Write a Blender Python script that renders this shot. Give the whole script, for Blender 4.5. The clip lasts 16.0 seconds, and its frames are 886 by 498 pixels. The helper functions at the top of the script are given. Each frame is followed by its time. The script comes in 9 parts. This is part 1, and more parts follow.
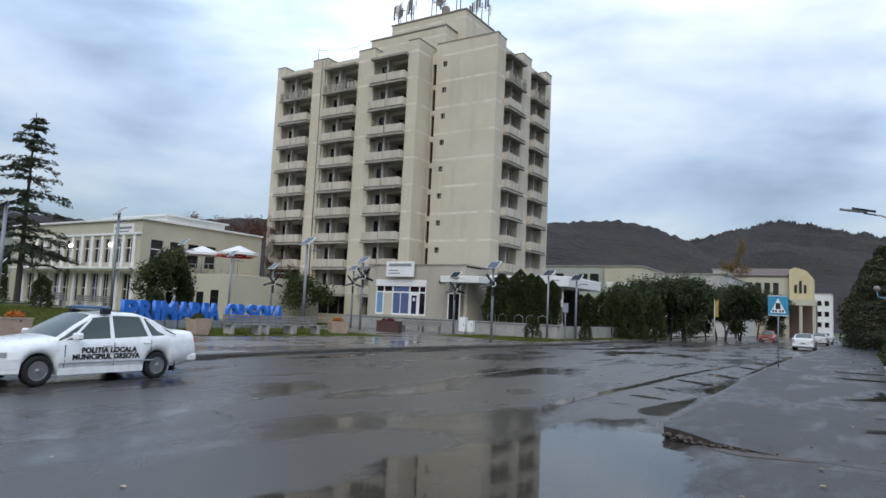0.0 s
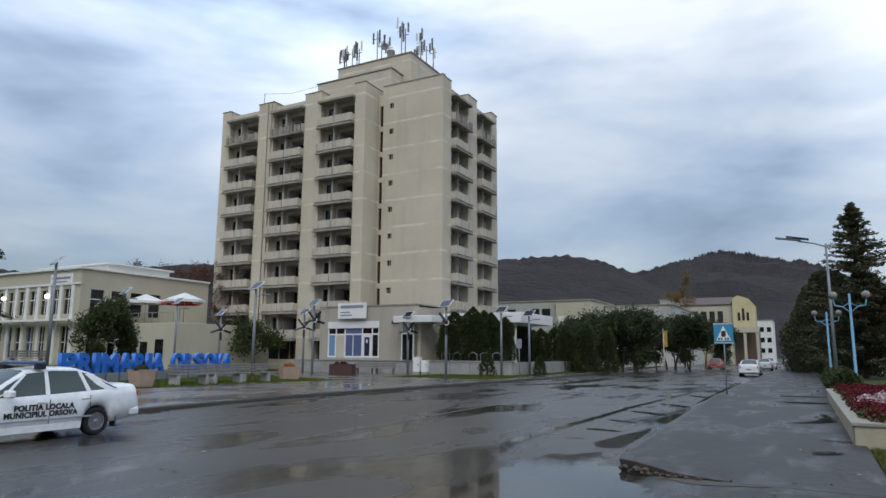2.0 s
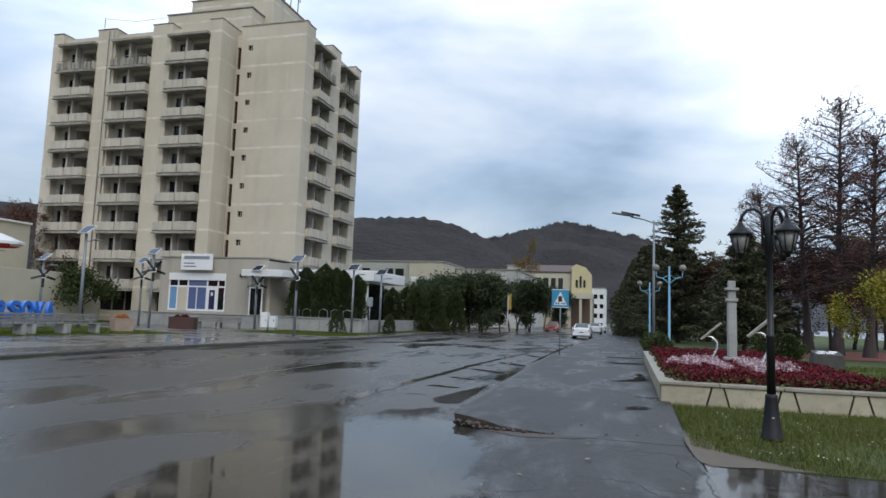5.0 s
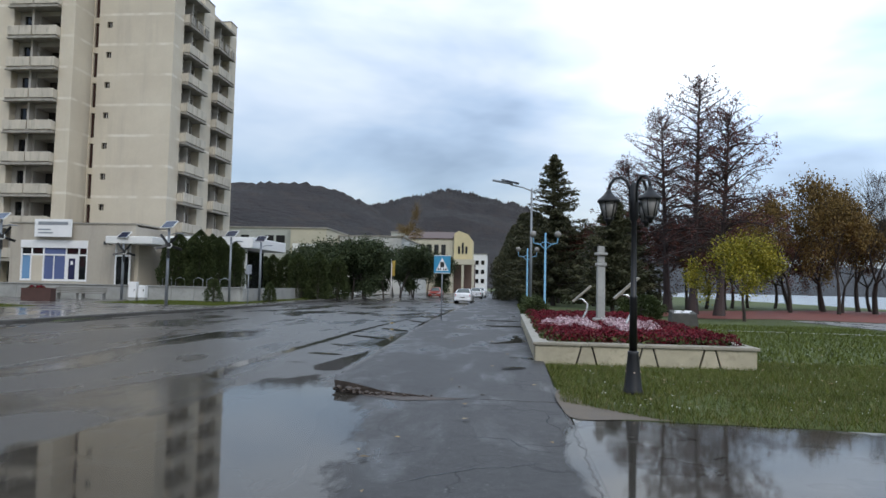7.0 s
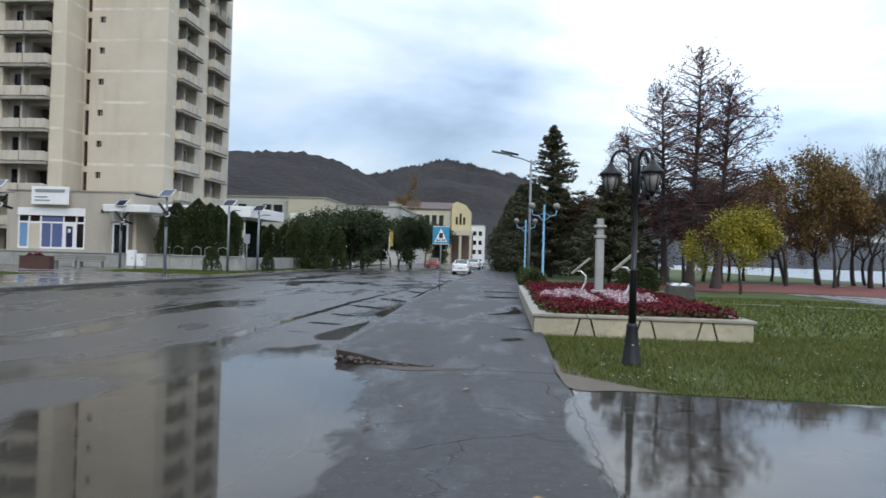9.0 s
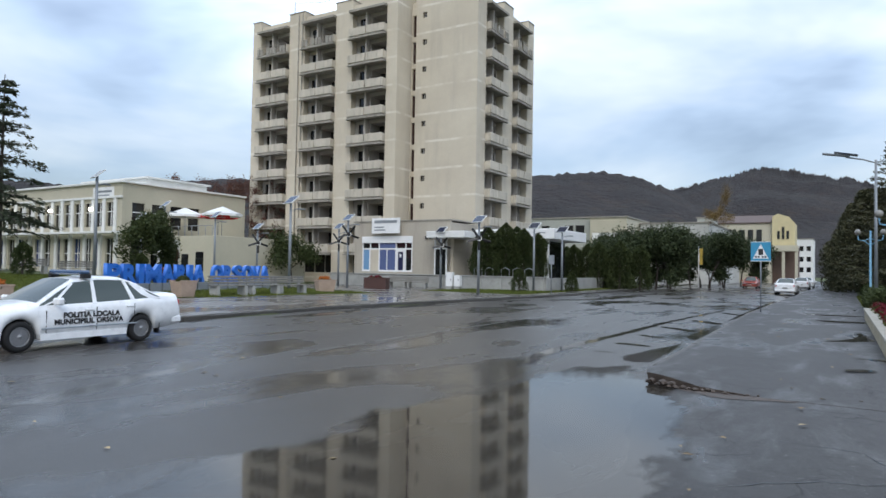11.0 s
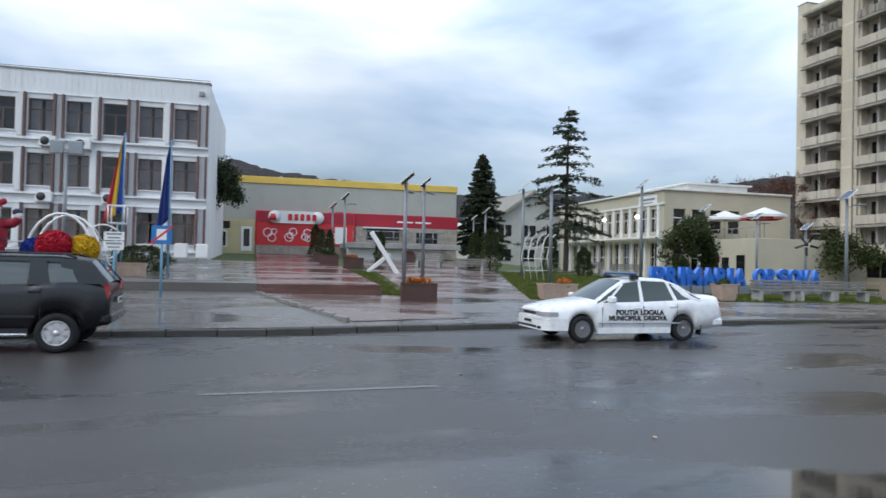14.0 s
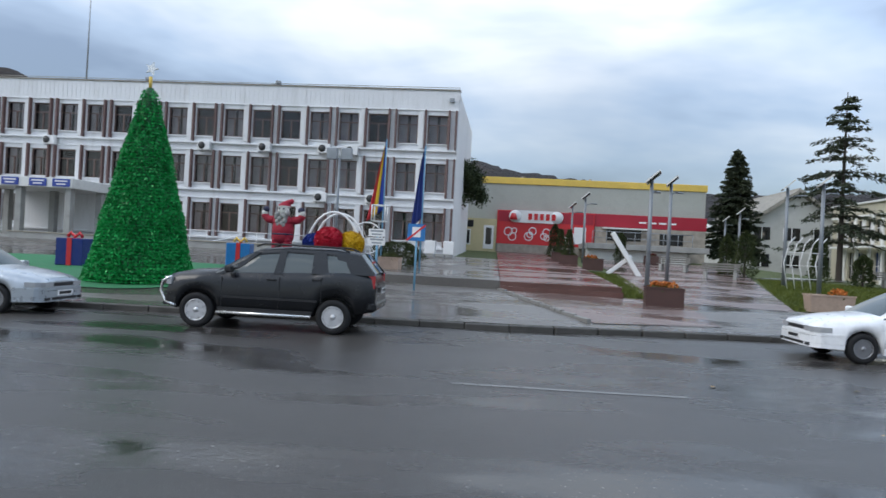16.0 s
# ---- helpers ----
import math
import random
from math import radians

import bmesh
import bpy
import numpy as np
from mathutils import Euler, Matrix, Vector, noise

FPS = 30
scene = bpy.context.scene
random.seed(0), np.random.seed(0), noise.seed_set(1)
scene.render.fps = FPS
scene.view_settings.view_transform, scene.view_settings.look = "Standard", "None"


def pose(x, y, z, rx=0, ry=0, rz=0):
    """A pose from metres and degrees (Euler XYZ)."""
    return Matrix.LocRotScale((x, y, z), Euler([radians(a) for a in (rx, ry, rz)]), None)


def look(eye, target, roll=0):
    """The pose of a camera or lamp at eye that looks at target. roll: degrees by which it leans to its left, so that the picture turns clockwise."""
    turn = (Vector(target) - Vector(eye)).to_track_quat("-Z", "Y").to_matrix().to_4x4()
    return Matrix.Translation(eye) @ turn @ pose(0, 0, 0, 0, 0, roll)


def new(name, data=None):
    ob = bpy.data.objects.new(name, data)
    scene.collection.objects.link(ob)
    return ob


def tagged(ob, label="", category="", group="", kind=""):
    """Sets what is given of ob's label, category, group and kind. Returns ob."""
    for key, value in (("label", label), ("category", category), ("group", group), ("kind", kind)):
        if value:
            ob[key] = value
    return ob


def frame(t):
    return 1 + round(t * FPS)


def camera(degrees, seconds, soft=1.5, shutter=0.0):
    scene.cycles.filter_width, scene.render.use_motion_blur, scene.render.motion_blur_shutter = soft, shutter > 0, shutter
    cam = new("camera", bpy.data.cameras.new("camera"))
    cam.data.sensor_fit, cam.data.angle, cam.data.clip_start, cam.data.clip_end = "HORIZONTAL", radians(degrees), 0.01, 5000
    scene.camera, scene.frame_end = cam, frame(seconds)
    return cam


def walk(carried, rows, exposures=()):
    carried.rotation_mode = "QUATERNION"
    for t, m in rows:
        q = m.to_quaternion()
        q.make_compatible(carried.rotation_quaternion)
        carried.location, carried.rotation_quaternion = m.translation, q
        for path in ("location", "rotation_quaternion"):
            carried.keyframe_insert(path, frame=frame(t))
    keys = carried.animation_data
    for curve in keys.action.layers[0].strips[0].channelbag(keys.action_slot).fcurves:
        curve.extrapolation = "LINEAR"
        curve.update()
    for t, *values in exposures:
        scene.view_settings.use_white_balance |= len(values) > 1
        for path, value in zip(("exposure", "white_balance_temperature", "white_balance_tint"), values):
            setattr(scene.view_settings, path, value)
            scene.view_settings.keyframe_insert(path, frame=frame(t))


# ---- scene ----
cam = camera(67.55, 16.0, soft=1.5, shutter=0.2)
PATH = [
    (0, pose(0.030, -0.051, 1.707, 95.51, -2.63, 32.08)),
    (0.5, pose(0.028, -0.002, 1.706, 96.42, -2.22, 30.39)),
    (1, pose(0.021, -0.109, 1.717, 97.26, -1.60, 30.62)),
    (1.5, pose(0.050, -0.057, 1.718, 98.79, -0.29, 29.95)),
    (2, pose(0.031, -0.015, 1.704, 99.01, -0.33, 28.16)),
    (2.5, pose(0.037, 0.026, 1.702, 98.71, 0.29, 26.86)),
    (3, pose(0.045, -0.061, 1.710, 98.20, 0.22, 25.44)),
    (5.5, pose(0.128, 0.110, 1.677, 95.17, -1.76, 12.81)),
    (6, pose(0.131, 0.136, 1.669, 94.55, -1.13, 10.32)),
    (6.5, pose(0.151, 0.141, 1.679, 93.87, -1.25, 7.98)),
    (7, pose(0.166, 0.147, 1.674, 93.13, -1.24, 5.56)),
    (7.5, pose(0.174, 0.160, 1.681, 92.52, -0.96, 3.51)),
    (8, pose(0.181, 0.159, 1.668, 91.78, -1.15, 1.62)),
    (8.5, pose(0.156, 0.164, 1.671, 91.11, -1.33, 1.29)),
    (9, pose(0.104, 0.111, 1.691, 90.59, -1.69, 5.32)),
    (9.5, pose(0.066, 0.074, 1.698, 90.50, -2.16, 12.09)),
    (10, pose(0.056, 0.037, 1.701, 90.86, -1.92, 20.44)),
    (12.5, pose(0.013, 0.114, 1.642, 91.78, -0.23, 46.72)),
    (13, pose(0.012, 0.044, 1.664, 91.32, -0.22, 56.54)),
    (13.5, pose(0.037, 0.037, 1.677, 91.16, -0.31, 66.09)),
    (14, pose(0.064, 0.043, 1.662, 91.09, -1.33, 75.40)),
    (14.5, pose(0.081, 0.074, 1.670, 90.86, -1.15, 79.64)),
    (15, pose(0.119, 0.032, 1.665, 90.80, -1.37, 84.52)),
    (15.5, pose(0.122, -0.038, 1.675, 90.64, -2.14, 90.86)),
    (16, pose(0.118, -0.101, 1.671, 90.28, -3.05, 95.67)),
]
EXPOSURES = [(0.0, -0.12), (1.5, -0.40), (3.0, -0.44), (5.5, -0.15), (7.0, -0.08), (9.0, 0.12), (10.0, 0.12), (12.5, 0.06), (14.0, 0.06), (16.0, 0.02)]
walk(cam, PATH, EXPOSURES)

# ---- light: overcast afternoon after rain ----
CLOUD_TURN = 55.0
SUN_ELEV, SUN_AZ = 42.0, 150.0      # behind the walker, over the lake
world = bpy.data.worlds.new("overcast_sky")
scene.world = world
world.use_nodes = True
wn, wl = world.node_tree.nodes, world.node_tree.links
wn.clear()


def wnode(kind, **values):
    n = wn.new(kind)
    for key, value in values.items():
        n.inputs[key.replace("_", " ")].default_value = value
    return n


w_out = wn.new("ShaderNodeOutputWorld")
w_bg = wn.new("ShaderNodeBackground")
w_sky = wn.new("ShaderNodeTexSky")
w_sky.sky_type = "NISHITA"
w_sky.sun_disc = False
w_sky.sun_elevation = radians(SUN_ELEV)
w_sky.sun_rotation = radians(SUN_AZ)
w_co = wn.new("ShaderNodeTexCoord")
w_map = wn.new("ShaderNodeMapping")
w_map.inputs["Location"].default_value = (3.1, 0.4, 1.2)
w_map.inputs["Rotation"].default_value = (0.0, 0.0, radians(CLOUD_TURN))
w_map.inputs["Scale"].default_value = (1.0, 1.0, 3.2)
w_map2 = wn.new("ShaderNodeMapping")
w_map2.inputs["Location"].default_value = (0.3, 2.0, 0.1)
w_map2.inputs["Scale"].default_value = (2.0, 2.0, 5.0)
w_n1 = wnode("ShaderNodeTexNoise", Scale=1.5, Detail=5.0, Roughness=0.5, Distortion=0.3)
w_n2 = wnode("ShaderNodeTexNoise", Scale=1.6, Detail=4.0, Roughness=0.5, Distortion=0.2)
wl.new(w_co.outputs["Generated"], w_map.inputs["Vector"])
wl.new(w_co.outputs["Generated"], w_map2.inputs["Vector"])
wl.new(w_map.outputs["Vector"], w_n1.inputs["Vector"])
wl.new(w_map2.outputs["Vector"], w_n2.inputs["Vector"])
w_mix = wn.new("ShaderNodeMix")
w_mix.data_type = "FLOAT"
w_mix.inputs[0].default_value = 0.3
wl.new(w_n1.outputs["Fac"], w_mix.inputs[2])
wl.new(w_n2.outputs["Fac"], w_mix.inputs[3])
w_ramp = wn.new("ShaderNodeValToRGB")
cr = w_ramp.color_ramp
cr.elements[0].position, cr.elements[0].color = 0.40, (0.26, 0.33, 0.46, 1)
cr.elements[1].position, cr.elements[1].color = 0.63, (0.97, 1.02, 1.07, 1)
mid = cr.elements.new(0.49)
mid.color = (0.50, 0.62, 0.80, 1)
wl.new(w_mix.outputs[0], w_ramp.inputs["Fac"])
# overcast skies brighten towards the zenith
w_sep = wn.new("ShaderNodeSeparateXYZ")
wl.new(w_co.outputs["Generated"], w_sep.inputs[0])
w_grad = wn.new("ShaderNodeMapRange")
w_grad.inputs["From Min"].default_value = 0.0
w_grad.inputs["From Max"].default_value = 0.62
w_grad.inputs["To Min"].default_value = 0.40
w_grad.inputs["To Max"].default_value = 1.75
wl.new(w_sep.outputs["Z"], w_grad.inputs["Value"])
w_mul = wn.new("ShaderNodeMix")
w_mul.data_type, w_mul.blend_type = "RGBA", "MULTIPLY"
w_mul.inputs[0].default_value = 1.0
wl.new(w_ramp.outputs["Color"], w_mul.inputs[6])
wl.new(w_grad.outputs["Result"], w_mul.inputs[7])
w_blue = wn.new("ShaderNodeMix")            # a little clear sky through the cloud
w_blue.data_type, w_blue.blend_type = "RGBA", "ADD"
w_blue.inputs[0].default_value = 0.06
def cloud_side(direction, a, b, value, source):
    """Cloud that thins or thickens towards one side of the sky."""
    dot = wn.new("ShaderNodeVectorMath")
    dot.operation = "DOT_PRODUCT"
    dot.inputs[1].default_value = Vector(direction).normalized()
    wl.new(w_co.outputs["Generated"], dot.inputs[0])
    rng_ = wn.new("ShaderNodeMapRange")
    rng_.interpolation_type = "SMOOTHSTEP"
    for key, v in (("From Min", a), ("From Max", b), ("To Min", 1.0), ("To Max", value)):
        rng_.inputs[key].default_value = v
    wl.new(dot.outputs["Value"], rng_.inputs["Value"])
    mul = wn.new("ShaderNodeMix")
    mul.data_type, mul.blend_type = "RGBA", "MULTIPLY"
    mul.inputs[0].default_value = 1.0
    wl.new(source, mul.inputs[6])
    wl.new(rng_.outputs["Result"], mul.inputs[7])
    return mul.outputs[2]


w_thin = cloud_side((0.54, 0.81, 0.22), 0.82, 0.99, 1.62, w_mul.outputs[2])
w_thin = cloud_side((-0.72, 0.48, 0.50), 0.84, 1.0, 1.45, w_thin)
w_bank = cloud_side((-0.90, 0.42, 0.06), 0.84, 1.0, 0.76, w_thin)
wl.new(w_bank, w_blue.inputs[6])
wl.new(w_sky.outputs["Color"], w_blue.inputs[7])
wl.new(w_blue.outputs[2], w_bg.inputs["Color"])
w_bg.inputs["Strength"].default_value = 0.85
wl.new(w_bg.outputs[0], w_out.inputs["Surface"])

sun = new("sun", bpy.data.lights.new("sun", "SUN"))
sun.data.energy, sun.data.angle, sun.data.color = 1.2, radians(35), (1.0, 0.96, 0.9)
sun_az = radians(SUN_AZ)
sun.matrix_world = look((40 * math.sin(sun_az), 40 * math.cos(sun_az), 40 * math.tan(radians(SUN_ELEV))), (0, 0, 0))

# ---- materials ----
def rgb(c):
    return (*c, 1.0) if len(c) == 3 else c


def nodes_of(name):
    m = bpy.data.materials.new(name)
    m.use_nodes = True
    nt = m.node_tree
    return m, nt, nt.nodes["Principled BSDF"]


def noise_node(nt, co, scale, detail=4.0, rough=0.55, stretch=None, distortion=0.0):
    n = nt.nodes.new("ShaderNodeTexNoise")
    n.inputs["Scale"].default_value = scale
    n.inputs["Detail"].default_value = detail
    n.inputs["Roughness"].default_value = rough
    n.inputs["Distortion"].default_value = distortion
    if stretch:
        mp = nt.nodes.new("ShaderNodeMapping")
        mp.inputs["Scale"].default_value = stretch
        nt.links.new(co, mp.inputs["Vector"])
        co = mp.outputs["Vector"]
    nt.links.new(co, n.inputs["Vector"])
    return n


def math_node(nt, op, a, b=None, clamp=False):
    n = nt.nodes.new("ShaderNodeMath")
    n.operation, n.use_clamp = op, clamp
    for k, v in enumerate((a, b)):
        if v is None:
            continue
        if isinstance(v, (int, float)):
            n.inputs[k].default_value = v
        else:
            nt.links.new(v, n.inputs[k])
    return n.outputs[0]


def range_node(nt, value, a, b, c, d, smooth=False):
    n = nt.nodes.new("ShaderNodeMapRange")
    if smooth:
        n.interpolation_type = "SMOOTHSTEP"
    for key, v in (("From Min", a), ("From Max", b), ("To Min", c), ("To Max", d)):
        n.inputs[key].default_value = v
    nt.links.new(value, n.inputs["Value"])
    return n.outputs["Result"]


def mix_col(nt, fac, a, b, blend="MIX"):
    n = nt.nodes.new("ShaderNodeMix")
    n.data_type, n.blend_type = "RGBA", blend
    for k, v in ((0, fac), (6, a), (7, b)):
        if isinstance(v, (int, float)):
            n.inputs[k].default_value = v
        elif isinstance(v, tuple):
            n.inputs[k].default_value = rgb(v)
        else:
            nt.links.new(v, n.inputs[k])
    return n.outputs[2]


def position(nt):
    return nt.nodes.new("ShaderNodeNewGeometry").outputs["Position"]


def bump_to(nt, bsdf, height, strength, distance):
    b = nt.nodes.new("ShaderNodeBump")
    b.inputs["Strength"].default_value = strength
    b.inputs["Distance"].default_value = distance
    nt.links.new(height, b.inputs["Height"])
    nt.links.new(b.outputs["Normal"], bsdf.inputs["Normal"])


def surface(name, col, rough=0.6, var=0.18, scale=1.2, fine=14.0, bump=0.2, dist=0.01, metal=0.0, dirt=None, dirt_amount=0.35,
            streak=False, island=0.0, objrandom=0.0, spec=0.5):
    """A weathered surface: broad stains and a fine grain over one base colour."""
    m, nt, b = nodes_of(name)
    co = position(nt)
    stretch = (1.0, 1.0, 0.18) if streak else None
    broad = noise_node(nt, co, scale, 4.0, 0.6, stretch)
    grain = noise_node(nt, co, fine, 5.0, 0.6)
    dark = tuple(c * (1 - var) for c in col)
    light = tuple(min(1.0, c * (1 + var)) for c in col)
    c1 = mix_col(nt, range_node(nt, broad.outputs["Fac"], 0.3, 0.7, 0, 1), dark, light)
    c2 = mix_col(nt, range_node(nt, grain.outputs["Fac"], 0.25, 0.75, 0, 0.5), c1, tuple(c * 0.8 for c in col))
    if dirt:
        d = noise_node(nt, co, scale * 2.3, 6.0, 0.65, stretch, 0.4)
        c2 = mix_col(nt, range_node(nt, d.outputs["Fac"], 0.52, 0.72, 0, dirt_amount), c2, dirt)
    if island or objrandom:
        src = nt.nodes.new("ShaderNodeNewGeometry").outputs["Random Per Island"] if island else nt.nodes.new("ShaderNodeObjectInfo").outputs["Random"]
        amount = island or objrandom
        f = range_node(nt, src, 0, 1, 1 - amount, 1 + amount)
        cc = nt.nodes.new("ShaderNodeCombineColor")
        for k in range(3):
            nt.links.new(f, cc.inputs[k])
        c2 = mix_col(nt, 1.0, c2, cc.outputs[0], "MULTIPLY")
    nt.links.new(c2, b.inputs["Base Color"])
    nt.links.new(range_node(nt, broad.outputs["Fac"], 0.3, 0.7, max(0.02, rough - 0.1), min(1, rough + 0.1)), b.inputs["Roughness"])
    b.inputs["Metallic"].default_value = metal
    b.inputs["Specular IOR Level"].default_value = spec
    if bump:
        bump_to(nt, b, grain.outputs["Fac"], bump, dist)
    return m


def plain(name, col, rough=0.4, metal=0.0, emit=0.0, coat=0.0):
    m, nt, b = nodes_of(name)
    n = noise_node(nt, position(nt), 6.0, 4.0)
    nt.links.new(mix_col(nt, range_node(nt, n.outputs["Fac"], 0.3, 0.7, 0, 1), tuple(c * 0.9 for c in col), tuple(min(1, c * 1.06) for c in col)), b.inputs["Base Color"])
    nt.links.new(range_node(nt, n.outputs["Fac"], 0.3, 0.7, max(0.02, rough * 0.85), min(1, rough * 1.2)), b.inputs["Roughness"])
    b.inputs["Metallic"].default_value = metal
    b.inputs["Coat Weight"].default_value = coat
    b.inputs["Coat Roughness"].default_value = 0.06
    if emit:
        b.inputs["Emission Color"].default_value = rgb(col)
        b.inputs["Emission Strength"].default_value = emit
    return m


def glazing(name, col, rough=0.05):
    m, nt, b = nodes_of(name)
    n = noise_node(nt, position(nt), 0.9, 2.0)
    bump_to(nt, b, n.outputs["Fac"], 0.08, 0.02)
    b.inputs["Base Color"].default_value = rgb(col)
    b.inputs["Roughness"].default_value = rough
    return m


def wet_asphalt(name, col, dry_rough, wet_rough, wet_lo, wet_hi, scale, cracks=0.0):
    """Rain-wet asphalt: stones under a water film of uneven depth."""
    m, nt, b = nodes_of(name)
    co = position(nt)
    stones = noise_node(nt, co, 55.0, 3.0, 0.7)
    broad = noise_node(nt, co, 0.35, 5.0, 0.6, (1.0, 0.45, 1.0))
    film = noise_node(nt, co, scale, 5.0, 0.55, (1.0, 0.35, 1.0), 0.3)
    wet = range_node(nt, film.outputs["Fac"], wet_lo, wet_hi, 0, 1, True)
    c = mix_col(nt, range_node(nt, broad.outputs["Fac"], 0.3, 0.7, 0, 1), tuple(k * 0.72 for k in col), tuple(k * 1.35 for k in col))
    c = mix_col(nt, range_node(nt, stones.outputs["Fac"], 0.35, 0.7, 0, 0.6), c, tuple(k * 1.9 for k in col))
    c = mix_col(nt, math_node(nt, "MULTIPLY", wet, 0.5), c, tuple(k * 0.5 for k in col))
    height = math_node(nt, "MULTIPLY", stones.outputs["Fac"], math_node(nt, "SUBTRACT", 1.05, wet))
    if cracks:
        v = nt.nodes.new("ShaderNodeTexVoronoi")
        v.feature = "DISTANCE_TO_EDGE"
        v.inputs["Scale"].default_value = 0.42
        warp = noise_node(nt, co, 1.3, 5.0, 0.6)
        add = nt.nodes.new("ShaderNodeMix")
        add.data_type, add.blend_type = "RGBA", "ADD"
        add.inputs[0].default_value = 0.9
        nt.links.new(co, add.inputs[6])
        nt.links.new(warp.outputs["Color"], add.inputs[7])
        nt.links.new(add.outputs[2], v.inputs["Vector"])
        line = range_node(nt, v.outputs["Distance"], 0.0, 0.011, 1, 0, True)
        gap = noise_node(nt, co, 0.8, 2.0)
        line = math_node(nt, "MULTIPLY", line, range_node(nt, gap.outputs["Fac"], 0.36, 0.5, 0, cracks))
        c = mix_col(nt, line, c, (0.012, 0.012, 0.013))
        height = math_node(nt, "SUBTRACT", height, line)
        mottle = noise_node(nt, co, 6.0, 8.0, 0.75)
        dark = range_node(nt, mottle.outputs["Fac"], 0.36, 0.62, 0.45, 0.0, True)
        c = mix_col(nt, dark, c, tuple(k * 0.32 for k in col))
        height = math_node(nt, "ADD", height, math_node(nt, "MULTIPLY", mottle.outputs["Fac"], 0.45))
    speck = noise_node(nt, co, 21.0, 2.0, 0.5)
    c = mix_col(nt, range_node(nt, speck.outputs["Fac"], 0.66, 0.72, 0, 0.55), c, (0.22, 0.22, 0.21))
    nt.links.new(c, b.inputs["Base Color"])
    nt.links.new(range_node(nt, wet, 0, 1, dry_rough, wet_rough), b.inputs["Roughness"])
    b.inputs["IOR"].default_value = 1.4
    patchy = noise_node(nt, co, 7.0, 4.0, 0.65)
    height = math_node(nt, "ADD", height, math_node(nt, "MULTIPLY", patchy.outputs["Fac"], 0.8))
    bump_to(nt, b, height, 0.6, 0.008)
    return m


def tower_wall():
    """Rendered concrete panels: paler seams at each storey, rain streaks."""
    m, nt, b = nodes_of("beige_render")
    co = position(nt)
    sep = nt.nodes.new("ShaderNodeSeparateXYZ")
    nt.links.new(co, sep.inputs[0])
    wob = noise_node(nt, co, 0.5, 4.0)
    z = math_node(nt, "ADD", sep.outputs["Z"], math_node(nt, "MULTIPLY", wob.outputs["Fac"], 0.16))
    band = math_node(nt, "MODULO", math_node(nt, "ADD", z, 2.24), 2.72)
    seam = range_node(nt, math_node(nt, "ABSOLUTE", math_node(nt, "SUBTRACT", band, 0.2)), 0.06, 0.16, 1, 0, True)
    streaks = noise_node(nt, co, 0.9, 6.0, 0.6, (1.0, 1.0, 0.12))
    patch = noise_node(nt, co, 0.22, 4.0, 0.6)
    grain = noise_node(nt, co, 9.0, 6.0, 0.65)
    c = mix_col(nt, range_node(nt, patch.outputs["Fac"], 0.3, 0.7, 0, 1), (0.50, 0.44, 0.345), (0.60, 0.54, 0.43))
    c = mix_col(nt, range_node(nt, streaks.outputs["Fac"], 0.52, 0.75, 0, 0.45), c, (0.36, 0.32, 0.26))
    c = mix_col(nt, range_node(nt, grain.outputs["Fac"], 0.4, 0.75, 0, 0.25), c, (0.42, 0.38, 0.31))
    breaks = noise_node(nt, co, 0.6, 3.0)
    c = mix_col(nt, math_node(nt, "MULTIPLY", seam, range_node(nt, breaks.outputs["Fac"], 0.4, 0.6, 0.05, 0.7)), c, (0.72, 0.68, 0.60))
    nt.links.new(c, b.inputs["Base Color"])
    b.inputs["Roughness"].default_value = 0.85
    bump_to(nt, b, grain.outputs["Fac"], 0.25, 0.02)
    return m


ASPHALT = wet_asphalt("wet_road_asphalt", (0.047, 0.044, 0.041), 0.33, 0.09, 0.46, 0.64, 0.5)
FOOTWAY = wet_asphalt("wet_footway_asphalt", (0.040, 0.039, 0.039), 0.56, 0.20, 0.48, 0.70, 1.1, cracks=1.0)
BEIGE = tower_wall()
BALCONY = surface("balcony_concrete", (0.50, 0.455, 0.375), 0.85, 0.18, 1.1, 9.0, 0.3, 0.02, dirt=(0.17, 0.15, 0.12), dirt_amount=0.6, streak=True)
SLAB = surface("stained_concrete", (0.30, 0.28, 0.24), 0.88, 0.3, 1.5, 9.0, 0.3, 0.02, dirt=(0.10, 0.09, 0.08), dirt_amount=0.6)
RECESS = surface("recess_plaster", (0.42, 0.39, 0.35), 0.85, 0.15, 0.8, 9.0, 0.2)
# near-black: the shade inside rooms is put into the colour
ROOM_SHADE = surface("interior_shade", (0.035, 0.03, 0.027), 0.7, 0.3, 0.6)
DARK_GLASS = glazing("dark_glass", (0.012, 0.013, 0.014))
CONCRETE = surface("grey_concrete", (0.34, 0.34, 0.32), 0.7, 0.2, 0.9, 12.0, 0.25, dirt=(0.15, 0.15, 0.13))
KERB = surface("wet_kerb_stone", (0.070, 0.065, 0.057), 0.5, 0.35, 1.5, 12.0, 0.4, 0.015, dirt=(0.03, 0.028, 0.022), dirt_amount=0.6, objrandom=0.10)
WHITE_PANEL = surface("white_wall_panels", (0.78, 0.79, 0.80), 0.6, 0.06, 0.5, 9.0, 0.12, dirt=(0.45, 0.44, 0.42), dirt_amount=0.35, streak=True)
BROWN_FRAME = surface("brown_window_frame", (0.17, 0.11, 0.095), 0.5, 0.2, 2.0)
MAROON = surface("maroon_fin", (0.15, 0.088, 0.080), 0.55, 0.2, 1.5)
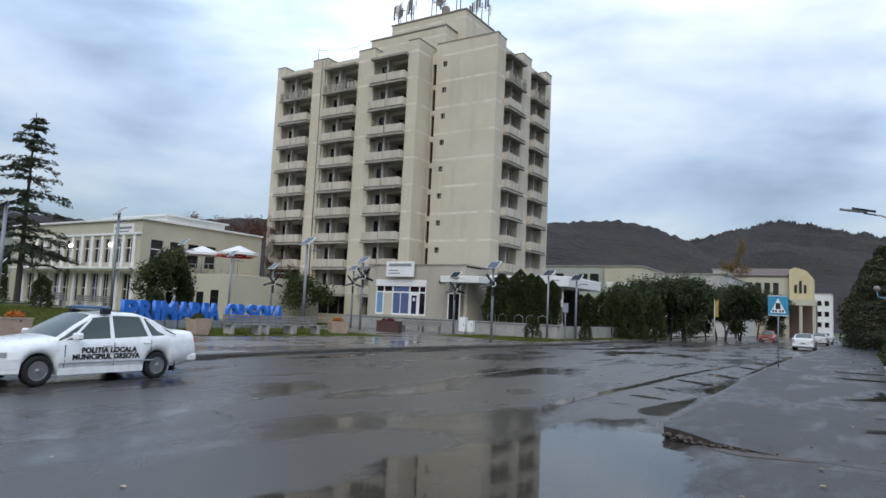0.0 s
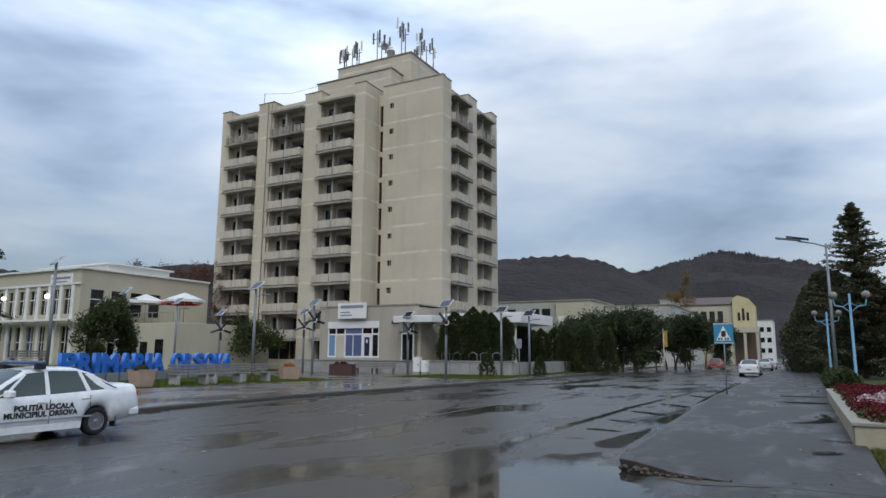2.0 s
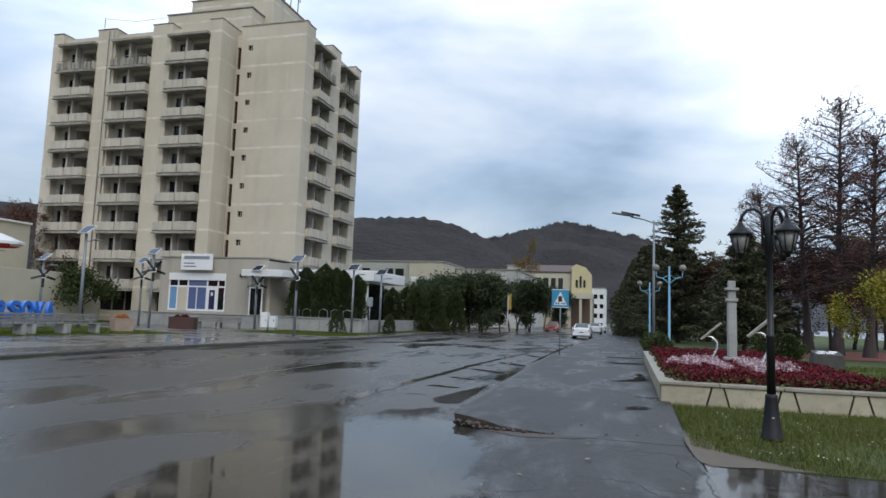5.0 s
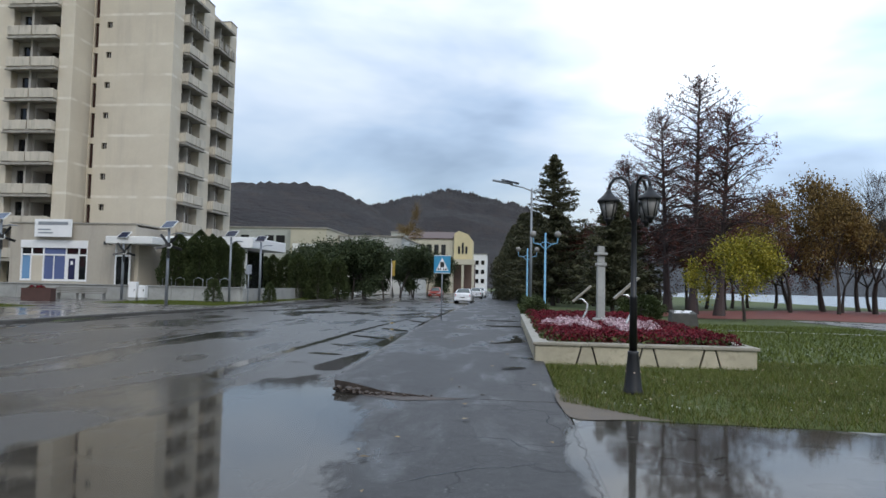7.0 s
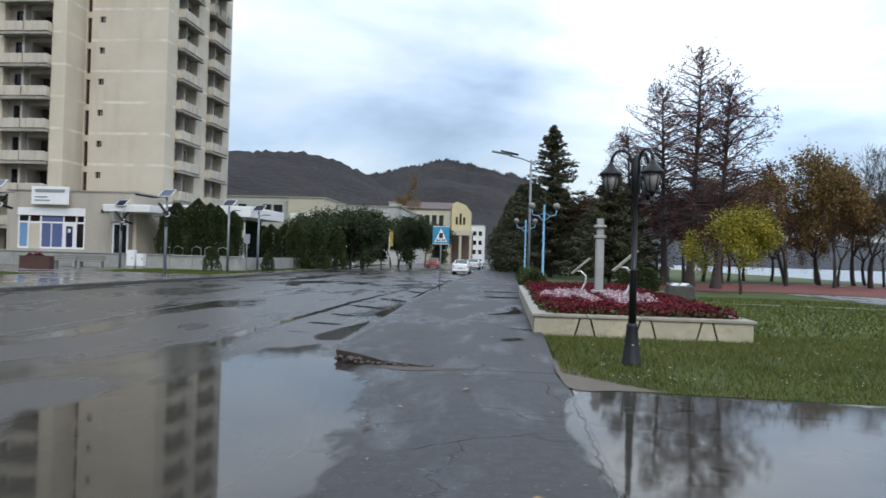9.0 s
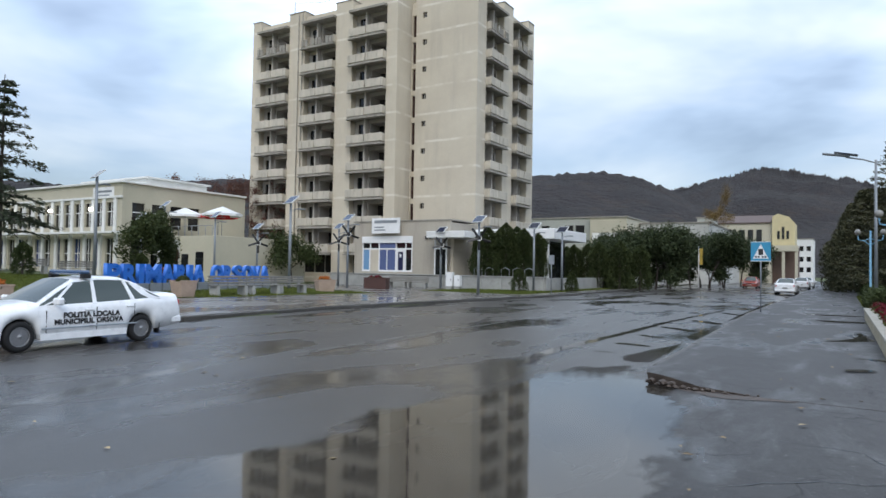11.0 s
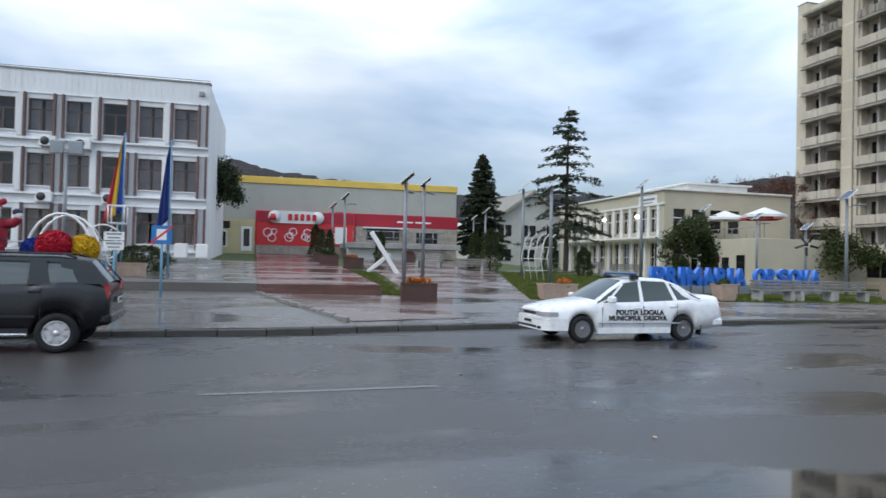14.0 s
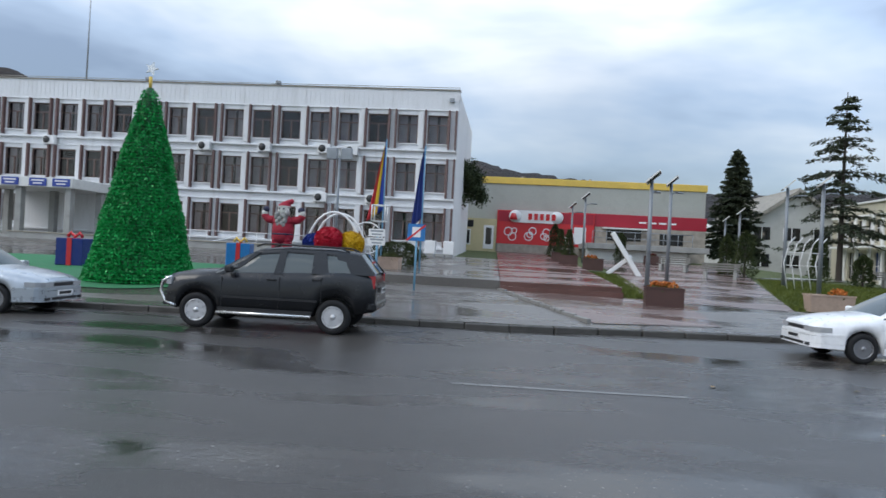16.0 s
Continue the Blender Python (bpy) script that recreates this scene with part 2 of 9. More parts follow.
GREY_RENDER = surface("grey_green_render", (0.40, 0.41, 0.37), 0.85, 0.08, 0.4, 8.0, 0.15, dirt=(0.28, 0.28, 0.25))
YELLOW = surface("yellow_trim", (0.72, 0.50, 0.10), 0.6, 0.1, 1.0)
PALE_YELLOW = surface("pale_yellow_render", (0.56, 0.48, 0.28), 0.75, 0.1, 1.0)
RED = surface("red_sign_panel", (0.36, 0.012, 0.03), 0.45, 0.08, 0.7, 8.0, 0.02)
RED2 = surface("bright_red_panel", (0.60, 0.025, 0.03), 0.45, 0.08, 0.7, 8.0, 0.02)
WHITE = surface("white_paint", (0.80, 0.80, 0.79), 0.4, 0.05, 1.2, 20.0, 0.03)
CREAM = surface("cream_render", (0.49, 0.455, 0.35), 0.8, 0.08, 0.5, 9.0, 0.15, dirt=(0.5, 0.46, 0.36))
OFFWHITE = surface("off_white_render", (0.74, 0.74, 0.71), 0.8, 0.08, 0.5, 9.0, 0.15, dirt=(0.45, 0.44, 0.41))
DULL_WHITE = surface("dull_white_render", (0.50, 0.50, 0.47), 0.8, 0.12, 0.4, 8.0, 0.15, dirt=(0.3, 0.29, 0.26))
STONE = surface("rubble_stone", (0.34, 0.30, 0.25), 0.75, 0.3, 2.5, 8.0, 0.5, 0.03)
GRASS_GROUND = surface("turf_soil", (0.070, 0.092, 0.024), 0.95, 0.4, 0.7, 30.0, 0.6, 0.04, dirt=(0.12, 0.10, 0.045), dirt_amount=0.6)
PLAZA = wet_asphalt("wet_plaza_paving", (0.115, 0.106, 0.096), 0.34, 0.07, 0.42, 0.60, 0.7)
PLAZA_RED = wet_asphalt("wet_red_paving", (0.120, 0.060, 0.050), 0.30, 0.08, 0.42, 0.60, 0.7)
STEEL = surface("galvanised_steel", (0.30, 0.32, 0.34), 0.45, 0.15, 2.0, 20.0, 0.05, metal=0.4)
LINE = surface("worn_road_paint", (0.15, 0.15, 0.147), 0.3, 0.3, 3.0, 25.0, 0.2, dirt=(0.06, 0.06, 0.058), dirt_amount=0.9)
PLAZA_PINK = wet_asphalt("wet_pink_paving", (0.150, 0.108, 0.096), 0.32, 0.07, 0.42, 0.60, 0.7)
WET_CONCRETE = surface("wet_pale_concrete", (0.22, 0.215, 0.20), 0.30, 0.2, 0.9, 14.0, 0.2, dirt=(0.12, 0.11, 0.10))
OFFICE_GLASS, _nt, _b = nodes_of("office_glass")
_b.inputs["Base Color"].default_value = (0.72, 0.72, 0.73, 1)
_b.inputs["Transmission Weight"].default_value = 1.0
_b.inputs["Roughness"].default_value = 0.0
_b.inputs["IOR"].default_value = 1.45
TAR = surface("wet_tar_seam", (0.012, 0.012, 0.012), 0.22, 0.3, 2.0, 20.0, 0.25, spec=0.35)


BROKEN = surface("broken_kerb_soil", (0.060, 0.044, 0.034), 0.6, 0.5, 5.0, 25.0, 0.8)


# ---- mesh helpers ----
def put(name, bm, material, smooth=False):
    me = bpy.data.meshes.new(name)
    bm.to_mesh(me)
    bm.free()
    for m in material if isinstance(material, (list, tuple)) else (material,):
        me.materials.append(m)
    if smooth:
        me.polygons.foreach_set("use_smooth", [True] * len(me.polygons))
    return me


def part(name, bm, material, parent, label="", smooth=False, at=None):
    """Links a bmesh, or a mesh already made, as one mesh under a thing or part."""
    me = bm if isinstance(bm, bpy.types.Mesh) else put(name, bm, material, smooth)
    ob = new(name, me)
    ob.parent = parent
    if at is not None:
        ob.matrix_basis = at
    return tagged(ob, label)


def thing(name, label, category, at=None, group="", kind=""):
    ob = new(name)
    ob.empty_display_size = 0.2
    if at is not None:
        ob.matrix_basis = at
    return tagged(ob, label, category, group, kind)


def setting(name, bm, material, label, category, smooth=False):
    return tagged(new(name, put(name, bm, material, smooth)), label, category, "", "structure")


def box(bm, x0, x1, y0, y1, z0, z1, bevel=0.0, mat=0, m=None):
    vs = [bm.verts.new((x, y, z)) for x in (x0, x1) for y in (y0, y1) for z in (z0, z1)]
    fs = [bm.faces.new([vs[k] for k in q]) for q in ((0, 1, 3, 2), (4, 6, 7, 5), (0, 4, 5, 1), (2, 3, 7, 6), (0, 2, 6, 4), (1, 5, 7, 3))]
    for f in fs:
        f.material_index = mat
    if bevel:
        es = list({e for f in fs for e in f.edges})
        r = bmesh.ops.bevel(bm, geom=es, offset=bevel, segments=1, affect="EDGES", profile=0.5)
        vs = list({v for f in r["faces"] for v in f.verts} | {v for v in vs if v.is_valid})
    if m is not None:
        bmesh.ops.transform(bm, matrix=m, verts=[v for v in vs if v.is_valid])
    return vs


def boxes(*dims, bevel=0.0):
    bm = bmesh.new()
    for d in dims:
        box(bm, *d, bevel=bevel)
    return bm


def tube(bm, points, radii, n=8, caps=True, mat=0):
    """A round bar through points, with a radius at each."""
    pts = [Vector(p) for p in points]
    rings = []
    ref = None
    for i, p in enumerate(pts):
        d = (pts[min(i + 1, len(pts) - 1)] - pts[max(i - 1, 0)]).normalized()
        if ref is None:
            ref = Vector((1, 0, 0)) if abs(d.x) < 0.9 else Vector((0, 1, 0))
        u = (ref - d * ref.dot(d))
        if u.length < 1e-4:
            u = d.orthogonal()
        u.normalize()
        ref = u
        v = d.cross(u)
        r = radii[i] if isinstance(radii, (list, tuple)) else radii
        rings.append([bm.verts.new(p + (u * math.cos(2 * math.pi * k / n) + v * math.sin(2 * math.pi * k / n)) * r) for k in range(n)])
    for a, b in zip(rings, rings[1:]):
        for k in range(n):
            f = bm.faces.new((a[k], a[(k + 1) % n], b[(k + 1) % n], b[k]))
            f.material_index = mat
            f.smooth = True
    if caps:
        for ring in (list(reversed(rings[0])), rings[-1]):
            f = bm.faces.new(ring)
            f.material_index = mat
    return bm


def rod(points, radii, n=8):
    return tube(bmesh.new(), points, radii, n)


def lathe(bm, profile, n=16, cx=0.0, cy=0.0, mat=0):
    """Turns a profile of (radius, height) round the upright axis."""
    rings = [[bm.verts.new((cx + r * math.cos(2 * math.pi * k / n), cy + r * math.sin(2 * math.pi * k / n), z)) for k in range(n)] for r, z in profile]
    for a, b in zip(rings, rings[1:]):
        for k in range(n):
            f = bm.faces.new((a[k], a[(k + 1) % n], b[(k + 1) % n], b[k]))
            f.smooth, f.material_index = True, mat
    for ring in (list(reversed(rings[0])), rings[-1]):
        if (ring[0].co - ring[1].co).length > 1e-5:
            bm.faces.new(ring).material_index = mat
    return bm


def prism(bm, outline, z0, z1, mat=0, top=None):
    """An upright prism over a plan outline, counter-clockwise; top: another height function."""
    lo = [bm.verts.new((x, y, z0(x, y) if callable(z0) else z0)) for x, y in outline]
    hi = [bm.verts.new((x, y, z1(x, y) if callable(z1) else z1)) for x, y in outline]
    n = len(outline)
    for k in range(n):
        bm.faces.new((lo[k], lo[(k + 1) % n], hi[(k + 1) % n], hi[k])).material_index = mat
    bm.faces.new(hi).material_index = mat
    bm.faces.new(list(reversed(lo))).material_index = mat
    return bm


def wall_with_holes(bm, u0, u1, z0, z1, v0, v1, holes, across="x", mat=0):
    """A wall along x (or y) of thickness v0..v1, cut through by holes (ua, ub, za, zb)."""
    us = sorted({u0, u1, *(h[0] for h in holes), *(h[1] for h in holes)})
    zs = sorted({z0, z1, *(h[2] for h in holes), *(h[3] for h in holes)})
    solid = {}
    for i in range(len(us) - 1):
        for k in range(len(zs) - 1):
            uc, zc = (us[i] + us[i + 1]) / 2, (zs[k] + zs[k + 1]) / 2
            solid[i, k] = not any(h[0] < uc < h[1] and h[2] < zc < h[3] for h in holes)
    verts = {}

    def vert(i, k, s):
        if (i, k, s) not in verts:
            v = (v0, v1)[s]
            verts[i, k, s] = bm.verts.new((us[i], v, zs[k]) if across == "x" else (v, us[i], zs[k]))
        return verts[i, k, s]

    for (i, k), full in solid.items():
        if not full:
            continue
        quads = [[(i, k, 0), (i + 1, k, 0), (i + 1, k + 1, 0), (i, k + 1, 0)], [(i, k, 1), (i, k + 1, 1), (i + 1, k + 1, 1), (i + 1, k, 1)]]
        for (di, dk), e in (((-1, 0), [(i, k), (i, k + 1)]), ((1, 0), [(i + 1, k + 1), (i + 1, k)]), ((0, -1), [(i + 1, k), (i, k)]), ((0, 1), [(i, k + 1), (i + 1, k + 1)])):
            if not solid.get((i + di, k + dk), False):
                quads.append([(*e[0], 0), (*e[0], 1), (*e[1], 1), (*e[1], 0)])
        for q in quads:
            bm.faces.new([vert(*c) for c in q]).material_index = mat
    bmesh.ops.recalc_face_normals(bm, faces=bm.faces)
    return bm


def thicken(bm, thickness):
    bm.normal_update()
    bmesh.ops.solidify(bm, geom=bm.faces[:], thickness=thickness)
    bmesh.ops.recalc_face_normals(bm, faces=bm.faces[:])


def smoothstep(a, b, x):
    t = min(1.0, max(0.0, (x - a) / (b - a)))
    return t * t * (3 - 2 * t)


def along(table, y):
    """Straight between the pairs of a short table."""
    if y <= table[0][0]:
        return table[0][1]
    for (a, va), (b, vb) in zip(table, table[1:]):
        if y <= b:
            return va + (vb - va) * (y - a) / (b - a)
    return table[-1][1]


FAR_KERB = ((-80, -12.6), (-10, -13.7), (0, -14.7), (5, -15.7), (12, -16.6), (20, -17.2), (30, -16.7), (40, -16.0), (60, -16.3), (80, -17.5), (100, -18.5), (220, -24.0))
NEAR_KERB = ((11.5, -2.60), (29, -3.12), (62, -2.90), (100, -2.7), (220, -2.6))


def far_x(y):
    return along(FAR_KERB, y)


def near_x(y):
    return along(NEAR_KERB, y)


def plaza_z(x, y):
    """Height of the square: up from the kerb towards the town hall, level before the tower."""
    rise = 1.0 - smoothstep(14.0, 44.0, y)
    away = max(0.0, far_x(y) - x)
    return 0.13 + rise * (min(away, 27.0) * 0.046 + max(0.0, min(away, 60.0) - 27.0) * 0.036)


# ---- ground, road, footways ----
def ground_z(x, y):
    z = -0.25
    if x < far_x(y) - 0.3:
        z = plaza_z(x, y) - 0.06
    elif x > 1.0 and y > 8.85 - 0.02 * (x - 1.0):
        z = 0.012 + 0.038 * smoothstep(8.9, 10.6, y) - 0.9 * smoothstep(40, 60, x)
    return z


def build_ground():
    xs = sorted({*np.arange(-110, 80.1, 2.5), -1500, -900, -500, -300, -200, -150, 120, 200, 400, 900, 1500, -18.3, -14.0, 1.0, 1.6, -12.6, -19.2})
    ys = sorted({*np.arange(-60, 140.1, 4.0), -1500, -700, -300, -150, -90, 7.9, 8.25, 8.6, 8.82, 8.86, 9.3, 9.8, 10.7, 180, 240, 320, 500, 900, 1500})
    bm = bmesh.new()
    grid = [[bm.verts.new((x, y, ground_z(x, y))) for y in ys] for x in xs]
    for i in range(len(xs) - 1):
        for k in range(len(ys) - 1):
            bm.faces.new((grid[i][k], grid[i + 1][k], grid[i + 1][k + 1], grid[i][k + 1]))
    return setting("ground", bm, GRASS_GROUND, "green and yellowing autumn turf and soil", "ground", True)


def strip(bm, left, right, ys, z):
    a = [bm.verts.new((left(y), y, z(left(y), y))) for y in ys]
    b = [bm.verts.new((right(y), y, z(right(y), y))) for y in ys]
    for k in range(len(ys) - 1):
        bm.faces.new((a[k], b[k], b[k + 1], a[k + 1]))
    return bm


build_ground()
ROAD_YS = [*range(-80, 60, 2), *range(60, 225, 8)]
bm = bmesh.new()
strip(bm, lambda y: far_x(y), lambda y: near_x(y) if y > 11.5 else 1.0, [y + 0.0 for y in ROAD_YS if y <= 10] + [11.49, 11.51] + [y + 0.0 for y in ROAD_YS if y > 12], lambda x, y: 0.0)
setting("road", bm, ASPHALT, "rain-wet grey asphalt street with worn patches", "road")

# near footway: level with the road by the walker, a raised slab past the broken kerb
FOOT_R = 0.95


def foot_z(x, y):
    """The footway lifts from the level crossing; its broken kerb corner stands proud."""
    corner = smoothstep(-1.3, -2.3, x)
    return 0.012 + 0.115 * max(smoothstep(10.2, 15.0, y), corner) + 0.04 * corner * (1 - smoothstep(10.6, 13.5, y))


def footway_mesh():
    bm = bmesh.new()
    ys = [9.98, 10.05, 10.12, 10.2, 10.35, 10.8, 11.6, 12.5, 14, 16, 19, 23, 28, 34, 40, 52, 70, 100, 150, 220]
    front = ((9.98, 0.5), (10.05, -0.9), (10.12, -1.7), (10.2, -2.25), (10.35, -2.5), (10.8, -2.6), (11.6, -2.64))

    def left(y):
        return along(front, y) if y < 11.6 else near_x(y) + 0.02

    def right(y):
        return FOOT_R if y <= 40 else FOOT_R + (near_x(y) + 4.1 - FOOT_R) * smoothstep(40, 60, y)

    n = 14
    rows = [[(left(y) + (right(y) - left(y)) * k / n, y) for k in range(n + 1)] for y in ys]
    top = [[bm.verts.new((x, y, foot_z(x, y) + 0.007 * noise.noise((x * 1.5, y * 1.5, 4)) * (0.3 + (y < 30)) * smoothstep(9.6, 11.0, y))) for x, y in r] for r in rows]
    for a, b in zip(top, top[1:]):
        for k in range(n):
            bm.faces.new((a[k], a[k + 1], b[k + 1], b[k]))
    rim = [r[0] for r in reversed(top)] + list(top[0][1:])
    low = [bm.verts.new((v.co.x + (0.05 if i < len(top) else 0), v.co.y, -0.1)) for i, v in enumerate(rim)]
    for k in range(len(rim) - 1):
        bm.faces.new((rim[k], low[k], low[k + 1], rim[k + 1])).material_index = 1
    bmesh.ops.recalc_face_normals(bm, faces=bm.faces[:])
    return bm


setting("pavement", footway_mesh(), [FOOTWAY, BROKEN], "wet dark asphalt footway with cracks and puddles", "pavement")


def ragged(points, seed, amount=0.12, step=0.25):
    """An uneven closed outline through a few corner points."""
    out = []
    n = len(points)
    for k in range(n):
        p0, p1, p2, p3 = (Vector((*points[(k + j) % n], 0)) for j in (-1, 0, 1, 2))
        m = max(2, int((p2 - p1).length / step))
        for j in range(m):
            t = j / m
            q = 0.5 * (2 * p1 + (p2 - p0) * t + (2 * p0 - 5 * p1 + 4 * p2 - p3) * t * t + (3 * p1 - p0 - 3 * p2 + p3) * t ** 3)
            d = Vector((noise.noise((q.x * 1.7, q.y * 1.7, seed)), noise.noise((q.x * 1.7, q.y * 1.7, seed + 7)), 0)) + 0.22 * Vector((noise.noise((q.x * 6, q.y * 6, seed)), noise.noise((q.x * 6, q.y * 6, seed + 5)), 0))
            q = q + d * amount
            out.append((q.x, q.y))
    return out


def sheet(outline, z, step=None):
    bm = bmesh.new()
    f = bm.faces.new([bm.verts.new((x, y, z(x, y) if callable(z) else z)) for x, y in outline])
    bmesh.ops.triangulate(bm, faces=[f])
    bmesh.ops.recalc_face_normals(bm, faces=bm.faces[:])
    for f in bm.faces:
        if f.normal.z < 0:
            f.normal_flip()
    return bm


PATCH = [(-1.5, 2.6), (-1.9, 4.2), (-1.55, 5.8), (-1.95, 7.2), (-2.2, 8.6), (-2.35, 9.9), (-1.5, 10.3), (0.2, 10.15), (0.93, 10.1), (0.96, 8.5), (0.97, 7.0), (0.97, 5.5), (0.97, 4.0), (0.97, 2.5), (0.9, 1.5), (-0.3, 1.6)]
setting("pavement_2", sheet(ragged(PATCH, 3, 0.09, 0.12), 0.008), FOOTWAY, "wet patched asphalt crossing with fine cracks", "pavement")
def crack(points, width, seed, z=0.0125):
    """A jagged open crack along a few points, thinning towards its ends."""
    bm, rows = bmesh.new(), []
    for (ax, ay), (bx, by) in zip(points, points[1:]):
        n = max(2, int(math.hypot(bx - ax, by - ay) / 0.07))
        for k in range(n):
            rows.append((ax + (bx - ax) * k / n, ay + (by - ay) * k / n, -(by - ay), bx - ax))
    left, right = [], []
    for k, (x, y, u, v) in enumerate(rows):
        m = math.hypot(u, v)
        off = 0.05 * noise.noise((x * 3, y * 3, seed)) + 0.03 * noise.noise((x * 11, y * 11, seed))
        w = width * (0.35 + 0.9 * abs(noise.noise((x * 6, y * 6, seed + 4)))) * min(1.0, k / 6, (len(rows) - 1 - k) / 6)
        left.append(bm.verts.new((x + u / m * (off + w), y + v / m * (off + w), z)))
        right.append(bm.verts.new((x + u / m * (off - w), y + v / m * (off - w), z)))
    for k in range(len(rows) - 1):
        bm.faces.new((left[k], left[k + 1], right[k + 1], right[k]))
    bmesh.ops.recalc_face_normals(bm, faces=bm.faces[:])
    return tagged(setting("pavement_crack", bm, TAR, "dark open crack in the wet asphalt", "crack"), "", "", "cracks in the footway")


for k, (run, width) in enumerate(((((0.97, 1.5), (0.96, 5.0), (0.95, 9.9)), 0.018), (((-0.9, 5.6), (-0.1, 6.3), (0.9, 6.7)), 0.012), (((-0.6, 7.6), (0.2, 7.5), (0.4, 7.1), (0.93, 6.9)), 0.009),
                                  (((0.72, 9.3), (0.70, 8.5), (0.93, 7.7)), 0.010), (((-0.3, 9.2), (0.3, 9.0), (0.6, 9.3)), 0.006))):
    crack(run, width, 40 + k)
bm = sheet([(1.0, -20), (40, -20), (40, 8.1), (14, 8.3), (5, 8.72), (1.02, 8.85)], 0.004)
setting("pavement_4", bm, WET_CONCRETE, "wet pale concrete path beside the lawn", "pavement")

# far footway and square
def paved(name, left, right, ys, lift, material, label):
    """Paving laid on the slope of the square between two lines."""
    bm = bmesh.new()
    n = 12
    rows = [[bm.verts.new((left(y) + (right(y) - left(y)) * k / n, y, plaza_z(left(y) + (right(y) - left(y)) * k / n, y) + lift)) for k in range(n + 1)] for y in ys]
    for a, b in zip(rows, rows[1:]):
        for k in range(n):
            bm.faces.new((a[k], a[k + 1], b[k + 1], b[k]))
    return setting(name, bm, material, label, "pavement")


def kerb_side(y):
    return far_x(y) - 0.16


def yrange(a, b, step=1.0):
    return [float(v) for v in np.arange(a, b + 0.001, step)]


paved("pavement_3", lambda y: -41.9, kerb_side, yrange(-60.2, 3.81), 0.0, PLAZA, "wet grey paving reflecting the sky")
paved("pavement_5", lambda y: along(((3.8, -22.6), (6.0, -22.4), (8.8, -21.6), (9.2, -21.8), (30.0, -22.6)), y), kerb_side, yrange(3.8, 30.2, 0.6), 0.0, PLAZA, "wet grey paving along the kerb")
paved("pavement_6", lambda y: -41.0, kerb_side, yrange(30.2, 38.6, 0.7), 0.0, PLAZA, "wet grey paving before the terrace")
paved("pavement_8", lambda y: -41.0, lambda y: -25.4, yrange(38.6, 46.3, 0.7), 0.0, PLAZA, "wet grey paving at the terrace foot")
paved("pavement_7", lambda y: far_x(y) - 1.4, kerb_side, yrange(38.6, 220, 4.0), 0.0, PLAZA, "narrow wet footway along the far kerb")


def path_sheet(name, near_a, near_b, far_a, far_b, lift, material, label):
    """A path running away from the road, between two corner pairs (x, y)."""
    bm = bmesh.new()
    n, m = 24, 6
    rows = []
    for i in range(n + 1):
        t = i / n
        a = Vector(near_a).lerp(Vector(far_a), t)
        b = Vector(near_b).lerp(Vector(far_b), t)
        rows.append([bm.verts.new((*(a.lerp(b, k / m)), plaza_z(*(a.lerp(b, k / m))) + lift)) for k in range(m + 1)])
    for a, b in zip(rows, rows[1:]):
        for k in range(m):
            bm.faces.new((a[k], b[k], b[k + 1], a[k + 1]))
    bmesh.ops.recalc_face_normals(bm, faces=bm.faces[:])
    for f in bm.faces:
        if f.normal.z < 0:
            f.normal_flip()
    return setting(name, bm, material, label, "path")


path_sheet("path", (-22.0, 4.6), (-21.6, 8.9), (-53.0, 6.2), (-53.0, 17.2), 0.012, PLAZA_PINK, "wet pinkish paved path between lawns")
path_sheet("path_2", (-15.9, 2.0), (-16.8, 5.2), (-22.6, -0.3), (-22.4, 5.6), 0.014, PLAZA_PINK, "wet pinkish ramp up from the kerb")
path_sheet("path_3", (-38.0, 12.6), (-38.5, 14.6), (-52.0, 34.0), (-54.0, 38.0), 0.010, PLAZA, "wet cross path on the square")

edging = thing("edging", "low worn pale edging stones beside the ramp", "edging", kind="structure")
for k in range(9):
    a = Vector((-22.4, -0.32)).lerp(Vector((-15.9, 1.95)), k / 9)
    part("edging_stone", boxes((0.0, 0.735, -0.07, 0.05, -0.05, 0.075), bevel=0.015), WET_CONCRETE, edging, at=pose(a.x, a.y - 0.05, plaza_z(a.x, a.y), 0, 0, math.degrees(math.atan2(2.27, 6.5))))

# raised red terrace with a step, towards the supermarket
bm = bmesh.new()
prism(bm, [(-22.75, -7.0), (-22.75, -0.35), (-42.2, -0.9), (-42.2, -3.6), (-30.0, -7.0)], -0.1, lambda x, y: max(0.80, plaza_z(x, y) + 0.03))
bmesh.ops.recalc_face_normals(bm, faces=bm.faces[:])
setting("terrace", bm, PLAZA, "raised grey paved terrace before the town hall", "terrace")
bm = bmesh.new()
prism(bm, [(-22.7, -0.34), (-22.7, 3.75), (-59.4, 4.0), (-59.4, -1.2)][::-1], -0.1, lambda x, y: max(0.79, plaza_z(x, y) + 0.02))
prism(bm, [(-22.35, -0.34), (-22.35, 3.75), (-22.69, 3.75), (-22.69, -0.34)], -0.1, 0.64)
bmesh.ops.recalc_face_normals(bm, faces=bm.faces[:])
setting("terrace_2", bm, PLAZA_RED, "raised wet red paved walk with steps", "terrace")
GREEN_MAT = surface("green_carpet", (0.02, 0.16, 0.06), 0.8, 0.15, 1.5, 30.0, 0.2)
bm = sheet(ragged([(-17.0, -9.6), (-16.6, -14.0), (-17.6, -21.0), (-25.0, -21.0), (-25.0, -9.2)], 2, 0.03), lambda x, y: plaza_z(x, y) + 0.02)
setting("carpet", bm, GREEN_MAT, "green artificial grass carpet under the festive tree", "carpet")
